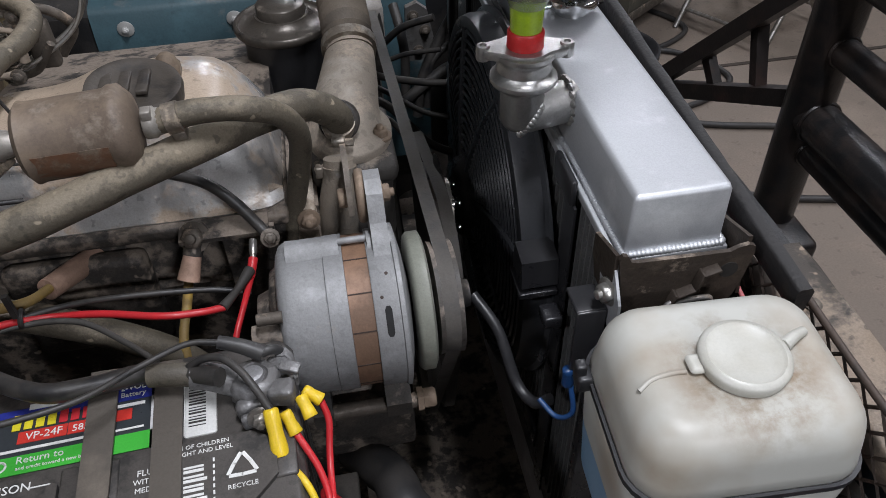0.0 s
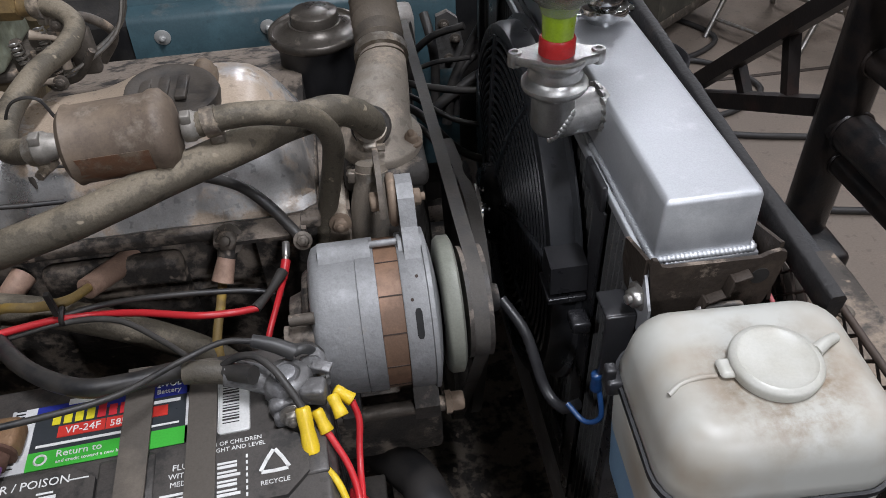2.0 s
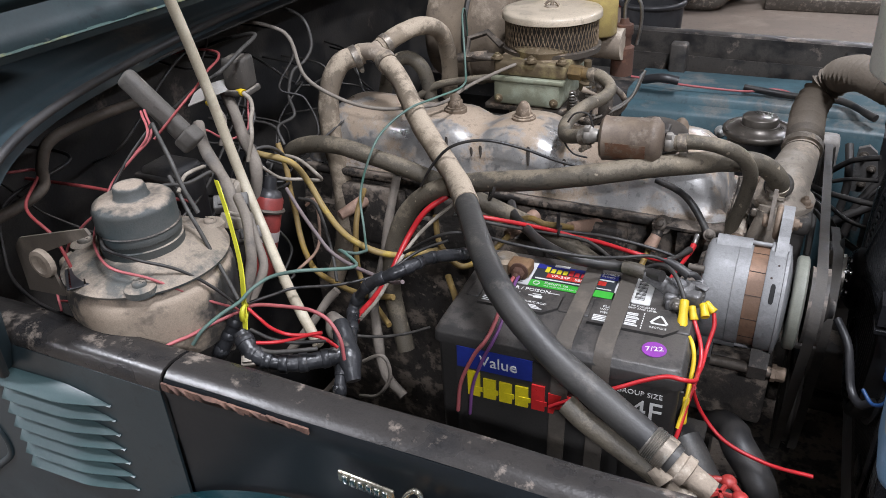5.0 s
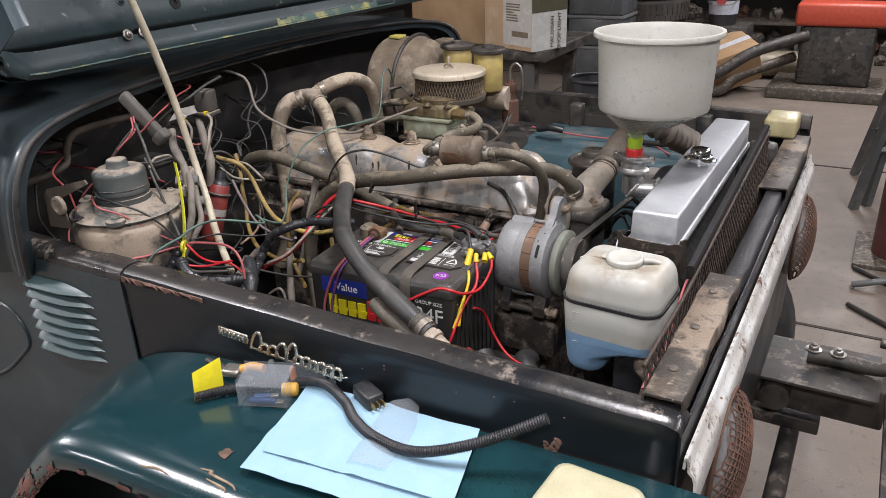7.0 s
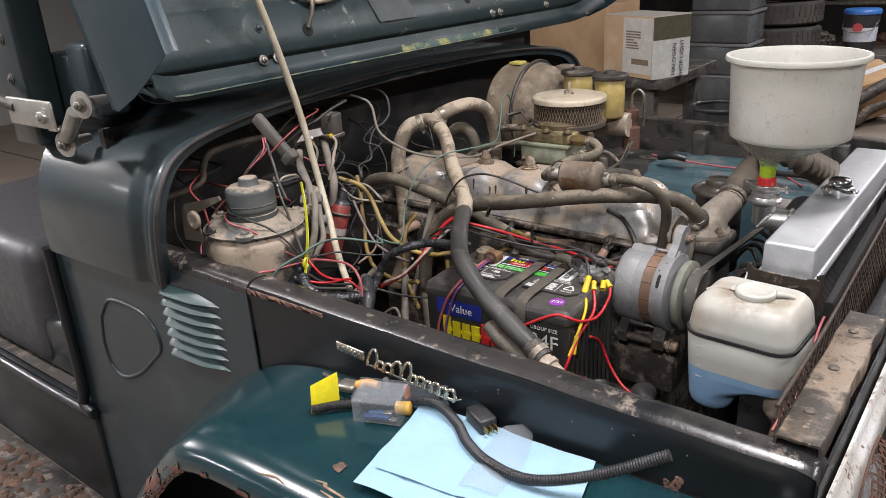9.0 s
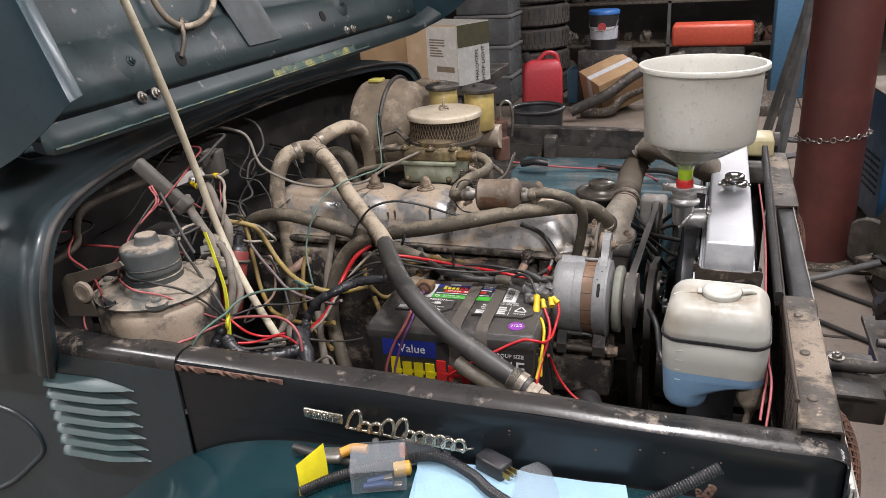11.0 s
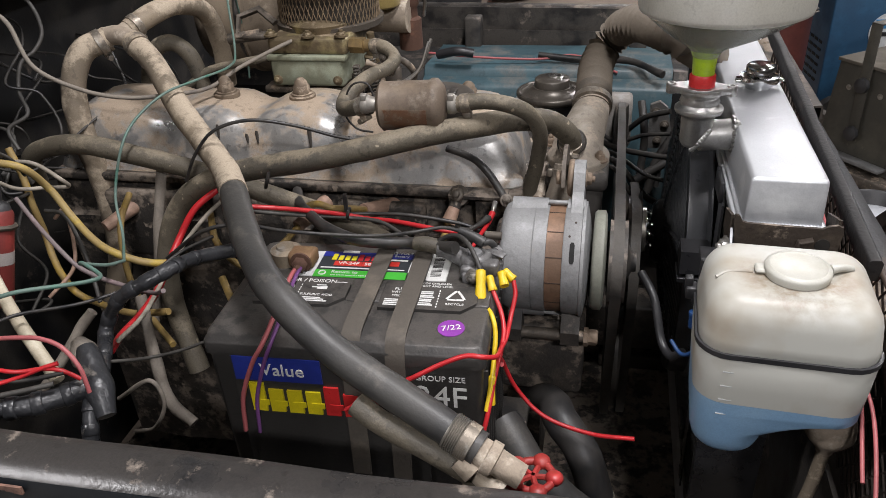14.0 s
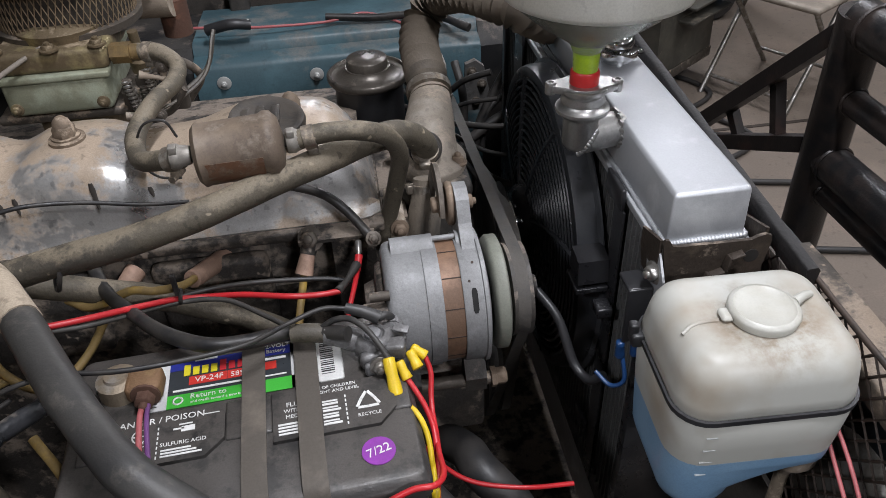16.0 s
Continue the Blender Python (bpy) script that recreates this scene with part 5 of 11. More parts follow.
for a in (79, 249, 350):
    d = spoke(a)
    part("through_bolt", cyl(B(), d * 0.0645 + Vector((0.012, 0, 0)), d * 0.0645 + Vector((0.066, 0, 0)), 0.0028, seg=10), ALTALU, alt)
    for x0, x1 in ((-0.006, 0.0335), (0.0550, 0.0740)):
        # cast lug that blends into the housing
        e = spoke(a + 90)
        bm = B()
        loft(bm, [[Vector((x, 0, 0)) + d * rr + e * ww for rr, ww in ((0.056, -0.0145), (0.0630, -0.0105), (0.0680, -0.005), (0.0690, 0.0), (0.0680, 0.005), (0.0630, 0.0105), (0.056, 0.0145))] for x in (x0, x1)])
        part("bolt_lug", bm, ALTALU, alt)
joint_dark = plain("core_joint_dark", (0.04, 0.025, 0.018), 0.8)
for k in range(7):
    a = 96 + 27 * k
    m = Matrix.Rotation(radians(a), 4, "X")
    part("core_joint", box(B(), (0.0360, 0.0600, -0.0005), (0.0532, 0.0608, 0.0005), m=m), joint_dark, alt)
# The slot's inner shade is a black strip laid on the housing.
bm = B()
rows = []
for k in range(9):
    d = spoke(134 + 21 * k / 8)
    w = 0.0026 * (1 if 0 < k < 8 else 0.55)
    rows.append([d * 0.0634 + Vector((0.0635 - w, 0, 0)), d * 0.0634 + Vector((0.0635 + w, 0, 0))])
sheet(bm, rows, 0.0006)
part("vent_slot", bm, plain("slot_shade", (0.012, 0.012, 0.012), 0.9), alt)
# Small dark discs paint the shade of casting pits.
for a, x in ((112, 0.0655), (128, 0.0600)):
    d = spoke(a)
    part("cast_pit", lathe(B(), d * 0.0625 + Vector((x, 0, 0)), d, [(0, 0.0013), (0.0009, 0.0013)], 10), joint_dark, alt)
# tall ear with its eye for the adjuster bolt
bm = B()
loft(bm, [[Vector((x, y, z)) for y, z in ((-0.014, 0.058), (0.010, 0.078), (0.022, 0.096), (0.034, 0.1015), (0.048, 0.100), (0.058, 0.090), (0.0615, 0.074), (0.058, 0.052), (0.046, 0.040), (0.010, 0.052))] for x in (0.0590, 0.0600, 0.0705, 0.0715)])
part("adjuster_ear", bm, ALTALU, alt, smooth=False)
bm = B()
ring(bm, (0.0560, 0.044, 0.079), (1, 0, 0), 0.0175, 0.0042, 32, 8)
part("ear_boss", bm, NUTTAN, alt, "dusty brown rim of the adjuster eye")
bm = B()
rows = []
for k in range(15):
    t = k / 14
    y, z = 0.030 + 0.135 * t, 0.086 + 0.018 * math.sin(math.pi * min(1, t * 1.6)) - 0.085 * t * t
    rows.append([Vector((0.0495, y - 0.004, z - 0.0115)), Vector((0.0495, y + 0.002, z + 0.0115))])
sheet(bm, rows, 0.0045)
part("adjuster_arm", bm, DIRTYSTEEL, alt, "brown curved adjuster arm")
bm = B()
lathe(bm, (0.0470, 0.044, 0.079), (-1, 0, 0), [(0, 0.0125), (0.0016, 0.0125), (0.002, 0.010)], 20)
lathe(bm, (0.0455, 0.044, 0.079), (-1, -0.05, 0), [(0, 0.0078), (0.0062, 0.0078), (0.0072, 0.0066)], 6)
part("adjuster_bolt", bm, NUTTAN, alt, "tan dusted hex bolt")
part("adjuster_nut", bolt(B(), (0.0715, 0.044, 0.079), (1, 0, 0), 0.0070, 0.007), NUTTAN, alt)
part("pulley_fan", lathe(B(), (0.0835, 0, 0), (1, 0, 0), [(0, 0.036), (0.001, 0.0535), (0.004, 0.0562), (0.0125, 0.0562), (0.0145, 0.052), (0.016, 0.030)], 44), worn("pale_green_metal", (0.23, 0.24, 0.20), (0.17, 0.175, 0.145), 0.4, 20, 0.5), alt, "pale green cooling disc")
part("pulley", lathe(B(), (0.101, 0, 0), (1, 0, 0), [(0, 0.030), (0.001, 0.0460), (0.0045, 0.0455), (0.008, 0.036), (0.013, 0.036), (0.0165, 0.0455), (0.020, 0.0460), (0.021, 0.022), (0.026, 0.012), (0.031, 0.011)], 40), BLACKMET, alt)
bm = B()
cyl(bm, (-0.012, -0.038, -0.080), (0.086, -0.038, -0.080), 0.0068, seg=14)
part("pivot_rod", bm, DIRTYSTEEL, alt)
for xs_ in ((0.054, 0.075), (-0.006, 0.010)):
    bm = B()
    loft(bm, [[Vector((x, y, z)) for y, z in ((-0.044, -0.090), (-0.028, -0.090), (-0.014, -0.057), (-0.030, -0.049), (-0.046, -0.072))] for x in xs_])
    part("pivot_ear", bm, BLACKMET, alt, smooth=False)
bm = B()
lathe(bm, (0.084, -0.038, -0.080), (1, 0, 0), [(-0.004, 0.011), (0.001, 0.011), (0.0015, 0.0092), (0.010, 0.0092), (0.012, 0.0075)], 6)
part("pivot_nut", bm, NUTTAN, alt)
part("mount_base", box(B(), (-0.03, -0.01, -0.19), (0.080, 0.05, -0.092), 0.006), GRIME, alt)
bm = B()
lathe(bm, (-0.036, 0, 0), (1, 0, 0), [(0, 0.010), (0.002, 0.022), (0.012, 0.026), (0.014, 0.040), (0.020, 0.044)], 28)
cyl(bm, (-0.036, -0.038, 0.024), (-0.014, -0.038, 0.024), 0.0105, seg=12)
cyl(bm, (-0.040, -0.043, -0.008), (-0.014, -0.043, -0.008), 0.0115, seg=12)
part("rear_cover", bm, GRIME, alt, "brown grimy rear cover")
bm = B()
cyl(bm, (-0.030, -0.040, 0.046), (-0.012, -0.040, 0.046), 0.0045, seg=8)
part("output_stud", bm, DIRTYSTEEL, alt)

# belts and pulleys


def belt_path(circles, seg=20):
    """The outline of a belt round circles of (y, z, r), listed clockwise."""
    pts = []
    n = len(circles)
    tang = []
    for i in range(n):
        (y0, z0, r0), (y1, z1, r1) = circles[i], circles[(i + 1) % n]
        d = math.hypot(y1 - y0, z1 - z0)
        base = math.atan2(z1 - z0, y1 - y0)
        off = math.acos((r0 - r1) / d)
        tang.append(base + off)
    for i in range(n):
        y, z, r = circles[i]
        a0, a1 = tang[i - 1], tang[i]
        while a1 > a0:
            a1 -= 2 * math.pi
        m = max(3, int((a0 - a1) / 0.2))
        for k in range(m + 1):
            a = a0 + (a1 - a0) * k / m
            pts.append((y + r * math.cos(a), z + r * math.sin(a)))
    return pts


def belt(name, x, circles, label, width=0.012, thick=0.007):
    pts = belt_path(circles)
    cy, cz = sum(p[0] for p in pts) / len(pts), sum(p[1] for p in pts) / len(pts)
    bm = B()
    rows = []
    for i, (y, z) in enumerate(pts):
        y0, z0 = pts[i - 1]
        y1, z1 = pts[(i + 1) % len(pts)]
        t = Vector((0, y1 - y0, z1 - z0)).normalized()
        nr = Vector((0, -t.z, t.y))
        if nr.dot(Vector((0, y - cy, z - cz))) < 0:
            nr = -nr
        c = Vector((x, y, z))
        rows.append([c + Vector((-width / 2, 0, 0)), c + Vector((width / 2, 0, 0)), c + Vector((width / 2 - 0.003, 0, 0)) - nr * thick, c + Vector((-width / 2 + 0.003, 0, 0)) - nr * thick])
    rows.append(rows[0])
    loft(bm, rows, True, False)
    return thing(name, bm, worn("belt_rubber", (0.05, 0.047, 0.044), (0.075, 0.068, 0.06), 0.4, 40, 0.7), label, "belt")


belt("drive_belt", 0.1115, [(0.430, 1.025, 0.0455), (0.945, 0.975, 0.05), (0.62, 0.74, 0.085)], "worn grey rubber drive belt over the alternator pulley")
belt("drive_belt", 0.134, [(0.56, 0.945, 0.078), (0.70, 0.93, 0.06), (0.62, 0.74, 0.08)], "dark rubber drive belt on the water pump pulley")
for y, z, r, x, nm in ((0.61, 0.945, 0.074, 0.131, "water_pump_pulley"), (0.62, 0.74, 0.08, 0.12, "crank_pulley"), (0.945, 0.975, 0.047, 0.1115, "idler_pulley")):
    thing(nm, lathe(B(), (x - 0.012, y, z), (1, 0, 0), [(0, r * 0.3), (0.001, r), (0.006, r - 0.008), (0.018, r - 0.008), (0.023, r), (0.024, r * 0.8), (0.016, r * 0.6), (0.016, r * 0.35), (0.024, r * 0.3), (0.026, 0.006)], 40), BLACKMET, "black steel belt pulley at the engine's front", "pulley", "pulleys")
hub = root("water_pump_hub", "bright hub bolts in front of the water pump pulley", "hub", (0.142, 0.60, 0.975))
part("hub_body", lathe(B(), (0, 0, 0), (1, 0, 0), [(0, 0.03), (0.006, 0.03), (0.008, 0.015)], 20), STEEL, hub)
for k in range(4):
    a = radians(45 + 90 * k)
    bm = B()
    bolt(bm, (0.006, 0.022 * math.cos(a), 0.022 * math.sin(a)), (1, 0, 0), 0.006, 0.006)
    part("hub_bolt", bm, CHROME, hub)

# oil bath canister beside the engine
can = root("oil_filter_canister", "black oily filter canister with a domed lid", "oil filter", (0.002, 0.834, 0.907))
part("canister_body", lathe(B(), (0, 0, 0), (0, 0, 1), [(0, 0.04), (0.004, 0.046), (0.16, 0.046), (0.168, 0.05)], 36), BLACKP, can)
part("lid", lathe(B(), (0, 0, 0.166), (0, 0, 1), [(0, 0.05), (0.002, 0.054), (0.006, 0.0555), (0.010, 0.0550), (0.0115, 0.0535), (0.0115, 0.051), (0.0085, 0.049), (0.0085, 0.043), (0.0125, 0.036), (0.0165, 0.0305), (0.0185, 0.0300), (0.0185, 0.0275), (0.0290, 0.0272), (0.0305, 0.0260), (0.0308, 0.003)], 40), worn("oily_lid", (0.045, 0.041, 0.037), (0.10, 0.088, 0.075), 0.45, 26, 0.34, 0.10, 0.45, dust=(0.20, 0.17, 0.135), dust_amount=0.25, dust_scale=30), can, "grey-brown stepped lid")

# carburettor and air cleaner
carb = root("carburettor", "old brass and grey carburettor coated with fuel stains", "carburettor", (-0.345, 0.79, 1.06))
BRASSY = worn("fuel_stained_metal", (0.36, 0.30, 0.16), (0.17, 0.13, 0.08), 0.45, 30, 0.5, 0.12, 0.5, 0.3, dust=(0.34, 0.26, 0.17), dust_amount=0.3, dust_scale=25)
GREENMET = worn("greenish_cast_metal", (0.40, 0.43, 0.33), (0.27, 0.28, 0.20), 0.4, 25, 0.5, 0.1, 0.3, 0.2)
part("float_bowl", box(B(), (-0.064, -0.070, 0.060), (0.050, 0.05, 0.100), 0.005), GREENMET, carb, "pale green cast float bowl")
part("top_casting", box(B(), (-0.066, -0.066, 0.106), (0.058, 0.055, 0.132), 0.007, 3), BRASSY, carb)
part("bowl_gasket", box(B(), (-0.067, -0.073, 0.099), (0.056, 0.052, 0.107), 0.002), GREENMET, carb)
part("throttle_body", box(B(), (-0.05, -0.04, -0.03), (0.04, 0.05, 0.055), 0.006), BRASSY, carb)
part("horn", lathe(B(), (0, 0, 0.13), (0, 0, 1), [(0, 0.05), (0.012, 0.052), (0.02, 0.04)], 30), BRASSY, carb)
for x, y in ((-0.06, -0.06), (0.05, -0.06), (0.0, -0.065), (0.05, 0.04)):
    bm = B()
    bolt(bm, (x, y, 0.134), (0, 0, 1), 0.007, 0.006)
    part("carb_screw", bm, BRASSY, carb)
for x in (-0.06, 0.045):
    bm = B()
    bolt(bm, (x * 0.9, -0.070, 0.07), (0, -1, 0), 0.005, 0.006)
    part("bowl_screw", bm, BRASSY, carb)
bm = B()
cyl(bm, (0.06, -0.05, 0.118), (0.082, -0.052, 0.118), 0.012, seg=6)
cyl(bm, (0.082, -0.052, 0.118), (0.10, -0.053, 0.118), 0.0095, seg=14)
part("fuel_inlet", bm, worn("brass", (0.30, 0.205, 0.09), (0.2, 0.14, 0.07), 0.4, 40, 0.5, 0.1, 0.5, dust=(0.3, 0.23, 0.15), dust_amount=0.3), carb, "brass fuel inlet fitting")
bm = B()
for k in range(9):
    ring(bm, (0.085, -0.045, 0.03 + 0.0055 * k), (0, 0, 1), 0.008, 0.0016, 14, 5)
part("throttle_spring", bm, DIRTYSTEEL, carb)
bm = B()
box(bm, (0.075, -0.05, 0.075), (0.10, -0.035, 0.085), 0.002)
box(bm, (0.10, -0.03, 0.03), (0.125, -0.015, 0.08), 0.004)
tube(bm, [(0.09, -0.03, 0.08), (0.12, -0.02, 0.09), (0.14, 0.0, 0.06), (0.12, 0.0, 0.03)], 0.005, 8)
tube(bm, [(0.065, -0.02, 0.02), (0.10, -0.03, 0.03), (0.125, -0.035, 0.06)], 0.004, 8)
part("throttle_linkage", bm, DIRTYSTEEL, carb)
part("idle_screw", lathe(B(), (0.068, -0.062, 0.05), (0.1, -0.2, 1), [(0, 0.006), (0.012, 0.006), (0.013, 0.0085), (0.03, 0.0085), (0.031, 0.0055), (0.044, 0.0055), (0.045, 0.003)], 12), DIRTYSTEEL, carb)
part("accelerator_pump", lathe(B(), (0.076, 0.0, 0.075), (0, -0.1, 1), [(0, 0.014), (0.014, 0.014), (0.016, 0.009), (0.03, 0.009), (0.032, 0.006), (0.05, 0.006)], 14), BRASSY, carb)
part("mounting_flange", box(B(), (-0.085, -0.06, 0.045), (0.075, 0.06, 0.056), 0.004, 2), DIRTYSTEEL, carb)
for dy, sz in ((0.0, 0.0022), (0.016, 0.0028)):
    part("link_rod", tube(B(), [(0.07, -0.05 + dy, 0.035), (0.11, -0.035 + dy, 0.045), (0.15, -0.02 + dy, 0.07), (0.165, 0.0 + dy, 0.11)], sz, 6), STEEL, carb)
bm = B()
tube(bm, [(-0.07, -0.045, 0.130), (-0.118, -0.05, 0.128), (-0.128, -0.02, 0.150), (-0.098, -0.008, 0.160), (-0.068, -0.02, 0.142)], 0.0055, 6, straight=True)
part("choke_bracket", bm, DIRTYSTEEL, carb)
part("choke_barrel", cyl(B(), (-0.135, -0.048, 0.124), (-0.085, -0.04, 0.130), 0.0085, seg=12), DIRTYSTEEL, carb)
for k, (p0, p1) in enumerate((((0.078, -0.078, 0.058), (0.074, -0.080, 0.096)), ((0.098, -0.066, 0.066), (0.096, -0.068, 0.104)))):
    line = []
    for q in range(49):
        t = q / 48
        c_ = Vector(p0).lerp(Vector(p1), t)
        line.append(c_ + Vector((0.0052 * math.cos(16 * math.pi * t), 0.0052 * math.sin(16 * math.pi * t), 0)))
    part("return_spring", tube(B(), line, 0.0011, 6, 1), STEEL, carb, "coiled return spring")
for p0, p1, w_ in (((0.088, -0.074, 0.100), (0.122, -0.066, 0.086), 0.006), ((0.108, -0.068, 0.060), (0.114, -0.064, 0.104), 0.005), ((0.062, -0.076, 0.052), (0.100, -0.074, 0.050), 0.005)):
    a_, b_ = Vector(p0), Vector(p1)
    part("lever", tube(B(), [a_, a_.lerp(b_, 0.5), b_], lambda t: 0.0038 + 0.0012 * math.cos(6.28 * t), 8), TAN, carb, "tan dusted lever")
    part("lever_pin", bolt(B(), b_ + Vector((0, -0.003, 0)), (0, -1, 0.1), w_, 0.004), DIRTYSTEEL, carb)
part("vacuum_pipe", tube(B(), [(-0.07, -0.06, 0.10), (-0.11, -0.07, 0.095), (-0.16, -0.08, 0.085), (-0.20, -0.085, 0.06)], 0.0065, 8), HOSE, carb)
part("choke_lever", box(B(), (-0.11, -0.055, 0.125), (-0.07, -0.03, 0.133), 0.003), DIRTYSTEEL, carb)

AC = Vector((-0.345, 0.826, 1.198))
air = root("air_cleaner", "round air cleaner with a dusty silver lid and wire mesh band", "air cleaner", AC)
lid_mat = worn("dusty_chrome_lid", (0.62, 0.55, 0.44), (0.50, 0.43, 0.33), 0.45, 14, 0.38, 0.1, 0.35, 0.08, dust=(0.55, 0.46, 0.34), dust_amount=0.45, dust_scale=8)
part("lid", lathe(B(), (0, 0, 0.054), (0, 0, 1), [(-0.009, 0.0805), (-0.008, 0.0835), (0, 0.0835), (0.003, 0.0815), (0.0045, 0.074), (0.005, 0.03), (0.0052, 0.004)], 56), lid_mat, air, "tan dusted silver lid")
part("base_pan", lathe(B(), (0, 0, -0.012), (0, 0, 1), [(-0.006, 0.055), (0, 0.07), (0.003, 0.0825), (0.012, 0.0835), (0.013, 0.079)], 56), DIRTYSTEEL, air)
part("paper_element", lathe(B(), (0, 0, -0.004), (0, 0, 1), [(0, 0.074), (0.052, 0.074)], 48), worn("dark_filter_paper", (0.055, 0.045, 0.032), (0.03, 0.025, 0.02), 0.4, 60, 0.9), air)
bm = B()
nd, R, z0, z1 = 66, 0.0775, 0.0, 0.048
for k in range(nd):
    for s in (-1, 1):
        for q in range(4):
            a0 = 2 * math.pi * (k + s * q * 0.5) / nd
            a1 = 2 * math.pi * (k + s * (q + 1) * 0.5) / nd
            za, zb = z0 + (z1 - z0) * q / 4, z0 + (z1 - z0) * (q + 1) / 4
            cyl(bm, (R * math.cos(a0), R * math.sin(a0), za), (R * math.cos(a1), R * math.sin(a1), zb), 0.0007, seg=4)
part("wire_mesh", bm, worn("mesh_wire", (0.30, 0.225, 0.145), (0.19, 0.14, 0.09), 0.45, 60, 0.6, 0.1, 0.3), air, "tan diamond wire mesh")
bm = B()
cyl(bm, (0, 0, 0.058), (0, 0, 0.086), 0.003, seg=8)
tube(bm, [(-0.012, 0, 0.062), (-0.006, 0, 0.068), (0.006, 0, 0.068), (0.012, 0, 0.062)], 0.0025, 6)
lathe(bm, (0, 0, 0.058), (0, 0, 1), [(0, 0.011), (0.002, 0.011), (0.004, 0.007)], 14)
part("wing_nut", bm, TAN, air)

# brake booster and fluid cups
BOOSTM = worn("dusty_booster_steel", (0.24, 0.188, 0.132), (0.16, 0.125, 0.09), 0.42, 9, 0.7, 0.1, 0.1, 0.15, dust=(0.28, 0.22, 0.155), dust_amount=0.35)
BO = Vector((-0.51, 0.968, 1.190))
boost = root("brake_booster", "dust-caked round brake booster on the firewall", "brake booster", BO)
part("shell", lathe(B(), (-0.10, 0, 0), (1, 0, -0.05), [(0, 0.084), (0.006, 0.104), (0.02, 0.1115), (0.085, 0.1125), (0.087, 0.116), (0.095, 0.116), (0.097, 0.1115), (0.13, 0.109), (0.155, 0.097), (0.165, 0.074), (0.168, 0.04)], 52), BOOSTM, boost)
bm = B()
ring(bm, (-0.01, 0, 0), (1, 0, -0.05), 0.1145, 0.005, 56)
part("clamp_band", bm, BLACKMET, boost)
bm = B()
box(bm, (0.035, 0.02, 0.085), (0.07, 0.06, 0.102), 0.003)
part("stud_plate", bm, BOOSTM, boost)
part("label", box(B(), (-0.065, -0.032, 0.1085), (-0.035, 0.0, 0.1145), 0.0003), plain("faded_yellow_label", (0.55, 0.48, 0.12), 0.6), boost, "small faded yellow label")
mc = root("master_cylinder", "brake master cylinder with two amber cups and black caps", "master cylinder", (-0.346, 0.948, 1.173))
cup = worn("amber_cup", (0.47, 0.37, 0.13), (0.38, 0.29, 0.11), 0.4, 30, 0.35, 0.08, 0, 0.02)
part("cylinder_body", cyl(B(), (-0.14, 0.01, 0.0), (0.10, -0.01, 0.0), 0.028, seg=20), TAN, mc)
for x, y in ((-0.045, 0.005), (0.055, -0.03)):
    c = part("fluid_cup", lathe(B(), (x, y, 0.02), (0, 0, 1), [(0, 0.03), (0.004, 0.034), (0.085, 0.034), (0.088, 0.032)], 32), cup, mc, "amber fluid cup")
    part("cup_cap", lathe(B(), (x, y, 0.107), (0, 0, 1), [(0, 0.036), (0.002, 0.041), (0.008, 0.0415), (0.011, 0.038), (0.012, 0.014), (0.018, 0.0125), (0.0185, 0.003)], 32), BLACKMET, c, "black cup cap")
fit = root("brake_line_fitting", "rusty brown brake line fitting with a steel pipe loop", "pipe fitting", (-0.252, 0.955, 1.114))
part("body", lathe(B(), (0, 0, 0), (0, 0, 1), [(0, 0.02), (0.05, 0.02), (0.054, 0.014), (0.07, 0.014), (0.074, 0.017), (0.09, 0.016), (0.092, 0.009), (0.1, 0.007)], 20), RUST, fit)
part("side_stub", cyl(B(), (-0.06, 0, 0.05), (0.0, 0, 0.05), 0.018, seg=16), RUST, fit)
part("pipe", tube(B(), [(0, 0, 0.098), (0, 0.002, 0.125), (0.012, 0.004, 0.137), (0.025, 0.006, 0.125), (0.027, 0.01, 0.09), (0.02, 0.02, 0.05)], 0.0032, 8), STEEL, fit)

# fuel filter
CLIPM = worn("dull_zinc_clip", (0.40, 0.385, 0.35), (0.29, 0.27, 0.24), 0.45, 40, 0.5, 0.1, 0.4)
ff = root("fuel_filter", "dusty canister filter with an amber window, hung on hoses", "fuel filter", (-0.126, 0.482, 1.181), (0, 0, 4))
part("canister", lathe(B(), (-0.04, 0, 0), (1, 0, 0.03), [(0, 0.012), (0.002, 0.024), (0.006, 0.0285), (0.01, 0.0275), (0.06, 0.0275), (0.064, 0.0295), (0.07, 0.029), (0.076, 0.022), (0.078, 0.01)], 36), worn("dusty_filter", (0.21, 0.16, 0.115), (0.14, 0.105, 0.078), 0.4, 22, 0.6, 0.1, 0, 0.1, dust=(0.27, 0.22, 0.17), dust_amount=0.3, settle=0.25), ff)
bm = B()
rows = []
for k in range(13):
    # the fuel shows through the lower part of the can
    r = radians(172 + 150 * k / 12)
    d = Vector((0, math.cos(r), math.sin(r)))
    rows.append([d * 0.0278 + Vector((x, 0, 0.001)) for x in (-0.0295 + 0.002 * math.sin(k * 1.3), 0.0, 0.0195)])
sheet(bm, rows, 0.0004)
part("amber_window", bm, worn("red_amber_stain", (0.20, 0.070, 0.032), (0.13, 0.065, 0.038), 0.45, 24, 0.35, dust=(0.17, 0.125, 0.088), dust_amount=0.42, dust_scale=26), ff, "reddish amber window")
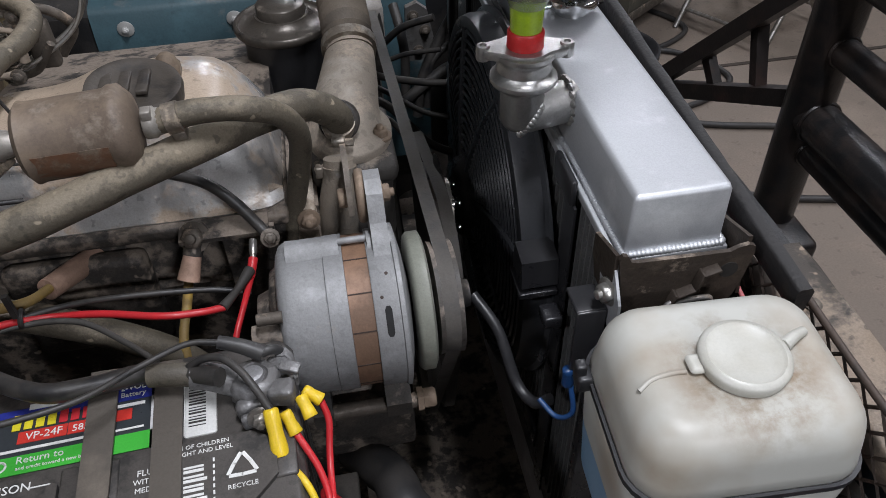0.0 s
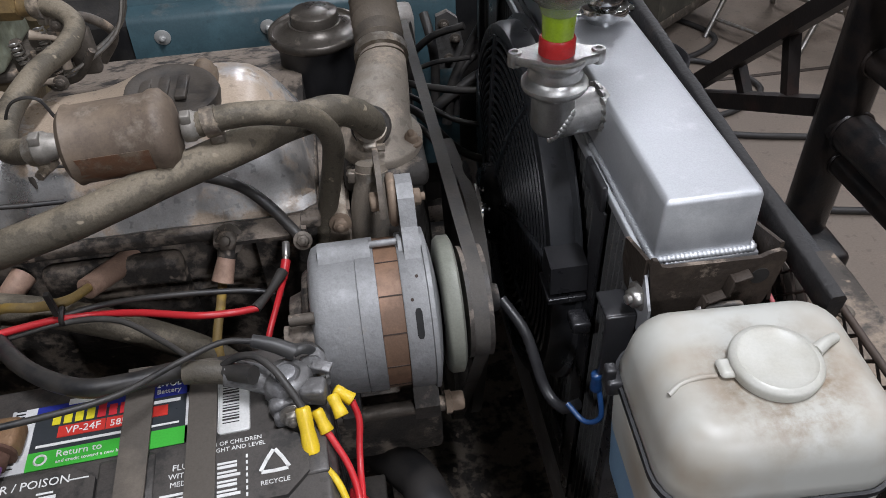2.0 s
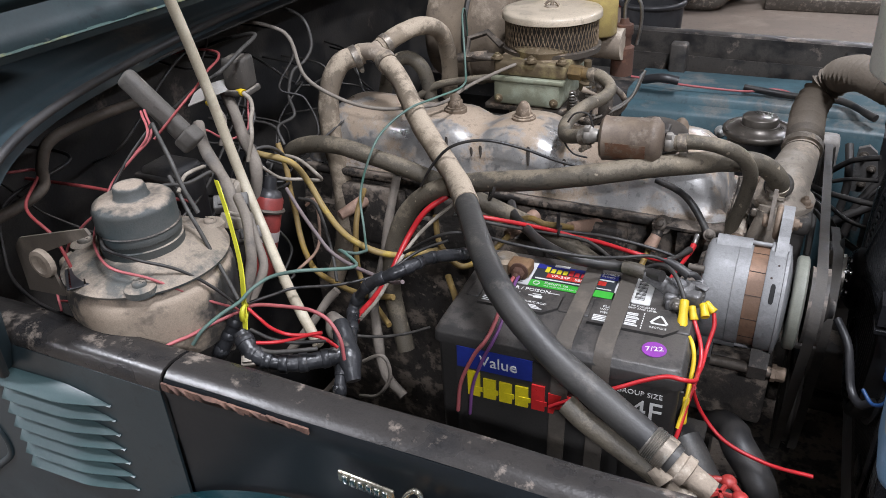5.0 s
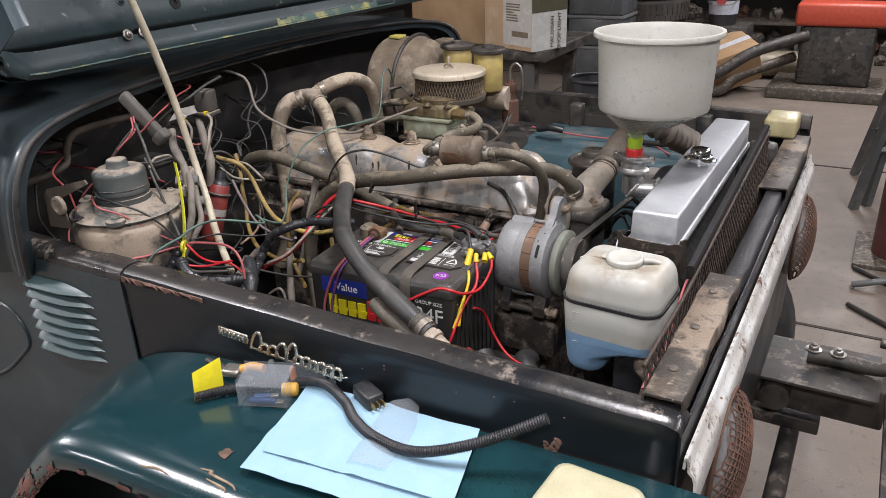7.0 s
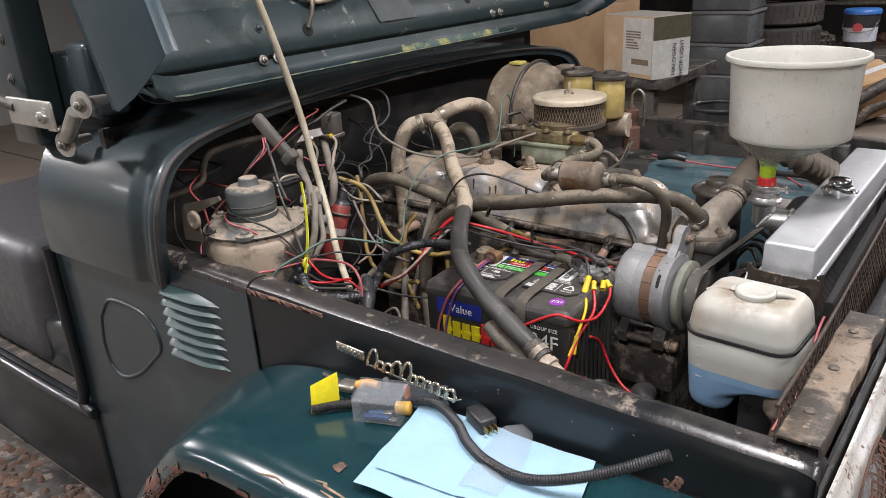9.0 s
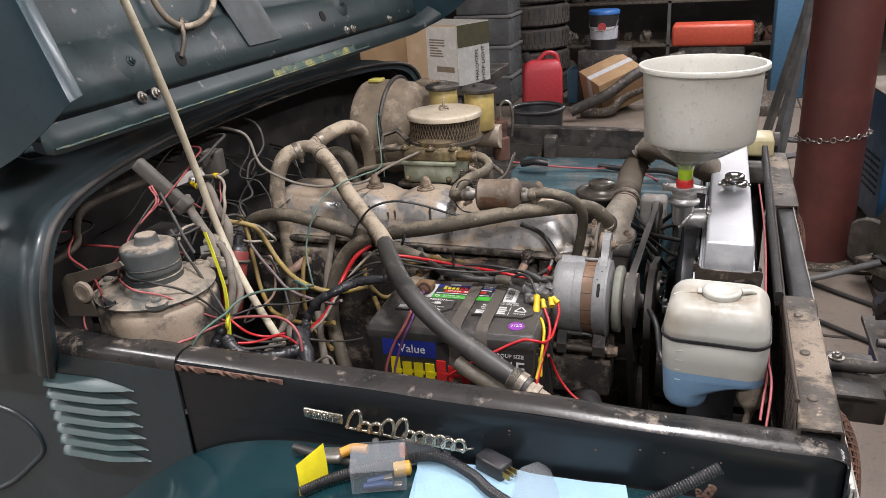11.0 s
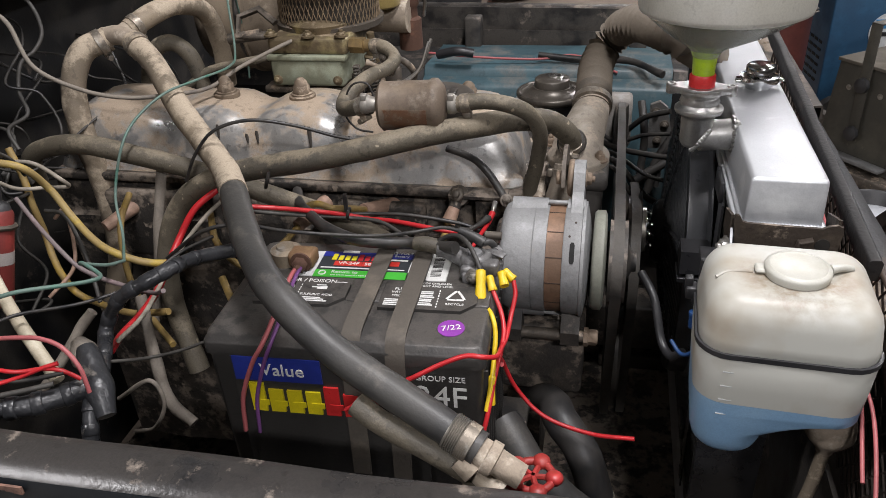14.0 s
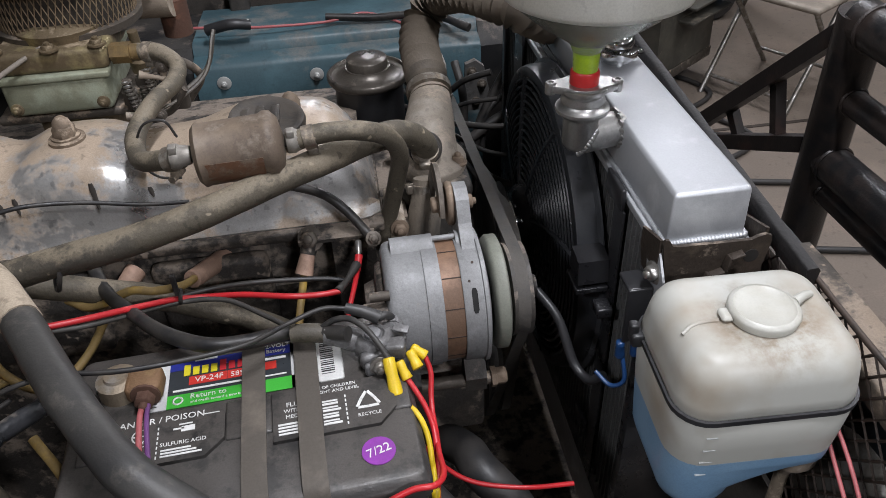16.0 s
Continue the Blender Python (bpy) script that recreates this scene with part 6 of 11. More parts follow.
for x0, x1 in ((-0.06, -0.042), (0.04, 0.058)):
    bm = B()
    lathe(bm, (x0, 0, 0.002), (1, 0, 0), [(0, 0.0100), (0.001, 0.0112), (0.008, 0.0112), (0.009, 0.0100), (x1 - x0, 0.008)], 18)
    box(bm, (x0 + 0.001, -0.009, 0.008), (x0 + 0.008, 0.000, 0.0155), 0.001)
    part("hose_clamp", bm, CLIPM, ff, "pale square hose clip")

# ---- battery ----
bat = root("car_battery", "black car battery with a coloured label and white warning panels", "battery", (-0.257, 0.194, 0.838), (0, 0, 3))
BW, BD, BH = 0.258, 0.172, 0.222
bm = B()
loft(bm, [[Vector((BW / 2 - 0.005 + x, BD / 2 + y, z)) for x, y in rounded(BW - 0.002 + g, BD + 0.002 + g, 0.006, 2)] for z, g in ((0, -0.004), (0.01, 0.0), (0.205, 0.004))])
part("case", bm, BATT, bat)
bm = B()
loft(bm, [[Vector((BW / 2 - 0.005 + x, BD / 2 + y, z)) for x, y in rounded(BW + 0.010 + g, BD + 0.010 + g, 0.008, 3)] for z, g in ((0.201, -0.004), (0.201, 0.0), (0.2125, 0.0), (0.2145, -0.002), (0.216, -0.005), (0.2205, -0.008), (0.222, -0.014))])
lid = part("lid", bm, BATT, bat, "dusty black lid")
bm = B()
for k in range(9):
    box(bm, (BW - 0.005, 0.014 + 0.017 * k, 0.02), (BW - 0.0005, 0.017 + 0.017 * k, 0.185))
part("end_rib", bm, BATT, bat, "moulded end ribs")
ZT = 0.222


def panel(bm, x0, x1, y0, y1, z0, z1, cutoff=0.014):
    c = cutoff
    outline = [(x0, y0), (x1 - c, y0), (x1, y0 + c), (x1, y1 - c * 0.7), (x1 - c, y1), (x0, y1)] if x0 < x1 else []
    loft(bm, [[Vector((x, y, z)) for x, y in outline] for z in (z0, z1)])
    return bm


INK = plain("white_print", (0.72, 0.72, 0.70), 0.6)
for x0, x1, texts in ((0.022, 0.112, 0), (0.148, 0.242, 1)):
    p = part("vent_cap", panel(B(), x0, x1, 0.050, 0.098, ZT, ZT + 0.0035), BATT, bat, "black vent cap panel with white warnings")
    p.data.transform(Matrix.Identity(4))
    R, U = (1, 0, 0), (0, 1, 0)
    z = ZT + 0.0037
    bm = B()
    if texts == 0:
        lettering("DANGER / POISON", 0.0082, INK, p, (x0 + 0.040, 0.0905, z), R, U, depth=0.0002)
        lettering("SULFURIC ACID", 0.0048, INK, p, (x0 + 0.06, 0.066, z), R, U, depth=0.0002)
        lettering("NO", 0.0055, INK, p, (x0 + 0.028, 0.069, z), R, U, depth=0.0002)
        for k in range(3):
            box(bm, (x0 + 0.044, 0.0545 + 0.0027 * k, z - 0.0002), (x0 + 0.074 - 0.004 * k, 0.056 + 0.0027 * k, z + 0.0002))
            box(bm, (x0 + 0.022, 0.0545 + 0.0027 * k, z - 0.0002), (x0 + 0.036, 0.0558 + 0.0027 * k, z + 0.0002))
            box(bm, (x0 + 0.004, 0.0545 + 0.0035 * k, z - 0.0002), (x0 + 0.018, 0.0560 + 0.0035 * k, z + 0.0002))
        for k in range(7):
            box(bm, (x0 + 0.0405, 0.054 + 0.0045 * k, z - 0.0002), (x0 + 0.0414, 0.0565 + 0.0045 * k, z + 0.0002))
        ring(bm, (x0 + 0.028, 0.078, z), (0, 0, 1), 0.006, 0.0006, 24, 4)
        box(bm, (x0 + 0.023, 0.0775, z - 0.0002), (x0 + 0.033, 0.0785, z + 0.0002), m=None)
        box(bm, (x0 + 0.058, 0.076, z - 0.0002), (x0 + 0.068, 0.081, z + 0.0002), 0.0)
        box(bm, (x0 + 0.052, 0.0785, z - 0.0002), (x0 + 0.060, 0.080, z + 0.0002), 0.0)
        box(bm, (x0 + 0.056, 0.0825, z - 0.0002), (x0 + 0.066, 0.0838, z + 0.0002), 0.0)
        box(bm, (x0 + 0.074, 0.089, z - 0.0002), (x0 + 0.086, 0.0898, z + 0.0002), 0.0)
    else:
        lettering("RECYCLE", 0.0044, INK, p, (x0 + 0.073, 0.0605, z), R, U, depth=0.0002)
        lettering("FLUSH", 0.006, INK, p, (x0 + 0.019, 0.083, z), R, U, depth=0.0002)
        lettering("WITH WA", 0.005, INK, p, (x0 + 0.020, 0.077, z), R, U, depth=0.0002)
        lettering("MEDICAL", 0.005, INK, p, (x0 + 0.020, 0.0712, z), R, U, depth=0.0002)
        lettering("REACH OF CHILDREN", 0.0042, INK, p, (x0 + 0.045, 0.0945, z), R, U, depth=0.0002)
        lettering("CAPS TIGHT AND LEVEL", 0.0042, INK, p, (x0 + 0.045, 0.0898, z), R, U, depth=0.0002)
        for k in range(4):
            box(bm, (x0 + 0.004, 0.0545 + 0.003 * k, z - 0.0002), (x0 + 0.034, 0.0562 + 0.003 * k, z + 0.0002))
            box(bm, (x0 + 0.038, 0.0565 + 0.0065 * k, z - 0.0002), (x0 + 0.052 - 0.002 * (k % 2), 0.0585 + 0.0065 * k, z + 0.0002))
            box(bm, (x0 + 0.038, 0.0595 + 0.0065 * k, z - 0.0002), (x0 + 0.05, 0.0610 + 0.0065 * k, z + 0.0002))
        for k in range(7):
            box(bm, (x0 + 0.0555, 0.054 + 0.0045 * k, z - 0.0002), (x0 + 0.0566, 0.0565 + 0.0045 * k, z + 0.0002))
        for k in range(3):
            a = radians(90 + 120 * k)
            d, e = Vector((math.cos(a), math.sin(a), 0)), Vector((-math.sin(a), math.cos(a), 0))
            c = Vector((x0 + 0.073, 0.0735, z))
            for q in (-1, 1):
                m = Matrix.Translation(c + d * 0.0062 + e * 0.0028 * q) @ Matrix.Rotation(a + q * 1.0, 4, "Z")
                box(bm, (-0.0012, -0.0042, -0.0002), (0.0012, 0.0042, 0.0002), m=m)
    part("print", bm, INK, p, smooth=False)
# label at the back of the lid
LY0, LY1 = 0.103, 0.153
lab = part("top_label", box(B(), (0.05, LY0, ZT - 0.001), (0.168, LY1, ZT + 0.0006)), plain("label_dark_grey", (0.035, 0.04, 0.045), 0.35), bat, "glossy printed label in blue, red and green")
for nm, x0, x1, y0, y1, col in (("blue_band", 0.066, 0.168, 0.1435, LY1, (0.025, 0.035, 0.26)), ("green_band", 0.066, 0.168, LY0, 0.1165, (0.06, 0.46, 0.05)),
                                ("white_edge", 0.05, 0.066, LY0, LY1, (0.62, 0.62, 0.62)), ("red_field", 0.082, 0.112, 0.1255, 0.1345, (0.55, 0.04, 0.03)),
                                ("red_field", 0.1125, 0.128, 0.1255, 0.1345, (0.55, 0.04, 0.03)), ("red_field", 0.142, 0.152, 0.128, 0.1365, (0.55, 0.04, 0.03)),
                                ("white_edge", 0.164, 0.170, LY0, LY1, (0.62, 0.62, 0.62))):
    part(nm, box(B(), (x0, y0, ZT - 0.0006), (x1, y1, ZT + 0.0011)), plain(nm + "_ink", col, 0.35), lab)
ZL = ZT + 0.0013
for k in range(9):
    bm = B()
    w = 0.0085
    col = (0.72, 0.62, 0.03) if k < 4 else (0.55, 0.03, 0.04)
    m = Matrix.Translation((0.080 + 0.0072 * k, 0.1405, ZL)) @ Matrix.Shear("XY", 4, (0.25, 0))
    box(bm, (-0.0026, -0.0045, -0.0002), (0.0026, 0.0045 + (0.003 if k in (0, 4) else 0), 0.0002), m=m)
    part("brand_bar", bm, plain("brand_bar_ink", col, 0.35), lab, smooth=False)
lettering("VP-24F", 0.0078, INK, lab, (0.098, 0.1298, ZL), (1, 0, 0), (0, 1, 0), depth=0.0002)
lettering("585", 0.0072, INK, lab, (0.1205, 0.1292, ZL), (1, 0, 0), (0, 1, 0), depth=0.0002)
lettering("12-VOLT", 0.006, INK, lab, (0.152, 0.1535, ZL), (1, 0, 0), (0, 1, 0), depth=0.0002)
lettering("Battery", 0.0055, INK, lab, (0.152, 0.1478, ZL), (1, 0, 0), (0, 1, 0), depth=0.0002)
lettering("Return to", 0.0072, INK, lab, (0.098, 0.1125, ZL), (1, 0, 0), (0, 1, 0), depth=0.0002)
lettering("and credit toward a new battery", 0.0036, INK, lab, (0.108, 0.1068, ZL), (1, 0, 0), (0, 1, 0), depth=0.0002)
bm = B()
box(bm, (0.07, 0.1195, ZL - 0.0002), (0.132, 0.1215, ZL + 0.0002))
box(bm, (0.086, 0.151, ZL - 0.0002), (0.104, 0.1555, ZL + 0.0002))
box(bm, (0.138, 0.1195, ZL - 0.0002), (0.16, 0.1210, ZL + 0.0002))
box(bm, (0.140, 0.138, ZL - 0.0002), (0.160, 0.1405, ZL + 0.0002))
ring(bm, (0.0745, 0.110, ZL), (0, 0, 1), 0.0036, 0.0008, 12, 4)
part("print", bm, INK, lab, smooth=False)
bm = B()
for k in range(16):
    box(bm, (0.0525, LY0 + 0.004 + 0.003 * k, ZL - 0.0003), (0.0585, LY0 + 0.004 + 0.003 * k + (0.0008, 0.0016, 0.0012)[k % 3], ZL))
part("barcode", bm, BLACKW, lab, smooth=False)
tag = part("barcode_sticker", box(B(), (0.185, 0.104, ZT - 0.001), (0.206, 0.157, ZT + 0.0007), 0.002), plain("sticker_white", (0.68, 0.68, 0.66), 0.4), bat, "white barcode sticker")
bm = B()
for k in range(17):
    box(bm, (0.188, 0.112 + 0.0024 * k, ZT + 0.0005), (0.199, 0.112 + 0.0024 * k + (0.0006, 0.0014, 0.001)[k % 3], ZT + 0.0010))
part("barcode", bm, BLACKW, tag, smooth=False)
st = part("date_sticker", lathe(B(), (0.223, 0.027, ZT - 0.0005), (0, 0, 1), [(0, 0.0125), (0.0013, 0.0125)], 28), plain("purple_sticker", (0.25, 0.05, 0.34), 0.4), bat, "round purple date sticker")
lettering("7/22", 0.0105, INK, st, (0.223, 0.027, ZT + 0.0011), (0.95, 0.25, 0), (-0.25, 0.95, 0), depth=0.0002)
for x0, x1 in ((0.004, 0.02), (0.112, 0.148), (0.238, 0.254)):
    part("lid_ridge", box(B(), (x0, 0.062, ZT - 0.004), (x1, 0.10, ZT + 0.0018), 0.002), BATT, bat)
part("lid_vent", box(B(), (0.124, 0.065, ZT), (0.14, 0.082, ZT + 0.004), 0.002), BATT, bat)
# front face label
f = part("front_label", box(B(), (0.016, -0.0045, 0.05), (0.201, -0.0030, 0.2)), BATT, bat, "blue and black front label")
part("blue_field", box(B(), (0.018, -0.0056, 0.173), (0.104, -0.0034, 0.2005)), plain("blue_field_ink", (0.02, 0.035, 0.24), 0.35), f)
part("blue_field", box(B(), (0.146, -0.0056, 0.180), (0.171, -0.0034, 0.198)), plain("blue_field_ink2", (0.02, 0.035, 0.24), 0.35), f)
lettering("Value", 0.0195, INK, f, (0.0660, -0.0062, 0.1865), (1, 0, 0), (0, 0, 1), depth=0.0004)
for k in range(7):
    bm = B()
    col = (0.75, 0.62, 0.02) if k < 4 else (0.6, 0.03, 0.03)
    h = 0.170 if k in (0, 4) else 0.163
    box(bm, (0.030 + 0.0185 * k, -0.0068, 0.136), (0.0445 + 0.0185 * k, -0.0040, h), 0.0)
    box(bm, (0.035 + 0.0185 * k, -0.0075, 0.144), (0.0475 + 0.0185 * k, -0.0060, 0.150))
    part("brand_bar", bm, plain("front_brand_ink", col, 0.35), f, smooth=False)
lettering("24F", 0.034, INK, f, (0.216, -0.0045, 0.166), (1, 0, 0), (0, 0, 1), depth=0.0003)
lettering("GROUP SIZE", 0.0085, INK, f, (0.216, -0.0045, 0.188), (1, 0, 0), (0, 0, 1), depth=0.0003)

for dx, nm in ((0, "a"), (0.042, "b")):
    bm = B()
    x = -0.131 + dx
    line = spline([(x - 0.004, 0.385, 1.03), (x - 0.003, 0.372, 1.060), (x, 0.36, 1.0665), (x + 0.004, 0.28, 1.0668), (x + 0.007, 0.218, 1.0665), (x + 0.008, 0.2, 1.055), (x + 0.008, 0.195, 1.02), (x + 0.006, 0.193, 0.9)], 6)
    sheet(bm, [[p + Vector((-0.0092, 0, 0)), p + Vector((0, 0, 0.0004)), p + Vector((0.0092, 0.0, 0))] for p in line], 0.0018)
    thing("battery_strap", bm, STRAP, "dusty brown hold-down strap over the battery lid", "strap", "battery straps")

tray = B()
box(tray, (-0.29, 0.18, 0.825), (0.02, 0.40, 0.838), 0.002)
thing("battery_tray", tray, BLACKMET, "dirty black metal battery tray", "tray")

neg = root("battery_terminal", "corroded brass battery clamp with a rusty bolt", "battery terminal", (-0.235, 0.328, 1.062))
part("clamp", lathe(B(), (0, 0, -0.002), (0, 0, 1), [(0, 0.017), (0.014, 0.0165), (0.016, 0.012), (0.0165, 0.010), (0.019, 0.009)], 20), worn("lead_clamp", (0.36, 0.34, 0.31), (0.27, 0.22, 0.16), 0.45, 40, 0.5, 0.1, 0.5, 0.3), neg)
part("clamp_arm", box(B(), (0.008, -0.018, 0.0), (0.036, 0.006, 0.016), 0.004), worn("corroded_brass", (0.30, 0.20, 0.10), (0.22, 0.13, 0.07), 0.45, 45, 0.6, 0.1, 0.4, 0.4), neg)
bm = B()
bolt(bm, (0.024, -0.018, 0.008), (0, -1, 0), 0.008, 0.010)
part("clamp_bolt", bm, RUST, neg)
pos = root("battery_terminal", "grey lead battery clamp with bolted cable lugs", "battery terminal", (-0.0304, 0.3328, 1.062))
leadm = worn("grey_lead", (0.24, 0.24, 0.245), (0.13, 0.127, 0.125), 0.45, 40, 0.48, 0.1, 0.35, 0.4, dust=(0.42, 0.42, 0.41), dust_amount=0.16, dust_scale=60, flecks=0.4)
part("post", lathe(B(), (0, 0, -0.002), (0, 0, 1), [(0, 0.0085), (0.022, 0.0072), (0.0238, 0.0066), (0.0245, 0.004)], 20), worn("bright_lead", (0.42, 0.42, 0.43), (0.28, 0.28, 0.285), 0.45, 50, 0.4, 0.1, 0.5, 0.3), pos, "bright lead post")
bm = B()
lathe(bm, (0, 0, 0.002), (0, 0, 1), [(0, 0.0150), (0.003, 0.0166), (0.014, 0.0160), (0.0175, 0.0138), (0.0186, 0.0098), (0.0170, 0.0086)], 26)
for v in bm.verts:
    v.co += Vector((1, 1, 0.6)) * (0.0012 * noise.noise(v.co * 130))
part("clamp", bm, leadm, pos)
for y0, y1, turn in ((0.0014, 0.0150, 5), (-0.0152, -0.0012, -6)):
    bm = box(B(), (0.009, y0, 0.003), (0.0262, y1, 0.0178), 0.0030, 3, m=pose(0, 0, 0, 0, 0, turn))
    for v in bm.verts:
        v.co += Vector((0.5, 1, 1)) * (0.0010 * noise.noise(v.co * 150))
    part("clamp_jaw", bm, leadm, pos)
part("clamp_barrel", tube(B(), [(-0.0400, 0.0085, 0.0185), (-0.0300, 0.0075, 0.0165), (-0.0180, 0.0045, 0.0130), (-0.0080, 0.0010, 0.0105)], lambda t: 0.0088 + 0.0012 * t, 16, wobble=0.12), leadm, pos)
part("clamp_ear", box(B(), (-0.0150, -0.0205, 0.0), (0.0040, -0.0105, 0.0145), 0.0040, 3, m=pose(0, 0, 0, 0, 0, 8)), leadm, pos)
part("clamp_ear", box(B(), (-0.0130, -0.0270, -0.0005), (0.0030, -0.0215, 0.0120), 0.0025, 2, m=pose(0, 0, 0, 0, 0, 8)), leadm, pos)
part("clamp_bolt", bolt(B(), (0.0020, -0.0255, 0.0085), (0.15, -1, 0.1), 0.0056, 0.006), STEEL, pos)
part("cable_lug", box(B(), (0.0110, 0.0120, 0.0160), (0.0250, 0.0200, 0.0186), 0.001, m=pose(0, 0, 0, 10, 6, -22)), leadm, pos, "pale square washer")
bm = B()
sheet(bm, [[Vector((x, y - 0.0035, z)), Vector((x + 0.0006, y + 0.0035, z))] for x, y, z in ((0.0150, 0.0170, 0.0190), (0.0205, 0.0160, 0.0195), (0.0245, 0.0130, 0.0165), (0.0268, 0.0080, 0.0105), (0.0272, 0.0030, 0.0030))], 0.0022)
part("cable_lug", bm, leadm, pos, "bent lead cable strap")
bm = B()
tube(bm, [(-0.066, 0.012, 0.020), (-0.052, 0.0105, 0.0205), (-0.036, 0.0085, 0.0180)], lambda t: 0.0074 + 0.0006 * t, 14, wobble=0.1)
part("cable_sleeve", bm, HOSE, pos)
bm = B()
tube(bm, [(-0.0200, 0.0205, 0.0335), (-0.0060, 0.0170, 0.0300), (0.0070, 0.0130, 0.0245)], lambda t: 0.0044 + 0.0014 * t, 16)
part("shrink_sleeve", bm, HOSEBLACK, pos, "glossy black shrink sleeve")
bm = B()
tube(bm, [(0.0060, 0.0130, 0.0250), (0.0120, 0.0150, 0.0250), (0.0170, 0.0180, 0.0180), (0.0190, 0.0160, 0.0080)], 0.0036, 10)
part("cable_end", bm, HOSEBLACK, pos)

# ---- hoses ----


CLAMPM = worn("dusty_clamp_steel", (0.40, 0.38, 0.34), (0.22, 0.19, 0.155), 0.45, 60, 0.45, 0.1, 0.6, 0.2, dust=(0.36, 0.29, 0.21), dust_amount=0.35, dust_scale=45)


def hose(name, pts, r, material, label, category="hose", ends=None, seg=14, wobble=0.06, **kw):
    """A rubber hose as one thing, with worm clamps where it is pushed on."""
    ob = root(name, label, category, pts[0])
    o = Vector(pts[0])
    line = [Vector(p) - o for p in pts]
    part("rubber", tube(B(), line, r, seg, wobble=wobble, **kw), material, ob)
    for e in ends or ():
        i = 0 if e == 0 else len(pts) - 1
        j = 1 if e == 0 else len(pts) - 2
        d = (line[j] - line[i]).normalized()
        rr = r(e) if callable(r) else r
        bm = B()
        lathe(bm, line[i] + d * 0.006, d, [(0, rr), (0.0005, rr + 0.0018), (0.0105, rr + 0.0018), (0.011, rr)], 20)
        a, s, u = frame_of(d)
        m = Matrix((a, s, u)).transposed().to_4x4()
        m.translation = line[i] + d * 0.0115
        box(bm, (-0.005, -0.006, rr), (0.005, 0.006, rr + 0.007), 0.0015, m=m)
        cyl(bm, m @ Vector((0, -0.013, rr + 0.0045)), m @ Vector((0, -0.004, rr + 0.0045)), 0.0036, seg=6)
        part("hose_clamp", bm, CLAMPM, ob)
    return ob


hose("heater_hose", [(0.048, 0.592, 1.088), (0.046, 0.578, 1.112), (0.024, 0.558, 1.138), (-0.010, 0.530, 1.150), (-0.045, 0.500, 1.155), (-0.10, 0.466, 1.155), (-0.16, 0.437, 1.149), (-0.23, 0.424, 1.136), (-0.31, 0.425, 1.12), (-0.365, 0.424, 1.103), (-0.41, 0.422, 1.07), (-0.44, 0.415, 1.01), (-0.45, 0.41, 0.93), (-0.42, 0.385, 0.84)], 0.0135, HOSE, "thick dusty heater hose crossing over the engine", ends=(0,))
hose("breather_hose", [(-0.077, 0.485, 1.183), (-0.05, 0.486, 1.187), (-0.02, 0.490, 1.183), (0.004, 0.501, 1.168), (0.015, 0.515, 1.14), (0.011, 0.53, 1.10), (0.0, 0.54, 1.05), (-0.012, 0.542, 1.0)], 0.0092, HOSE, "grey rubber breather hose from the fuel filter", ends=(0,))
hose("heater_hose", [(-0.578, 0.595, 1.224), (-0.605, 0.57, 1.212), (-0.617, 0.548, 1.17), (-0.613, 0.535, 1.11), (-0.60, 0.53, 1.03), (-0.60, 0.52, 0.93), (-0.62, 0.50, 0.85)], 0.0165, HOSETAN, "tan dusted heater hose dropping behind the engine", ends=(0,))
hose("heater_hose", [(-0.535, 0.585, 1.225), (-0.49, 0.555, 1.200), (-0.43, 0.495, 1.165), (-0.375, 0.445, 1.143), (-0.33, 0.40, 1.130), (-0.292, 0.345, 1.130)], 0.0150, HOSETAN, "tan dusted upper piece of a heater hose", ends=(0,))
hose("heater_hose", [(-0.312, 0.378, 1.128), (-0.28, 0.325, 1.13), (-0.248, 0.274, 1.128), (-0.216, 0.229, 1.122), (-0.188, 0.195, 1.118), (-0.154, 0.173, 1.101), (-0.113, 0.155, 1.080), (-0.052, 0.136, 1.055), (0.010, 0.118, 1.030)], 0.0146, HOSEBLACK, "newer black hose bent over the battery", ends=(1,))
hose("heater_hose", [(-0.552, 0.607, 1.232), (-0.535, 0.64, 1.245), (-0.52, 0.69, 1.248), (-0.51, 0.74, 1.225), (-0.512, 0.77, 1.17), (-0.52, 0.785, 1.10)], 0.0145, HOSETAN, "tan dusted hose loop behind the valve cover", ends=(0,))
hose("heater_hose", [(-0.60, 0.68, 1.10), (-0.585, 0.69, 1.17), (-0.555, 0.70, 1.19), (-0.53, 0.71, 1.165), (-0.52, 0.715, 1.10)], 0.012, HOSE, "dark hose loop behind the valve cover")
tee = root("hose_tee", "dusty cast tee joining three heater hoses", "pipe fitting", (-0.556, 0.590, 1.228))
part("body", tube(B(), [(-0.03, 0.008, -0.003), (0, 0, 0.002), (0.026, -0.008, -0.004)], 0.013, 14), TAN, tee)
part("branch", tube(B(), [(0, 0, 0), (0.002, 0.012, 0.004), (0.004, 0.022, 0.006)], 0.012, 14), TAN, tee)
hose("heater_hose", [(-0.655, 0.475, 1.06), (-0.635, 0.455, 1.105), (-0.60, 0.450, 1.125), (-0.54, 0.445, 1.133), (-0.47, 0.447, 1.12), (-0.40, 0.455, 1.10), (-0.34, 0.462, 1.077), (-0.27, 0.466, 1.052), (-0.20, 0.462, 1.03), (-0.12, 0.45, 0.99), (-0.08, 0.44, 0.95)], 0.0125, HOSE, "dusty heater hose under the crossing hoses")
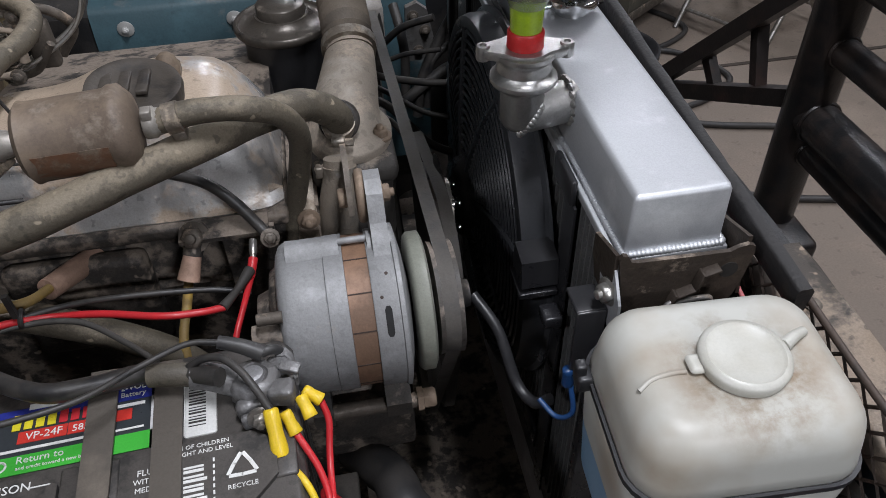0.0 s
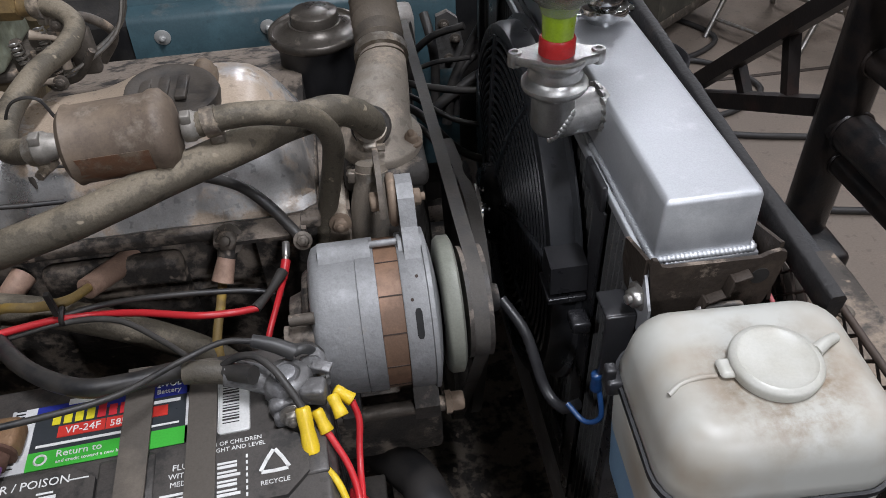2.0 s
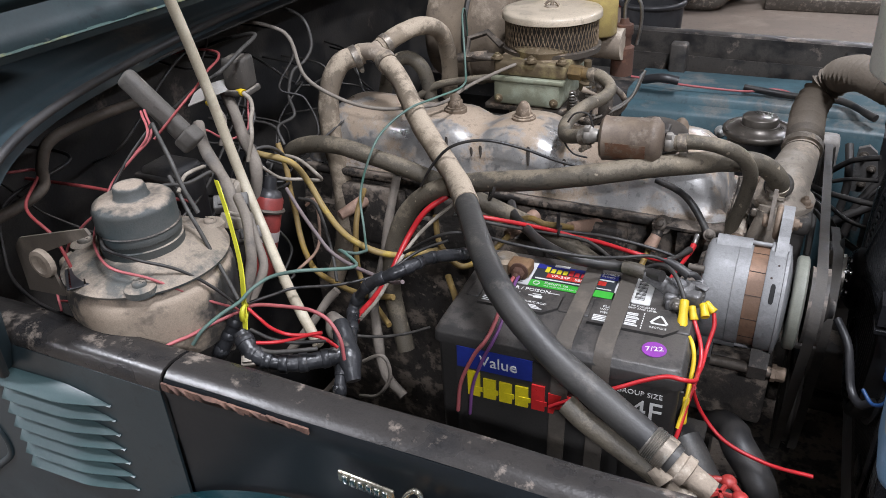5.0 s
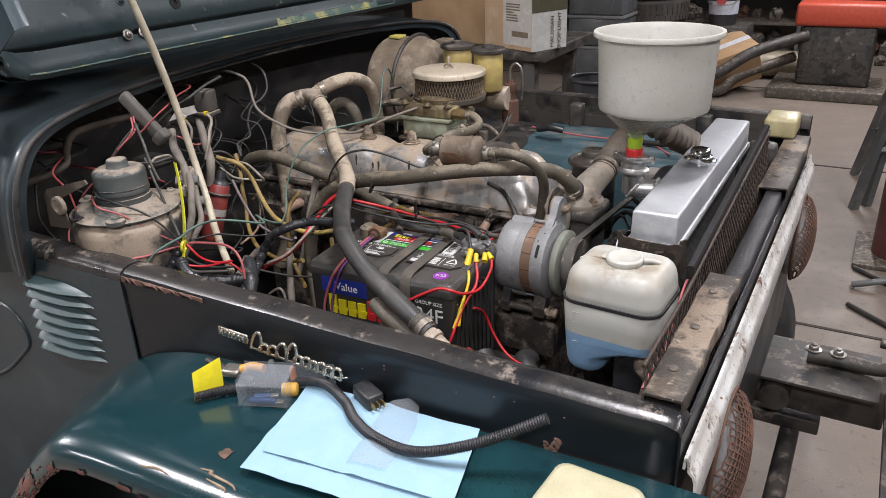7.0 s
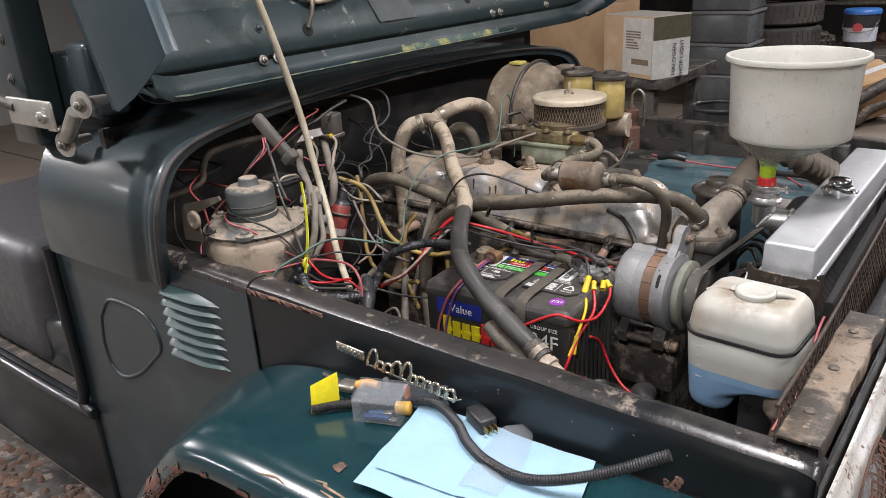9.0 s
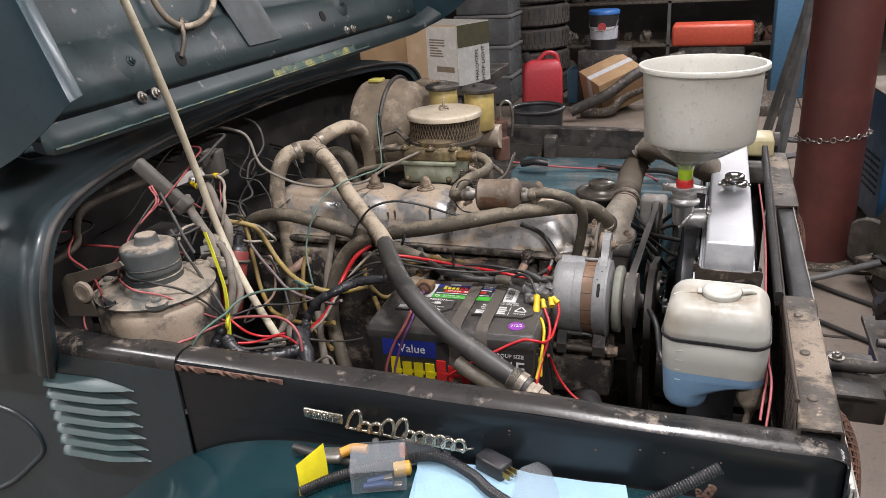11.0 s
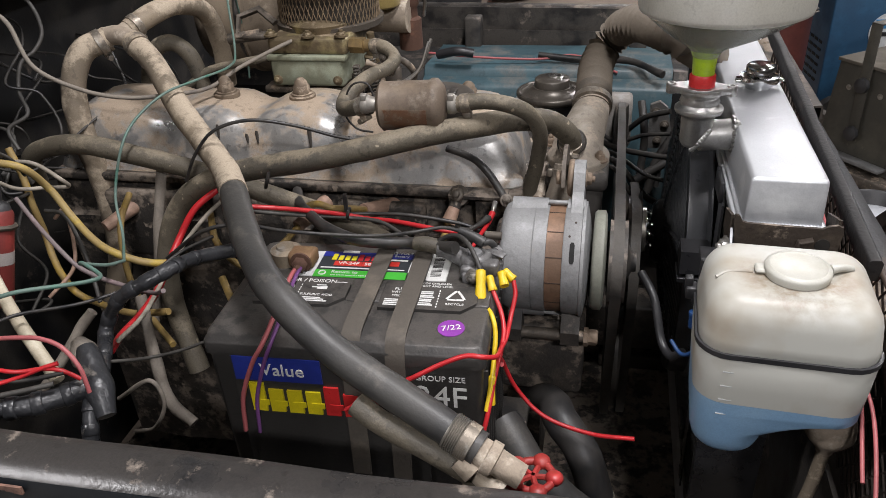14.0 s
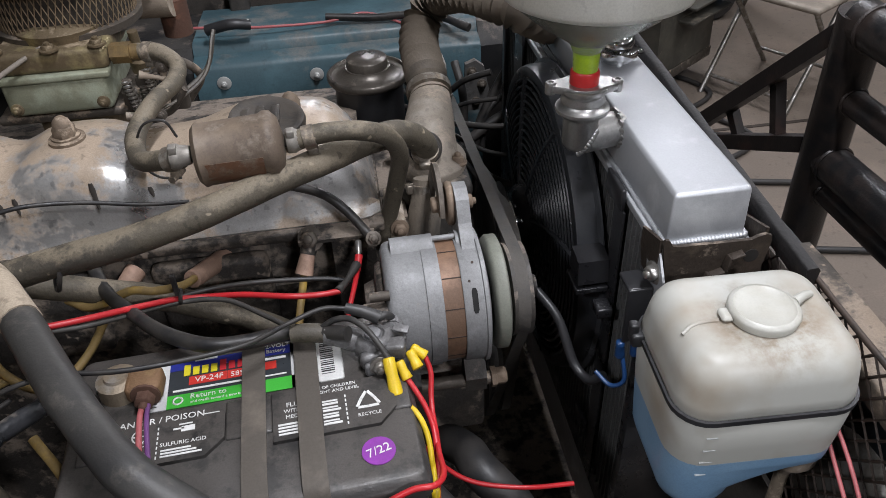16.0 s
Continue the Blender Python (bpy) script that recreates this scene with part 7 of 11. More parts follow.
hose("fuel_hose", [(-0.255, 0.738, 1.178), (-0.232, 0.73, 1.178), (-0.212, 0.712, 1.168), (-0.212, 0.672, 1.165), (-0.225, 0.625, 1.167), (-0.235, 0.57, 1.162), (-0.222, 0.515, 1.164), (-0.194, 0.487, 1.176), (-0.176, 0.481, 1.180)], 0.0095, HOSE, "grey fuel hose bent over the valve cover", ends=(0, 1))
hose("fuel_hose", [(0.02, 0.11, 1.0), (-0.03, 0.122, 1.018), (-0.075, 0.13, 1.035), (-0.098, 0.138, 1.045)], 0.0105, HOSE, "short grey hose end beside the battery")
stub = B()
lathe(stub, (0.0, 0.120, 1.018), (0.75, -0.36, -0.5), [(-0.004, 0.0165), (0.012, 0.016), (0.0125, 0.013), (0.03, 0.012), (0.032, 0.015), (0.036, 0.015)], 18)
thing("hose_fitting", stub, TAN, "tan pipe fitting at the hose end", "pipe fitting")
clampo = lathe(B(), (-0.016, 0.1255, 1.0405), (0.88, -0.26, -0.36), [(0, 0.0148)] + [(0.0012 + 0.0009 * k, 0.0163 if k % 2 else 0.0154) for k in range(22)] + [(0.0215, 0.0148)], 28)
thing("hose_clamp", clampo, STEEL, "steel worm clamp on the black hose", "hose clamp")
hv = root("heater_valve", "dusty heater tap with a red handwheel at the hose's end", "valve", (0.007, 0.134, 0.983))
part("valve_body", lathe(B(), (-0.012, 0, 0.002), (0.93, -0.1, -0.22), [(0, 0.0128), (0.014, 0.0128), (0.015, 0.0155), (0.026, 0.0155), (0.027, 0.011), (0.05, 0.011)], 16), TAN, hv)
part("stem", cyl(B(), (0.036, -0.004, -0.012), (0.044, -0.004, 0.012), 0.004, seg=10), STEEL, hv)
bm = B()
for k in range(5):
    a = 2 * math.pi * k / 5
    u, v = math.cos(a), math.sin(a)
    tube(bm, [(0.044, -0.004, 0.012), (0.044 + 0.017 * u, -0.004 + 0.017 * v, 0.012)], 0.0026, 6)
    lathe(bm, (0.044 + 0.0175 * u, -0.004 + 0.0175 * v, 0.008), (0, 0, 1), [(0, 0.0055), (0.003, 0.0075), (0.006, 0.0075), (0.009, 0.005)], 12)
ring(bm, (0.044, -0.004, 0.012), (0, 0, 1), 0.0165, 0.0035, 30, 8)
part("handwheel", bm, worn("chipped_red_paint", (0.42, 0.03, 0.03), (0.30, 0.03, 0.025), 0.4, 60, 0.45, 0.1, 0, 0.1), hv, "red cast handwheel")
ft = root("hose_fitting", "tan dusted pipe stub in the black hose's end", "pipe fitting", (0.008, 0.1185, 1.031))
part("stub", lathe(B(), (-0.004, 0, 0), (0.90, -0.2, -0.38), [(0, 0.0125), (0.012, 0.0125), (0.013, 0.0148), (0.021, 0.0148), (0.022, 0.0115), (0.045, 0.0105)], 16), TAN, ft)
hose("intake_hose", [(0.0680, 0.692, 1.106), (0.0685, 0.722, 1.118), (0.068, 0.757, 1.124), (0.069, 0.797, 1.136), (0.08, 0.825, 1.155), (0.098, 0.82, 1.179), (0.108, 0.791, 1.194), (0.13, 0.747, 1.208), (0.174, 0.689, 1.204), (0.222, 0.737, 1.165)], 0.0255, worn("dusty_ribbed_rubber", (0.055, 0.050, 0.045), (0.16, 0.132, 0.102), 0.45, 8, 0.7, 0.1, 0, 0.2), "ribbed black hose arching from the elbow to the radiator", ends=(0,), ribs=0.0068, pitch=0.0118, wobble=0, seg=24)
hose("bypass_hose", [(0.043, 0.556, 1.083), (0.041, 0.548, 1.060), (0.036, 0.542, 1.025), (0.031, 0.54, 0.95)], lambda t: 0.0135 + 0.004 * min(1, 2 * t), worn("braided_hose", (0.13, 0.12, 0.105), (0.19, 0.16, 0.125), 0.45, 20, 0.8, 0.1, 0, 0.4, 420), "thick woven bypass hose", ends=(0,))
hose("lower_radiator_hose", [(0.02, 0.44, 0.81), (0.05, 0.38, 0.85), (0.06, 0.34, 0.865), (0.09, 0.31, 0.84), (0.11, 0.29, 0.78)], 0.020, RUBBER, "thick black hose low in the bay", ends=(1,))
hose("lower_radiator_hose", [(0.0, 0.30, 0.89), (0.04, 0.26, 0.86), (0.10, 0.24, 0.82), (0.18, 0.24, 0.78)], 0.020, HOSEBLACK, "thick dark hose under the alternator")

# ---- wires ----


def wire(pts, r, material, label, name="wire", **kw):
    bm = B()
    tube(bm, pts, r, 8, **kw)
    return thing(name, bm, material, label, "wire")


def terminal(p, d, length, r, material, label, name="crimp_connector"):
    d = Vector(d).normalized()
    bm = B()
    lathe(bm, p, d, [(0, r * 0.62), (0.0010, r * 0.86), (length * 0.30, r * 0.88), (length * 0.48, r * 0.84), (length * 0.75, r * 0.96), (length * 0.97, r * 1.05), (length, r * 0.98), (length * 0.96, r * 0.78)], 18)
    for v in bm.verts:
        v.co += d.orthogonal() * (0.07 * r * noise.noise(v.co * 220))
    return thing(name, bm, material, label, "connector")


wire([(-0.293, 0.50, 1.056), (-0.268, 0.45, 1.063), (-0.243, 0.415, 1.072), (-0.205, 0.37, 1.080), (-0.165, 0.345, 1.082), (-0.134, 0.346, 1.079), (-0.102, 0.352, 1.077), (-0.072, 0.342, 1.082), (-0.05, 0.33, 1.088)], 0.0066, BLACKW, "heavy black battery cable", "battery_cable", wobble=0.05)
wire([(-0.36, 0.30, 1.07), (-0.30, 0.285, 1.115), (-0.262, 0.292, 1.121), (-0.213, 0.291, 1.118), (-0.169, 0.30, 1.112), (-0.128, 0.315, 1.105), (-0.098, 0.342, 1.096), (-0.070, 0.354, 1.097), (-0.0490, 0.3530, 1.0950)], 0.0021, BLACKW, "thin black cable along the battery")
wire([(-0.072, 0.343, 1.086), (-0.060, 0.342, 1.094), (-0.0479, 0.3380, 1.0970), (-0.0360, 0.3270, 1.0950), (-0.0270, 0.3150, 1.0880), (-0.0205, 0.3060, 1.0790)], 0.0026, BLACKW, "black cable over the battery clamp")
wire([(-0.30, 0.37, 1.10), (-0.265, 0.385, 1.092), (-0.232, 0.41, 1.077), (-0.205, 0.43, 1.064), (-0.179, 0.438, 1.056), (-0.145, 0.432, 1.058), (-0.102, 0.42, 1.059), (-0.075, 0.423, 1.054), (-0.0562, 0.4250, 1.0536)], 0.0029, RED, "red cable along the engine")
wire([(-0.0367, 0.4730, 1.0503), (-0.0397, 0.4580, 1.0459), (-0.0443, 0.4350, 1.0441), (-0.0508, 0.4120, 1.0376), (-0.0531, 0.3980, 1.0310), (-0.056, 0.385, 1.0)], 0.0027, RED, "short red alternator cable", wobble=0.1)
bm = B()
cyl(bm, (-0.0359, 0.4760, 1.0525), (-0.0391, 0.4600, 1.0470), 0.0040, 0.0034, seg=14)
thing("crimp_sleeve", bm, RED, "red crimp sleeve on the alternator stud", "connector")
bm = B()
cyl(bm, (-0.0356, 0.4820, 1.0545), (-0.0366, 0.4750, 1.0510), 0.0026, seg=12)
lathe(bm, (-0.0356, 0.4820, 1.0545), (0.05, 0.55, 0.35), [(-0.002, 0.0032), (0.010, 0.0032), (0.011, 0.0020)], 10)
thing("ring_terminal", bm, STEEL, "bright steel terminal on the alternator stud", "connector")
wire([(-0.0587, 0.4240, 1.0539), (-0.0494, 0.4400, 1.0527), (-0.0388, 0.4640, 1.0515)], 0.0042, BLACKW, "black taped end of the red cable", "taped_joint", wobble=0.5)
wire([(-0.32, 0.365, 1.10), (-0.27, 0.38, 1.088), (-0.235, 0.408, 1.072), (-0.20, 0.43, 1.06), (-0.16, 0.425, 1.06), (-0.125, 0.40, 1.058), (-0.10, 0.375, 1.06)], 0.0024, GREYW, "grey wire lashed to the red cable")
wire([(-0.31, 0.368, 1.095), (-0.262, 0.39, 1.083), (-0.225, 0.42, 1.068), (-0.18, 0.443, 1.06), (-0.13, 0.445, 1.06), (-0.07, 0.45, 1.05), (-0.04, 0.45, 1.04)], 0.0024, BLACKW, "black wire lashed to the red cable")
for p, d, length, r in (((-0.0205, 0.3065, 1.0790), (0.1, -0.72, -0.68), 0.030, 0.0056), ((-0.0126, 0.3080, 1.0720), (0.3, -0.6, -0.6), 0.016, 0.0046),
                        ((-0.0025, 0.3200, 1.0700), (0.3, -0.7, -0.5), 0.016, 0.0048), ((-0.0005, 0.3250, 1.0690), (0.75, -0.4, -0.5), 0.014, 0.0046)):
    terminal(p, d, length, r, YELLOW, "yellow crimp connector at the battery clamp")
wire([(-0.0178, 0.2865, 1.0595), (-0.012, 0.277, 1.0580), (-0.003, 0.264, 1.056), (0.002, 0.252, 1.046), (0.003, 0.238, 1.032), (0.003, 0.222, 1.015), (0.0, 0.205, 0.99)], 0.0024, YELLOW, "yellow wire down the battery's side")
terminal((0.003, 0.224, 1.017), (0, -0.4, -1), 0.028, 0.0040, YELLOW, "yellow butt connector beside the battery")
wire([(-0.0073, 0.2972, 1.0620), (-0.002, 0.289, 1.056), (0.004, 0.279, 1.047), (0.008, 0.265, 1.038), (0.008, 0.246, 1.030), (0.005, 0.225, 1.015), (0.0, 0.20, 0.98), (-0.01, 0.19, 0.94)], 0.0024, RED, "red wire down the battery's side")
wire([(0.0100, 0.3190, 1.0615), (0.0130, 0.311, 1.050), (0.011, 0.300, 1.037), (0.010, 0.285, 1.030), (0.010, 0.265, 1.030), (0.009, 0.24, 1.037), (0.009, 0.214, 1.048), (0.001, 0.1975, 1.059), (-0.0155, 0.1960, 1.0595), (-0.037, 0.1940, 1.0495), (-0.062, 0.1900, 1.0350), (-0.10, 0.187, 1.012), (-0.13, 0.186, 0.99)], 0.0024, RED, "red wire looped across the battery front")
wire([(0.006, 0.262, 1.00), (-0.001, 0.31, 0.966), (0.013, 0.32, 0.921), (0.045, 0.31, 0.894), (0.094, 0.3, 0.886), (0.14, 0.29, 0.895)], 0.0024, RED, "red wire running to the bottle")
wire([(-0.210, 0.330, 1.068), (-0.2121, 0.2898, 1.070), (-0.2045, 0.2380, 1.070), (-0.1995, 0.2020, 1.068), (-0.2030, 0.1860, 1.057), (-0.2168, 0.1855, 1.0335), (-0.2331, 0.1850, 0.992), (-0.238, 0.184, 0.95)], 0.0024, PINK, "faded red wire over the battery corner")
wire([(-0.207, 0.332, 1.068), (-0.2070, 0.2900, 1.070), (-0.1985, 0.2400, 1.070), (-0.1925, 0.2020, 1.068), (-0.1945, 0.1860, 1.058), (-0.2050, 0.1855, 1.034), (-0.2184, 0.1850, 0.993), (-0.223, 0.184, 0.95)], 0.002, PURPLEW, "purple wire over the battery corner")
wire([(-0.0998, 0.5300, 1.1100), (-0.0752, 0.5220, 1.1059), (-0.0576, 0.5120, 1.1010), (-0.0417, 0.5030, 1.0880), (-0.0284, 0.4940, 1.0721), (-0.0224, 0.4870, 1.0667)], 0.0046, BLACKW, "black cable to the lug on the alternator", wobble=0.1)
bm = B()
lathe(bm, (-0.0201, 0.4840, 1.0639), (0.1, -0.8, 0.6), [(0, 0.0068), (0.003, 0.0068), (0.0035, 0.0045)], 18)
bolt(bm, (-0.0196, 0.4810, 1.0677), (0.1, -0.8, 0.6), 0.0054, 0.005)
thing("cable_lug", bm, DIRTYSTEEL, "dusty bolted cable lug behind the alternator", "connector")
wire([(-0.392, 0.415, 1.105), (-0.372, 0.415, 1.14), (-0.345, 0.42, 1.168), (-0.305, 0.43, 1.178), (-0.26, 0.445, 1.168), (-0.215, 0.46, 1.150), (-0.18, 0.475, 1.138)], 0.0020, BLACKW, "thin black cable arching over the hoses")
# plug leads
DULLYELLOW = worn("dull_yellow_lead", (0.46, 0.33, 0.07), (0.32, 0.23, 0.09), 0.45, 40, 0.6, 0.1, 0, 0.1)
wire([(-0.0922, 0.4881, 1.0318), (-0.0976, 0.4750, 1.0130), (-0.1028, 0.4500, 0.9952), (-0.10, 0.43, 0.97)], 0.0042, OLDYELLOW, "old yellow spark plug lead", "plug_lead", wobble=0.1)
wire([(-0.1986, 0.4941, 1.0372), (-0.2029, 0.4550, 1.0591), (-0.2265, 0.4500, 1.0606), (-0.2471, 0.4450, 1.0679), (-0.285, 0.45, 1.05), (-0.31, 0.46, 1.055)], 0.0042, OLDYELLOW, "old yellow spark plug lead", "plug_lead", wobble=0.1)
wire([(-0.287, 0.477, 1.018), (-0.30, 0.425, 1.01), (-0.33, 0.40, 1.0), (-0.36, 0.40, 1.03), (-0.38, 0.43, 1.055)], 0.0042, OLDYELLOW, "old yellow spark plug lead", "plug_lead")
wire([(-0.60, 0.34, 1.155), (-0.557, 0.353, 1.143), (-0.552, 0.378, 1.105), (-0.529, 0.373, 1.072), (-0.495, 0.357, 1.051), (-0.466, 0.349, 1.04), (-0.432, 0.356, 1.025), (-0.403, 0.379, 1.014), (-0.36, 0.40, 1.02)], 0.0046, DULLYELLOW, "thick dull yellow lead", "plug_lead")
wire([(-0.62, 0.41, 1.14), (-0.603, 0.399, 1.105), (-0.596, 0.391, 1.074), (-0.592, 0.39, 1.037), (-0.576, 0.373, 1.011), (-0.565, 0.366, 0.989), (-0.552, 0.365, 0.965), (-0.52, 0.36, 0.955), (-0.46, 0.34, 0.96), (-0.40, 0.33, 0.975)], 0.0044, OLDYELLOW, "old yellow lead low in the bay", "plug_lead")
wire([(-0.533, 0.49, 1.043), (-0.515, 0.438, 1.033), (-0.511, 0.42, 1.001), (-0.514, 0.42, 0.96), (-0.51, 0.42, 0.925), (-0.477, 0.396, 0.907), (-0.43, 0.36, 0.90)], 0.0044, OLDYELLOW, "old yellow lead looping low", "plug_lead")
wire([(-0.31, 0.30, 0.96), (-0.29, 0.27, 0.97), (-0.27, 0.25, 1.0), (-0.275, 0.27, 1.03), (-0.30, 0.30, 1.05)], 0.0042, OLDYELLOW, "old yellow lead beside the battery", "plug_lead")
for pts_, r_, lab_ in (([(0.236, 0.985, 1.012), (0.205, 0.975, 0.965), (0.176, 0.960, 0.915), (0.165, 0.950, 0.86)], 0.0075, "black strap of cable beside the radiator"),
                       ([(0.230, 0.975, 0.960), (0.205, 0.968, 0.950), (0.186, 0.962, 0.925), (0.180, 0.955, 0.87)], 0.0052, "grey cable beside the radiator"),
                       ([(0.228, 0.965, 0.930), (0.205, 0.960, 0.922), (0.176, 0.955, 0.905), (0.14, 0.95, 0.88)], 0.0085, "thick black cable beside the radiator"),
                       ([(0.145, 1.000, 1.010), (0.150, 0.975, 0.985), (0.154, 0.970, 0.945), (0.150, 0.96, 0.89)], 0.0070, "black cable hanging before the apron")):
    wire(pts_, r_, BLACKW, lab_)
# harness and the coloured tangle
DULLRED = worn("faded_scarlet_insulation", (0.31, 0.052, 0.052), (0.22, 0.04, 0.04), 0.4, 40, 0.5)
TAPE = worn("taped_harness", (0.014, 0.015, 0.017), (0.03, 0.031, 0.034), 0.45, 50, 0.36, 0.1, 0, 0.5, 120, dust=(0.14, 0.125, 0.11), dust_amount=0.26, dust_scale=40)
LOOM = worn("dusty_loom", (0.125, 0.112, 0.098), (0.205, 0.178, 0.148), 0.45, 30, 0.75, 0.1, 0, 0.4, 150)


def harness(pts, r, label):
    """A taped bundle of wires, with raised wraps of tape along it."""
    ob = root("wiring_harness", label, "wiring", pts[0])
    o = Vector(pts[0])
    line = spline([Vector(p) - o for p in pts], 8)
    part("wrapped_core", tube(B(), line, r, 12, wobble=0.22, straight=True), TAPE, ob)
    for k in range(3, len(line) - 3, 5):
        d = (line[k + 1] - line[k]).normalized()
        w = 0.004 + 0.006 * abs(noise.noise(Vector((k, r * 90, 2))))
        part("tape_wrap", lathe(B(), line[k], d + Vector((0.12, -0.1, 0.1)), [(-w, r * 1.05), (-w * 0.8, r * 1.16), (w * 0.8, r * 1.13), (w, r * 1.04)], 12), TAPE, ob)
    return ob


harness([(-0.262, 0.318, 1.082), (-0.30, 0.262, 1.097), (-0.308, 0.228, 1.104), (-0.326, 0.212, 1.098), (-0.354, 0.206, 1.081), (-0.377, 0.205, 1.048), (-0.366, 0.178, 1.036), (-0.352, 0.148, 1.031), (-0.345, 0.118, 1.02), (-0.34, 0.10, 0.99), (-0.335, 0.09, 0.95)], 0.0068, "black taped wiring harness from the battery")
harness([(-0.448, 0.088, 1.068), (-0.428, 0.080, 1.052), (-0.405, 0.088, 1.040), (-0.378, 0.106, 1.036), (-0.350, 0.135, 1.034)], 0.0095, "thick black taped harness behind the rail")
harness([(-0.455, 0.098, 1.085), (-0.465, 0.088, 1.06), (-0.478, 0.075, 1.03), (-0.48, 0.06, 0.99)], 0.008, "black taped harness dropping behind the rail")
bm = B()
tube(bm, [(-0.372, 0.165, 1.052), (-0.358, 0.15, 1.040), (-0.342, 0.132, 1.03), (-0.33, 0.118, 1.015)], lambda t: 0.0085 + 0.0045 * math.sin(math.pi * t) ** 0.7, 12, wobble=0.3)
thing("taped_joint", bm, TAPE, "lumpy taped joint of the wiring harness", "wiring")
bm = B()
tube(bm, [(-0.398, 0.185, 1.04), (-0.382, 0.172, 1.035), (-0.365, 0.155, 1.03)], lambda t: 0.008 + 0.005 * math.sin(math.pi * t), 12, wobble=0.3)
thing("taped_joint", bm, LOOM, "dusty grey taped joint beside the battery", "wiring")
wire([(-0.355, 0.419, 1.095), (-0.38, 0.40, 1.076), (-0.397, 0.382, 1.046), (-0.40, 0.351, 1.026), (-0.40, 0.325, 1.012), (-0.398, 0.284, 1.006), (-0.392, 0.237, 1.011), (-0.378, 0.20, 1.02)], 0.0042, RED, "thick red cable dropping behind the battery")
wire([(-0.335, 0.412, 1.095), (-0.362, 0.392, 1.072), (-0.385, 0.37, 1.045), (-0.392, 0.33, 1.025), (-0.385, 0.27, 1.015), (-0.375, 0.21, 1.025)], 0.0026, WHITEW, "off-white wire beside the red cable")
wire([(-0.454, 0.106, 1.089), (-0.438, 0.115, 1.090), (-0.412, 0.118, 1.093), (-0.39, 0.121, 1.094), (-0.374, 0.123, 1.093), (-0.356, 0.123, 1.086), (-0.34, 0.118, 1.070), (-0.336, 0.115, 1.045)], 0.0021, PINK, "faded pink wire from the tied bundle")
wire([(-0.453, 0.103, 1.087), (-0.459, 0.085, 1.088), (-0.467, 0.070, 1.087), (-0.472, 0.053, 1.087), (-0.475, 0.040, 1.088), (-0.479, 0.026, 1.09), (-0.49, 0.010, 1.086), (-0.51, 0.0, 1.07)], 0.0020, PINK, "faded pink wire over the rail")
wire([(-0.447, 0.105, 1.09), (-0.435, 0.106, 1.079), (-0.419, 0.103, 1.073), (-0.403, 0.104, 1.069), (-0.392, 0.109, 1.066), (-0.378, 0.116, 1.065), (-0.362, 0.12, 1.062), (-0.35, 0.125, 1.05)], 0.0020, RED, "red wire from the tied bundle")
wire([(-0.425, 0.084, 1.064), (-0.416, 0.092, 1.061), (-0.405, 0.10, 1.060), (-0.392, 0.108, 1.062), (-0.378, 0.115, 1.066), (-0.365, 0.122, 1.068)], 0.0021, RED, "short red wire on the taped harness")
wire([(-0.44, 0.09, 1.06), (-0.415, 0.085, 1.055), (-0.39, 0.095, 1.055), (-0.365, 0.11, 1.055)], 0.0025, GREYW, "grey wire on the taped harness")
wire([(-0.44, 0.095, 1.07), (-0.415, 0.098, 1.062), (-0.39, 0.107, 1.058), (-0.36, 0.12, 1.06)], 0.0022, BLACKW, "black wire on the taped harness")
wire([(-0.60, 0.17, 1.275), (-0.568, 0.142, 1.26), (-0.582, 0.124, 1.24), (-0.604, 0.108, 1.215), (-0.604, 0.088, 1.195), (-0.608, 0.077, 1.18), (-0.586, 0.050, 1.170), (-0.538, 0.024, 1.168), (-0.496, 0.034, 1.158), (-0.473, 0.068, 1.12), (-0.452, 0.10, 1.09)], 0.0015, PINK, "faded pink wire wrapped round the blower motor")
wire([(-0.60, 0.165, 1.275), (-0.567, 0.135, 1.26), (-0.608, 0.124, 1.22), (-0.606, 0.090, 1.195), (-0.634, 0.079, 1.17), (-0.669, 0.079, 1.14), (-0.681, 0.071, 1.11), (-0.681, 0.054, 1.09), (-0.66, 0.037, 1.075)], 0.0015, PINK, "faded pink wire beside the blower housing")
wire([(-0.57, 0.15, 1.27), (-0.59, 0.12, 1.235), (-0.598, 0.087, 1.2), (-0.590, 0.070, 1.188), (-0.554, 0.036, 1.182), (-0.516, 0.036, 1.176), (-0.484, 0.058, 1.158), (-0.463, 0.078, 1.13), (-0.445, 0.095, 1.095)], 0.0017, BLACKW, "thin black wire round the blower motor")
wire([(-0.556, 0.142, 1.214), (-0.539, 0.134, 1.199), (-0.525, 0.128, 1.182), (-0.508, 0.121, 1.167), (-0.49, 0.112, 1.153), (-0.476, 0.105, 1.143), (-0.459, 0.097, 1.129), (-0.445, 0.092, 1.11)], 0.0024, GREYW, "grey wire running down behind the blower")
GREENP = worn("dusty_green_insulation", (0.065, 0.17, 0.13), (0.11, 0.17, 0.145), 0.45, 40, 0.55)
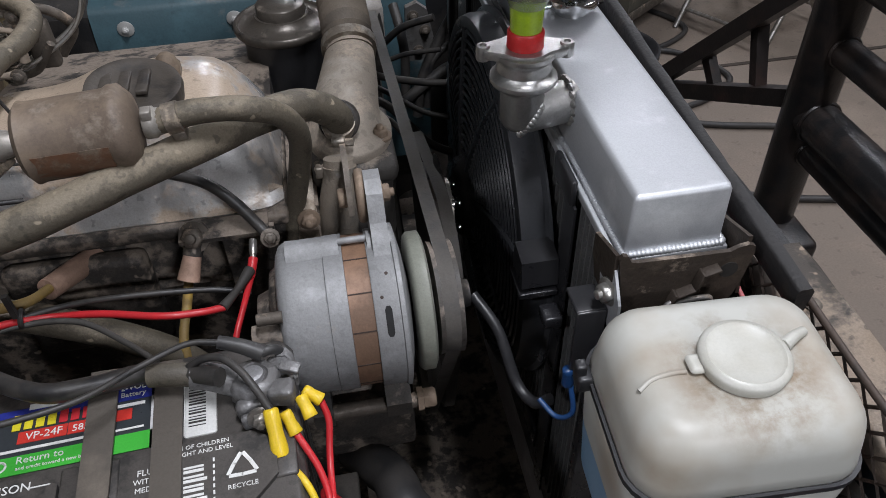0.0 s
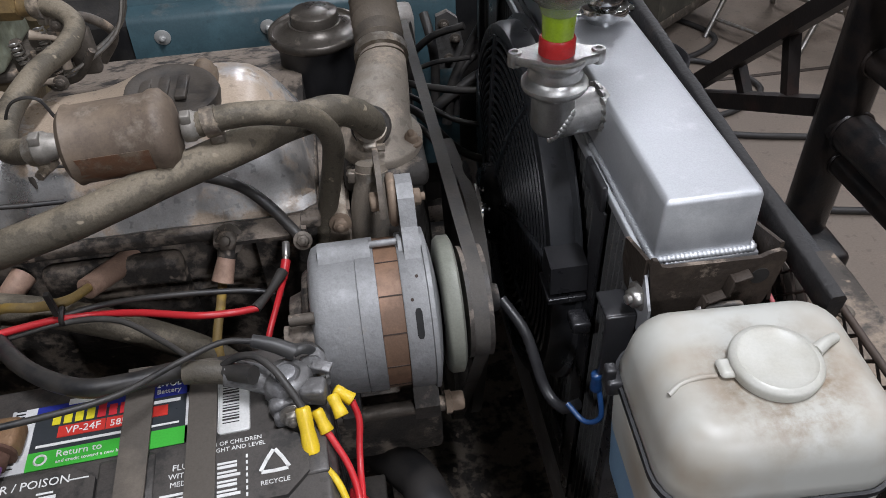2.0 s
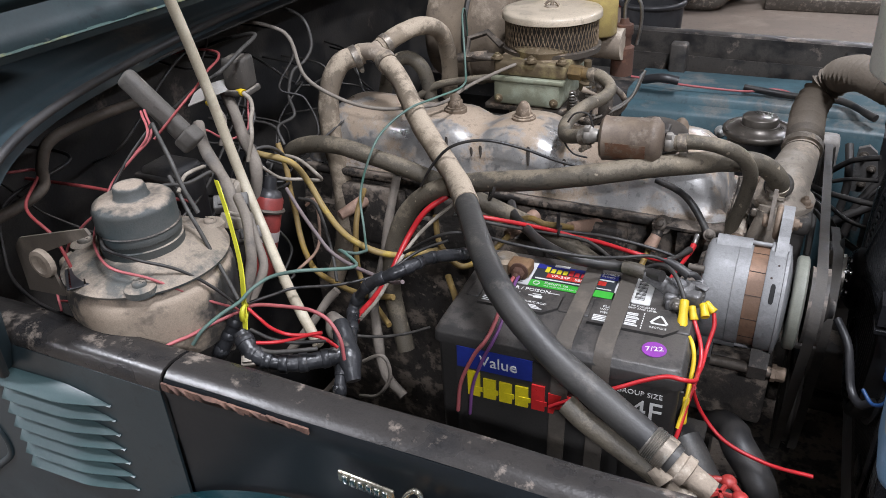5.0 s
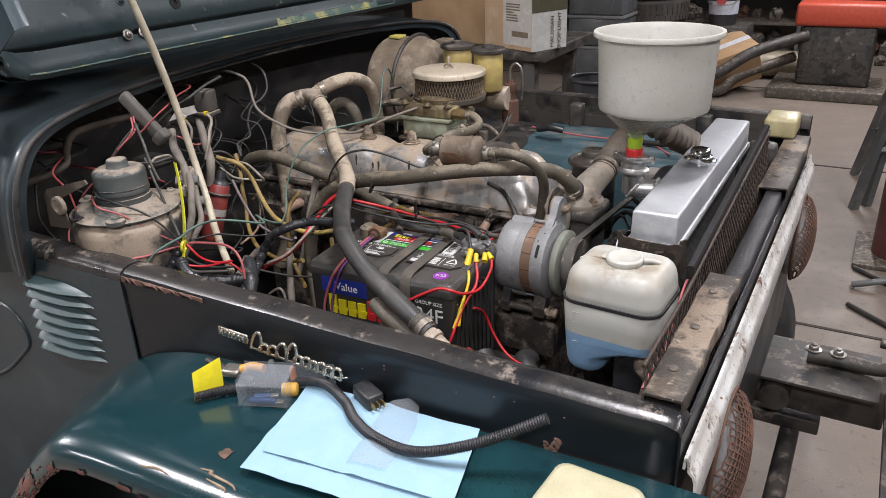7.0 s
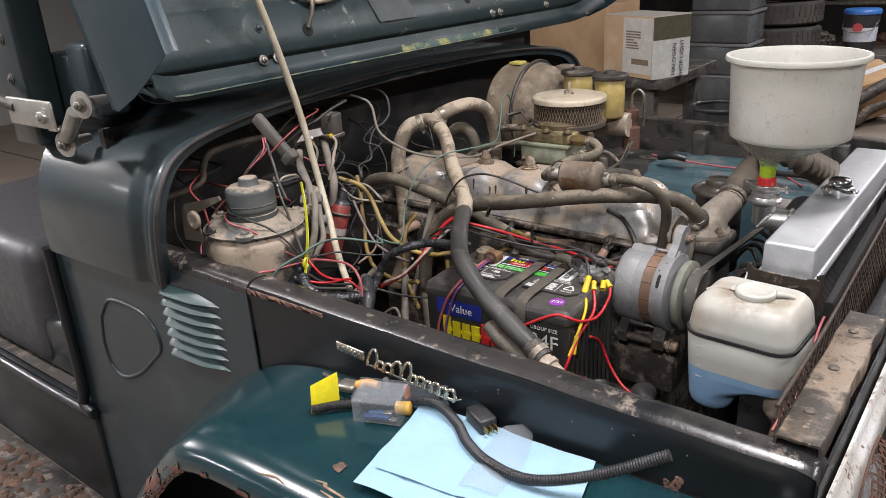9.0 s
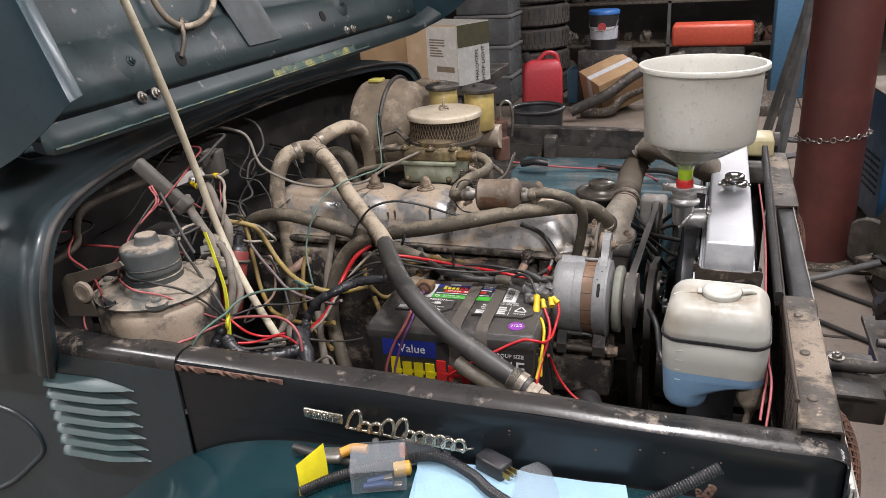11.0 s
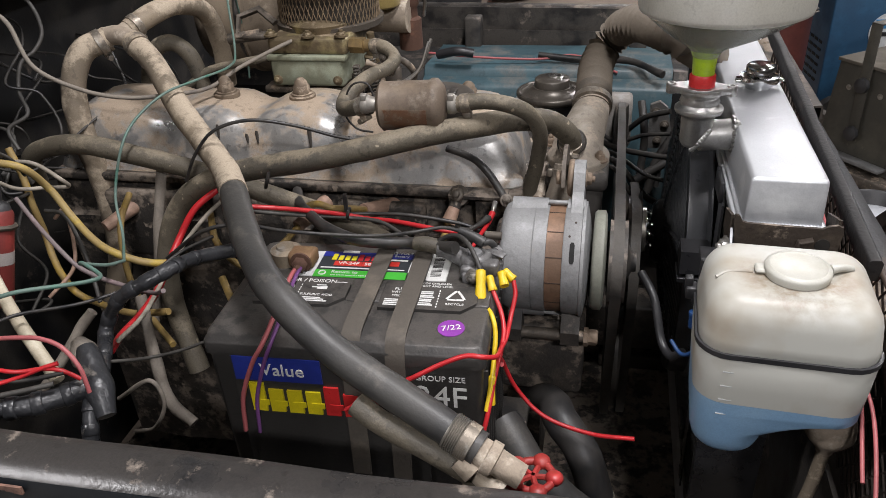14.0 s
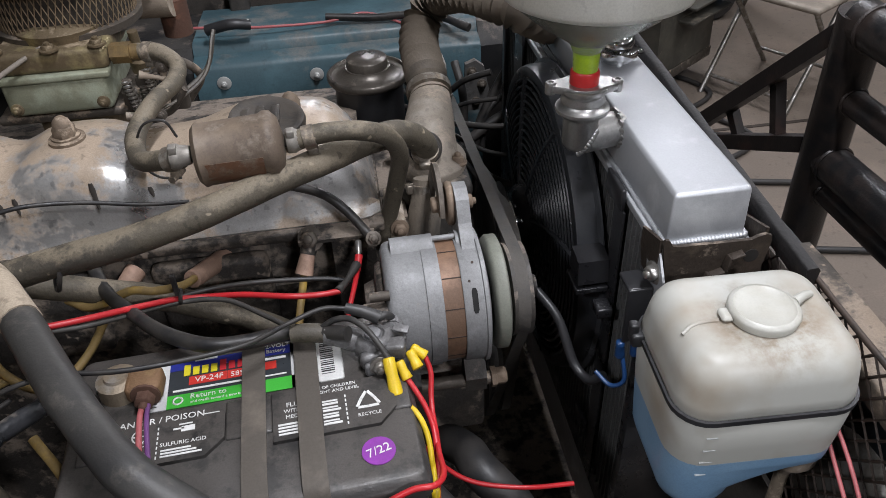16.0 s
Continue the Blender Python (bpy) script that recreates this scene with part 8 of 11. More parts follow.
wire([(-0.475, 0.045, 1.075), (-0.466, 0.055, 1.09), (-0.455, 0.075, 1.10), (-0.444, 0.092, 1.107), (-0.437, 0.108, 1.116), (-0.426, 0.126, 1.122), (-0.403, 0.136, 1.128), (-0.39, 0.146, 1.127), (-0.375, 0.164, 1.121), (-0.367, 0.192, 1.109), (-0.375, 0.215, 1.10), (-0.398, 0.225, 1.105), (-0.41, 0.235, 1.098), (-0.412, 0.27, 1.075), (-0.417, 0.303, 1.06)], 0.0021, GREENP, "thin dusty green wire with a loose loop")
wire([(-0.417, 0.303, 1.06), (-0.455, 0.36, 1.060), (-0.474, 0.39, 1.093), (-0.464, 0.41, 1.145), (-0.457, 0.44, 1.170), (-0.437, 0.48, 1.189), (-0.418, 0.53, 1.191), (-0.409, 0.60, 1.187), (-0.44, 0.68, 1.187), (-0.479, 0.76, 1.249), (-0.50, 0.82, 1.24), (-0.52, 0.87, 1.15), (-0.53, 0.88, 1.08)], 0.0017, GREENP, "thin green wire rising to the firewall")
wire([(-0.541, 0.316, 1.123), (-0.512, 0.301, 1.102), (-0.481, 0.285, 1.085), (-0.458, 0.28, 1.064), (-0.431, 0.277, 1.053), (-0.392, 0.269, 1.05), (-0.358, 0.262, 1.05), (-0.33, 0.24, 1.07)], 0.0026, worn("dusty_mauve_insulation", (0.26, 0.19, 0.195), (0.17, 0.135, 0.135), 0.45, 40, 0.6), "dusty mauve wire through the bay")
wire([(-0.447, 0.11, 1.094), (-0.428, 0.13, 1.097), (-0.415, 0.15, 1.096), (-0.389, 0.19, 1.082), (-0.362, 0.22, 1.08), (-0.342, 0.24, 1.086), (-0.322, 0.27, 1.097), (-0.29, 0.285, 1.11)], 0.0018, BLACKW, "thin black wire from the bundle to the battery")
wire([(-0.355, 0.17, 1.033), (-0.341, 0.2, 1.015), (-0.33, 0.24, 0.995), (-0.32, 0.28, 0.98)], 0.0018, GREYW, "thin grey wire beside the battery")
wire([(-0.388, 0.2, 0.956), (-0.345, 0.2, 0.986), (-0.335, 0.2, 0.958), (-0.355, 0.2, 0.921), (-0.39, 0.21, 0.90)], 0.0024, LOOM, "dusty wire loop low beside the battery")
wire([(-0.585, 0.16, 1.246), (-0.568, 0.19, 1.274), (-0.567, 0.22, 1.288), (-0.573, 0.25, 1.298), (-0.59, 0.29, 1.30), (-0.63, 0.33, 1.295), (-0.71, 0.37, 1.28), (-0.785, 0.38, 1.26)], 0.0016, DULLRED, "faded red wire rising along the firewall")
wire([(-0.663, 0.26, 1.231), (-0.62, 0.275, 1.265), (-0.592, 0.29, 1.283), (-0.59, 0.33, 1.298), (-0.62, 0.40, 1.30), (-0.70, 0.43, 1.28), (-0.785, 0.44, 1.25)], 0.0026, GREYW, "grey wire rising along the firewall")
wire([(-0.78, 0.56, 1.28), (-0.72, 0.555, 1.298), (-0.67, 0.55, 1.295), (-0.645, 0.55, 1.279), (-0.632, 0.54, 1.248), (-0.634, 0.52, 1.229), (-0.644, 0.5, 1.217), (-0.642, 0.48, 1.188), (-0.622, 0.46, 1.165), (-0.639, 0.44, 1.152), (-0.625, 0.43, 1.129)], 0.0026, GREYW, "grey wire hanging in curves on the firewall")
wire([(-0.78, 0.47, 1.28), (-0.70, 0.47, 1.295), (-0.645, 0.472, 1.29), (-0.619, 0.473, 1.274), (-0.594, 0.463, 1.225), (-0.546, 0.475, 1.193), (-0.50, 0.493, 1.178), (-0.468, 0.535, 1.168), (-0.44, 0.59, 1.16), (-0.42, 0.66, 1.17), (-0.36, 0.74, 1.19), (-0.30, 0.80, 1.20)], 0.0028, LOOM, "dusty throttle cable over the valve cover", "throttle_cable")
wire([(-0.637, 0.4, 1.119), (-0.605, 0.4, 1.127), (-0.578, 0.4, 1.124), (-0.551, 0.4, 1.106), (-0.553, 0.41, 1.092), (-0.575, 0.4, 1.094), (-0.601, 0.38, 1.101), (-0.618, 0.36, 1.126)], 0.0026, WHITEW, "off-white wire loop near the coil")
wire([(-0.60, 0.09, 1.20), (-0.556, 0.125, 1.209), (-0.53, 0.14, 1.21), (-0.525, 0.17, 1.211), (-0.554, 0.2, 1.19)], 0.0022, GREYW, "grey wire behind the blower motor")
wire([(-0.535, 0.13, 1.203), (-0.541, 0.15, 1.213), (-0.545, 0.18, 1.21), (-0.56, 0.2, 1.2)], 0.0022, WHITEW, "off-white wire behind the blower motor")
wire([(-0.56, 0.14, 1.275), (-0.549, 0.135, 1.261), (-0.536, 0.13, 1.243), (-0.516, 0.12, 1.217), (-0.50, 0.118, 1.19)], 0.0026, GREYW, "dusty grey wire behind the blower motor")
wire([(-0.593, 0.3, 1.153), (-0.59, 0.305, 1.165), (-0.584, 0.31, 1.173), (-0.572, 0.33, 1.172), (-0.575, 0.36, 1.15), (-0.58, 0.38, 1.12)], 0.0026, GREYW, "grey wire over the coil")
wire([(-0.652, 0.255, 1.20), (-0.63, 0.262, 1.212), (-0.611, 0.267, 1.214), (-0.609, 0.285, 1.199), (-0.604, 0.304, 1.19), (-0.60, 0.33, 1.195), (-0.61, 0.35, 1.22), (-0.62, 0.37, 1.245)], 0.0016, PINK, "faded red wire looped under the bracket plate")
wire([(-0.579, 0.4, 1.051), (-0.561, 0.4, 1.063), (-0.545, 0.38, 1.03), (-0.541, 0.36, 1.003), (-0.56, 0.33, 0.98)], 0.0024, PINKISH, "dusty pink wire under the hoses")
wire([(-0.589, 0.4, 1.061), (-0.554, 0.39, 1.062), (-0.526, 0.37, 1.032), (-0.506, 0.35, 1.006), (-0.49, 0.33, 0.98)], 0.0026, GREYW, "dusty grey wire under the hoses")
for pts, r in (([(-0.600, 0.245, 1.232), (-0.585, 0.230, 1.219), (-0.568, 0.218, 1.207), (-0.55, 0.212, 1.190), (-0.525, 0.196, 1.174), (-0.515, 0.185, 1.14)], 0.0072),
               ([(-0.64, 0.345, 1.235), (-0.612, 0.324, 1.217), (-0.602, 0.318, 1.197), (-0.589, 0.310, 1.182), (-0.568, 0.295, 1.172), (-0.560, 0.285, 1.155), (-0.565, 0.28, 1.12)], 0.0082),
               ([(-0.50, 0.18, 1.18), (-0.47, 0.155, 1.172), (-0.458, 0.14, 1.152), (-0.454, 0.13, 1.125), (-0.46, 0.115, 1.09)], 0.006),
               ([(-0.49, 0.18, 1.16), (-0.468, 0.162, 1.138), (-0.454, 0.15, 1.116), (-0.457, 0.135, 1.095), (-0.467, 0.118, 1.068), (-0.48, 0.10, 1.03)], 0.0055),
               ([(-0.44, 0.26, 1.02), (-0.452, 0.25, 1.005), (-0.464, 0.225, 0.981), (-0.49, 0.2, 0.944)], 0.006),
               ([(-0.432, 0.33, 0.995), (-0.413, 0.3, 0.927), (-0.394, 0.28, 0.883), (-0.362, 0.27, 0.86)], 0.007),
               ([(-0.452, 0.46, 1.10), (-0.459, 0.44, 1.043), (-0.472, 0.42, 0.953), (-0.48, 0.4, 0.9)], 0.0065)):
    wire(pts, r, LOOM, "dusty cloth wrapped wiring loom", "wiring_loom", wobble=0.18)
knot = Vector((-0.446, 0.098, 1.089))
tie = root("cable_tie", "bright yellow cable tie with a long tail standing up", "cable tie", knot)
bm = B()
ring(bm, (0, 0, 0), (1, 0.4, -0.1), 0.0085, 0.0028, 20, 6)
TIE = plain("bright_yellow_tie", (0.62, 0.60, 0.04), 0.4)
part("loop", bm, TIE, tie)
bm = B()
sheet(bm, [[Vector(p) - knot + Vector((w, -w * 0.2, 0)) for w in (-0.0034, 0, 0.0034)] for p in spline([(-0.514, 0.168, 1.204), (-0.490, 0.150, 1.170), (-0.458, 0.120, 1.133), (-0.446, 0.100, 1.094), (-0.441, 0.090, 1.074)], 4)], 0.0014)
part("tail", bm, TIE, tie)
CONNECT = worn("dusty_grey_plastic", (0.17, 0.165, 0.155), (0.10, 0.095, 0.09), 0.45, 40, 0.6)
for p, sz, tilt, col in (((-0.655, 0.45, 1.085), (0.018, 0.012, 0.010), 10, CONNECT), ((-0.53, 0.200, 1.158), (0.020, 0.009, 0.008), 35, CONNECT), ((-0.512, 0.182, 1.146), (0.010, 0.016, 0.007), -25, WHITEW), ((-0.54, 0.215, 1.165), (0.012, 0.010, 0.012), 15, WHITEW), ((-0.50, 0.185, 1.128), (0.014, 0.008, 0.010), 50, CONNECT), ((-0.43, 0.074, 1.045), (0.008, 0.007, 0.006), 30, WHITEW)):
    m = pose(*p, tilt, 0, tilt)
    c_ = root("wire_connector", "dusty plastic wire connector in the bay", "connector", p, (tilt, 0, tilt), "wire connectors")
    part("shell", box(B(), [-v for v in sz], sz, 0.002), col, c_)
    part("latch", box(B(), (-sz[0] * 0.7, -sz[1] * 0.6, sz[2] - 0.001), (sz[0] * 0.5, sz[1] * 0.6, sz[2] + 0.003), 0.0008), col, c_)
bm = B()
ring(bm, (-0.29, 0.425, 1.115), (0.8, 0.3, -0.3), 0.0165, 0.0022, 24, 6)
thing("zip_tie", bm, BLACKW, "black zip tie round two crossing hoses", "cable tie")
bm = B()
ring(bm, (-0.20, 0.432, 1.065), (0.9, 0.1, -0.2), 0.006, 0.002, 16, 6)
box(bm, (-0.203, 0.427, 1.07), (-0.199, 0.431, 1.092))
thing("zip_tie", bm, BLACKW, "black zip tie round the red wires", "cable tie")
# many thin firewall wires
random.seed(11)
cols = [(BLACKW, "black"), (GREYW, "grey"), (BLACKW, "black"), (GREYW, "grey"), (BLACKW, "black"), (BLACKW, "black"), (GREYW, "dusty grey"), (DULLRED, "faded red"), (BLACKW, "black")]
for k in range(18):
    mat_, nm = cols[k % len(cols)]
    y = random.uniform(0.05, 0.85)
    p = Vector((-0.70 + random.uniform(-0.04, 0.03), y, random.uniform(1.12, 1.27)))
    pts = [Vector((-0.79, y + random.uniform(-0.03, 0.03), p.z + 0.01)), p]
    d = Vector((random.uniform(0, 0.03), random.uniform(-0.06, 0.06), random.uniform(-0.05, 0.02)))
    for q in range(random.randint(4, 6)):
        d = d * 0.5 + Vector((random.uniform(-0.02, 0.035), random.uniform(-0.07, 0.07), random.uniform(-0.06, 0.02)))
        n_ = pts[-1] + d
        n_.x, n_.y = min(max(n_.x, -0.77), -0.60), min(max(n_.y, 0.02), 0.9)
        n_.z = max(n_.z, 0.95)
        pts.append(n_)
    pts.append(Vector((-0.79, pts[-1].y + 0.02, pts[-1].z - 0.05)))
    wire(pts, random.choice((0.0013, 0.0018, 0.0022)), mat_, nm + " wire hanging on the firewall")

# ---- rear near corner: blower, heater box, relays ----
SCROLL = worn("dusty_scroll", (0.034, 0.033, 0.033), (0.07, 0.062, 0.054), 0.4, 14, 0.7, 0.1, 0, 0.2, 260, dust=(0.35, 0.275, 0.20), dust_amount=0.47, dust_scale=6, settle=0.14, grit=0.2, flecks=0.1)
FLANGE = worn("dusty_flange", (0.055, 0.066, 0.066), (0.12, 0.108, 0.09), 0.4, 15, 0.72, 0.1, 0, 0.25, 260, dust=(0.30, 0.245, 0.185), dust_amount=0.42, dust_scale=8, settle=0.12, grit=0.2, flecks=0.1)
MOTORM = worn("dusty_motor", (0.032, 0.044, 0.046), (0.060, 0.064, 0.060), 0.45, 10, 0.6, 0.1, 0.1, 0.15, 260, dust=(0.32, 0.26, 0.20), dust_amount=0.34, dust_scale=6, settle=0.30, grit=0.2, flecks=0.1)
blow = root("blower_motor", "dust-caked heater blower with a round motor on top", "blower", (-0.555, 0.086, 1.047))
part("scroll", lathe(B(), (0, 0, 0), (0, 0, 1), [(0.01, 0.083), (0.03, 0.087), (0.070, 0.0885), (0.080, 0.0875), (0.085, 0.0855), (0.088, 0.082), (0.097, 0.081)], 56), SCROLL, blow, "tan dusted blower housing with bare black patches")
part("scroll_outlet", box(B(), (-0.12, -0.03, 0.01), (-0.06, 0.09, 0.085), 0.012, 3), SCROLL, blow)
part("flange", lathe(B(), (0, 0, 0.096), (0, 0, 1), [(0, 0.084), (0.001, 0.087), (0.0035, 0.0875), (0.0045, 0.085), (0.006, 0.083), (0.008, 0.0805), (0.011, 0.066), (0.013, 0.055), (0.0165, 0.051), (0.0175, 0.046)], 56), FLANGE, blow)
mot = part("motor", lathe(B(), (0, 0, 0.106), (0, 0, 1), [(0, 0.043), (0.016, 0.043), (0.017, 0.0415), (0.022, 0.0415), (0.023, 0.043), (0.029, 0.043), (0.030, 0.0422), (0.054, 0.0422), (0.059, 0.040), (0.062, 0.034), (0.0625, 0.020), (0.064, 0.0175), (0.073, 0.0165), (0.076, 0.0150), (0.077, 0.011), (0.076, 0.006)], 48), MOTORM, blow, "dark dusty motor can with a round knob")
bm = B()
lathe(bm, (0, 0, 0.1375), (0, 0, 1), [(0, 0.0425), (0.001, 0.0437), (0.002, 0.0425)], 48)
part("motor_seam", bm, BLACKMET, mot)
for a in (70, 190, 310):
    bm = B()
    r = radians(a)
    c, s_ = math.cos(r), math.sin(r)
    lathe(bm, (0.078 * c, 0.078 * s_, 0.098), (0, 0, 1), [(0, 0.016), (0.007, 0.016), (0.009, 0.013)], 18)
    lathe(bm, (0.078 * c, 0.078 * s_, 0.107), (0, 0, 1), [(0, 0.0075), (0.003, 0.0072), (0.0045, 0.005)], 12)
    box(bm, (0.078 * c - 0.006, 0.078 * s_ - 0.0007, 0.111), (0.078 * c + 0.006, 0.078 * s_ + 0.0007, 0.1122))
    part("flange_screw", bm, FLANGE, blow)
plate_m = pose(0, 0, 0.1035, 0, 0, -38)
lbl = part("rating_plate", box(B(), (0.0, -0.082, 0.0), (0.045, -0.060, 0.0016), 0.0006, m=plate_m), BLACKP, blow, "black rating plate with bright lines")
for y in (-0.079, -0.0655):
    part("bright_line", box(B(), (0.001, y, 0.0016), (0.044, y + 0.0016, 0.0022), m=plate_m), CHROME, lbl)
bk_ = root("side_bracket", "dusty plate bracket with a rubber bush beside the blower", "bracket", (-0.616, 0.012, 1.165))
bm = B()
loft(bm, [[Vector((x, y, z)) for x, z in ((-0.045, -0.045), (-0.042, 0.010), (-0.030, 0.022), (0.075, 0.052), (0.080, 0.046), (0.0, 0.010), (0.012, -0.04))] for y in (0.0, 0.003)])
part("plate", bm, worn("dusty_bracket", (0.16, 0.13, 0.10), (0.10, 0.082, 0.065), 0.45, 20, 0.75), bk_, smooth=False)
part("bush", lathe(B(), (0, -0.001, 0.0), (0, -1, 0), [(0, 0.016), (0.006, 0.0155), (0.007, 0.011), (0.004, 0.008), (0.004, 0.004)], 22), TAN, bk_)
bm = B()
tube(bm, [(-0.79, 0.02, 1.16), (-0.74, 0.0, 1.175), (-0.705, 0.012, 1.188), (-0.695, 0.06, 1.195), (-0.69, 0.085, 1.205), (-0.69, 0.092, 1.228), (-0.69, 0.112, 1.250), (-0.685, 0.17, 1.256), (-0.68, 0.25, 1.254)], 0.0065, 12)
thing("heater_pipe", bm, worn("dim_brown_pipe", (0.13, 0.10, 0.078), (0.08, 0.064, 0.05), 0.45, 24, 0.7), "bent dusty heater pipe behind the blower", "pipe")
duct = root("drain_duct", "flat dusty grey moulded rubber duct by the firewall", "duct", (0, 0, 0))
DUCTM = worn("dusty_grey_rubber", (0.05, 0.048, 0.047), (0.09, 0.082, 0.072), 0.4, 14, 0.7, 0.1, 0, 0.2, dust=(0.26, 0.225, 0.185), dust_amount=0.3, settle=0.16)
m = look((-0.620, 0.178, 1.303), (-0.567, 0.188, 1.245))
part("tube", box(B(), (-0.008, -0.012, -0.082), (0.008, 0.012, 0.01), 0.006, 3, m=m), DUCTM, duct)
part("mouth", box(B(), (-0.0105, -0.0145, -0.097), (0.0105, 0.0145, -0.078), 0.004, 2, m=m), DUCTM, duct)
hb = root("heater_box", "black heater box in the corner", "heater box", (-0.60, 0.19, 1.01))
part("case", box(B(), (-0.06, 0.0, 0), (0.0, 0.05, 0.18), 0.008), FIREWALL, hb)
part("lip", box(B(), (-0.064, -0.004, 0.165), (0.004, 0.054, 0.172), 0.002), FIREWALL, hb)
rb_ = root("relay_box", "dusty dark relay box on the firewall", "relay", (-0.612, 0.347, 1.266), (0, 0, 10))
RELAYM = worn("dusty_relay", (0.03, 0.028, 0.026), (0.06, 0.053, 0.045), 0.45, 16, 0.65, 0.1, 0, 0.2, dust=(0.26, 0.225, 0.185), dust_amount=0.34, settle=0.2)
part("cover", box(B(), (-0.016, -0.016, -0.022), (0.016, 0.016, 0.020), 0.005, 3), RELAYM, rb_)
part("base", box(B(), (-0.018, -0.018, -0.029), (0.018, 0.018, -0.021), 0.002), RELAYM, rb_)
rp = root("relay_plate", "pale dusty bracket plate with crimped wires", "bracket", (0, 0, 0))
PLATEM = worn("dusty_plate", (0.36, 0.345, 0.315), (0.27, 0.25, 0.225), 0.4, 14, 0.6)
bm = B()
sheet(bm, [[Vector((-0.649, 0.283, 1.236)), Vector((-0.652, 0.30, 1.246)), Vector((-0.654, 0.312, 1.252))],
           [Vector((-0.636, 0.302, 1.240)), Vector((-0.637, 0.316, 1.249)), Vector((-0.639, 0.326, 1.255))],
           [Vector((-0.617, 0.338, 1.246)), Vector((-0.619, 0.340, 1.253)), Vector((-0.622, 0.341, 1.259))]], 0.002)
part("plate", bm, PLATEM, rp)
bm = B()
bolt(bm, (-0.632, 0.305, 1.242), (0.5, -0.6, 0.6), 0.004, 0.004)
part("plate_bolt", bm, STEEL, rp)
terminal((-0.614, 0.338, 1.2455), (0.85, -0.3, -0.15), 0.018, 0.0048, YELLOW, "yellow crimp connector on the firewall bracket")
terminal((-0.628, 0.296, 1.2395), (0.8, -0.2, -0.25), 0.016, 0.0046, YELLOW, "yellow crimp connector on the firewall bracket")
wire([(-0.598, 0.332, 1.243), (-0.586, 0.329, 1.236), (-0.576, 0.318, 1.228), (-0.572, 0.307, 1.217), (-0.565, 0.295, 1.20), (-0.57, 0.285, 1.17)], 0.0028, WHITEW, "off-white wire from the yellow connector")
wire([(-0.613, 0.293, 1.236), (-0.60, 0.290, 1.225), (-0.598, 0.285, 1.21), (-0.605, 0.28, 1.19)], 0.0028, LOOM, "dusty wire from the yellow connector")
coil = root("ignition_coil", "faded red ignition coil with a white band", "ignition coil", (-0.560, 0.280, 1.074), (-20, 5, 0))
redm = worn("faded_red_paint", (0.27, 0.04, 0.034), (0.18, 0.03, 0.026), 0.4, 20, 0.5, 0.1, 0, 0.1, dust=(0.25, 0.18, 0.14), dust_amount=0.25)
part("can", lathe(B(), (0, 0, -0.06), (0, 0, 1), [(0, 0.018), (0.004, 0.0203), (0.104, 0.0203), (0.108, 0.018)], 28), redm, coil)
part("band", lathe(B(), (0, 0, -0.012), (0, 0, 1), [(0, 0.0206), (0.014, 0.0206)], 28), plain("coil_label", (0.42, 0.38, 0.36), 0.5), coil)
bm = B()
ring(bm, (0, 0, 0.03), (0, 0, 1), 0.0212, 0.003, 28, 6)
part("clamp", bm, DIRTYSTEEL, coil)
part("tower", lathe(B(), (0, 0, 0.048), (0, 0, 1), [(0, 0.018), (0.006, 0.016), (0.010, 0.009), (0.026, 0.008)], 20), BLACKP, coil)
# far-side loom on the shelf
wire([(-0.27, 1.13, 1.055), (-0.16, 1.12, 1.05), (-0.05, 1.13, 1.045), (0.02, 1.14, 1.05), (0.10, 1.10, 1.03)], 0.0024, PINK, "pink and white wire along the apron shelf")
wire([(-0.05, 1.14, 1.05), (0.03, 1.13, 1.045), (0.12, 1.11, 1.05), (0.18, 1.06, 1.04)], 0.007, BLACKW, "black loom on the apron shelf", "wiring_loom", wobble=0.15)
wire([(-0.24, 1.10, 1.06), (-0.20, 1.09, 1.07), (-0.17, 1.095, 1.065)], 0.009, BLACKP, "black rubber boot on the apron", "cable_boot")
bm = B()
box(bm, (0.07, 0.98, 0.93), (0.13, 1.03, 1.02), 0.008)
thing("junction_plate", bm, worn("pale_plate", (0.33, 0.32, 0.30), (0.22, 0.2, 0.18), 0.4, 20, 0.6), "pale grey plate behind the intake hose", "bracket")
for k in range(6):
    y = 0.95 - 0.05 * k
    wire([(0.05, y + 0.10, 0.99 - 0.01 * k), (0.10, y + 0.04, 0.95 + 0.01 * k), (0.15, y, 1.0 - 0.012 * k), (0.19, y - 0.02, 1.02 - 0.02 * k)], 0.0035 if k % 2 else 0.005, BLACKW, "black wire between engine and fan")
wire([(0.14, 0.45, 1.0), (0.155, 0.42, 0.985), (0.165, 0.39, 0.95), (0.175, 0.37, 0.945), (0.185, 0.36, 0.96)], 0.005, BLACKP, "black fan motor cable")
for dx in (0, 0.014):
    terminal((0.186 + dx, 0.336, 1.03), (0.1, 0.05, -1), 0.02, 0.0045, BLUEW, "blue crimp connector at the fan")
wire([(0.19, 0.335, 1.01), (0.19, 0.325, 0.99), (0.18, 0.33, 0.98), (0.17, 0.345, 0.985)], 0.0022, BLUEW, "thin blue fan wire")

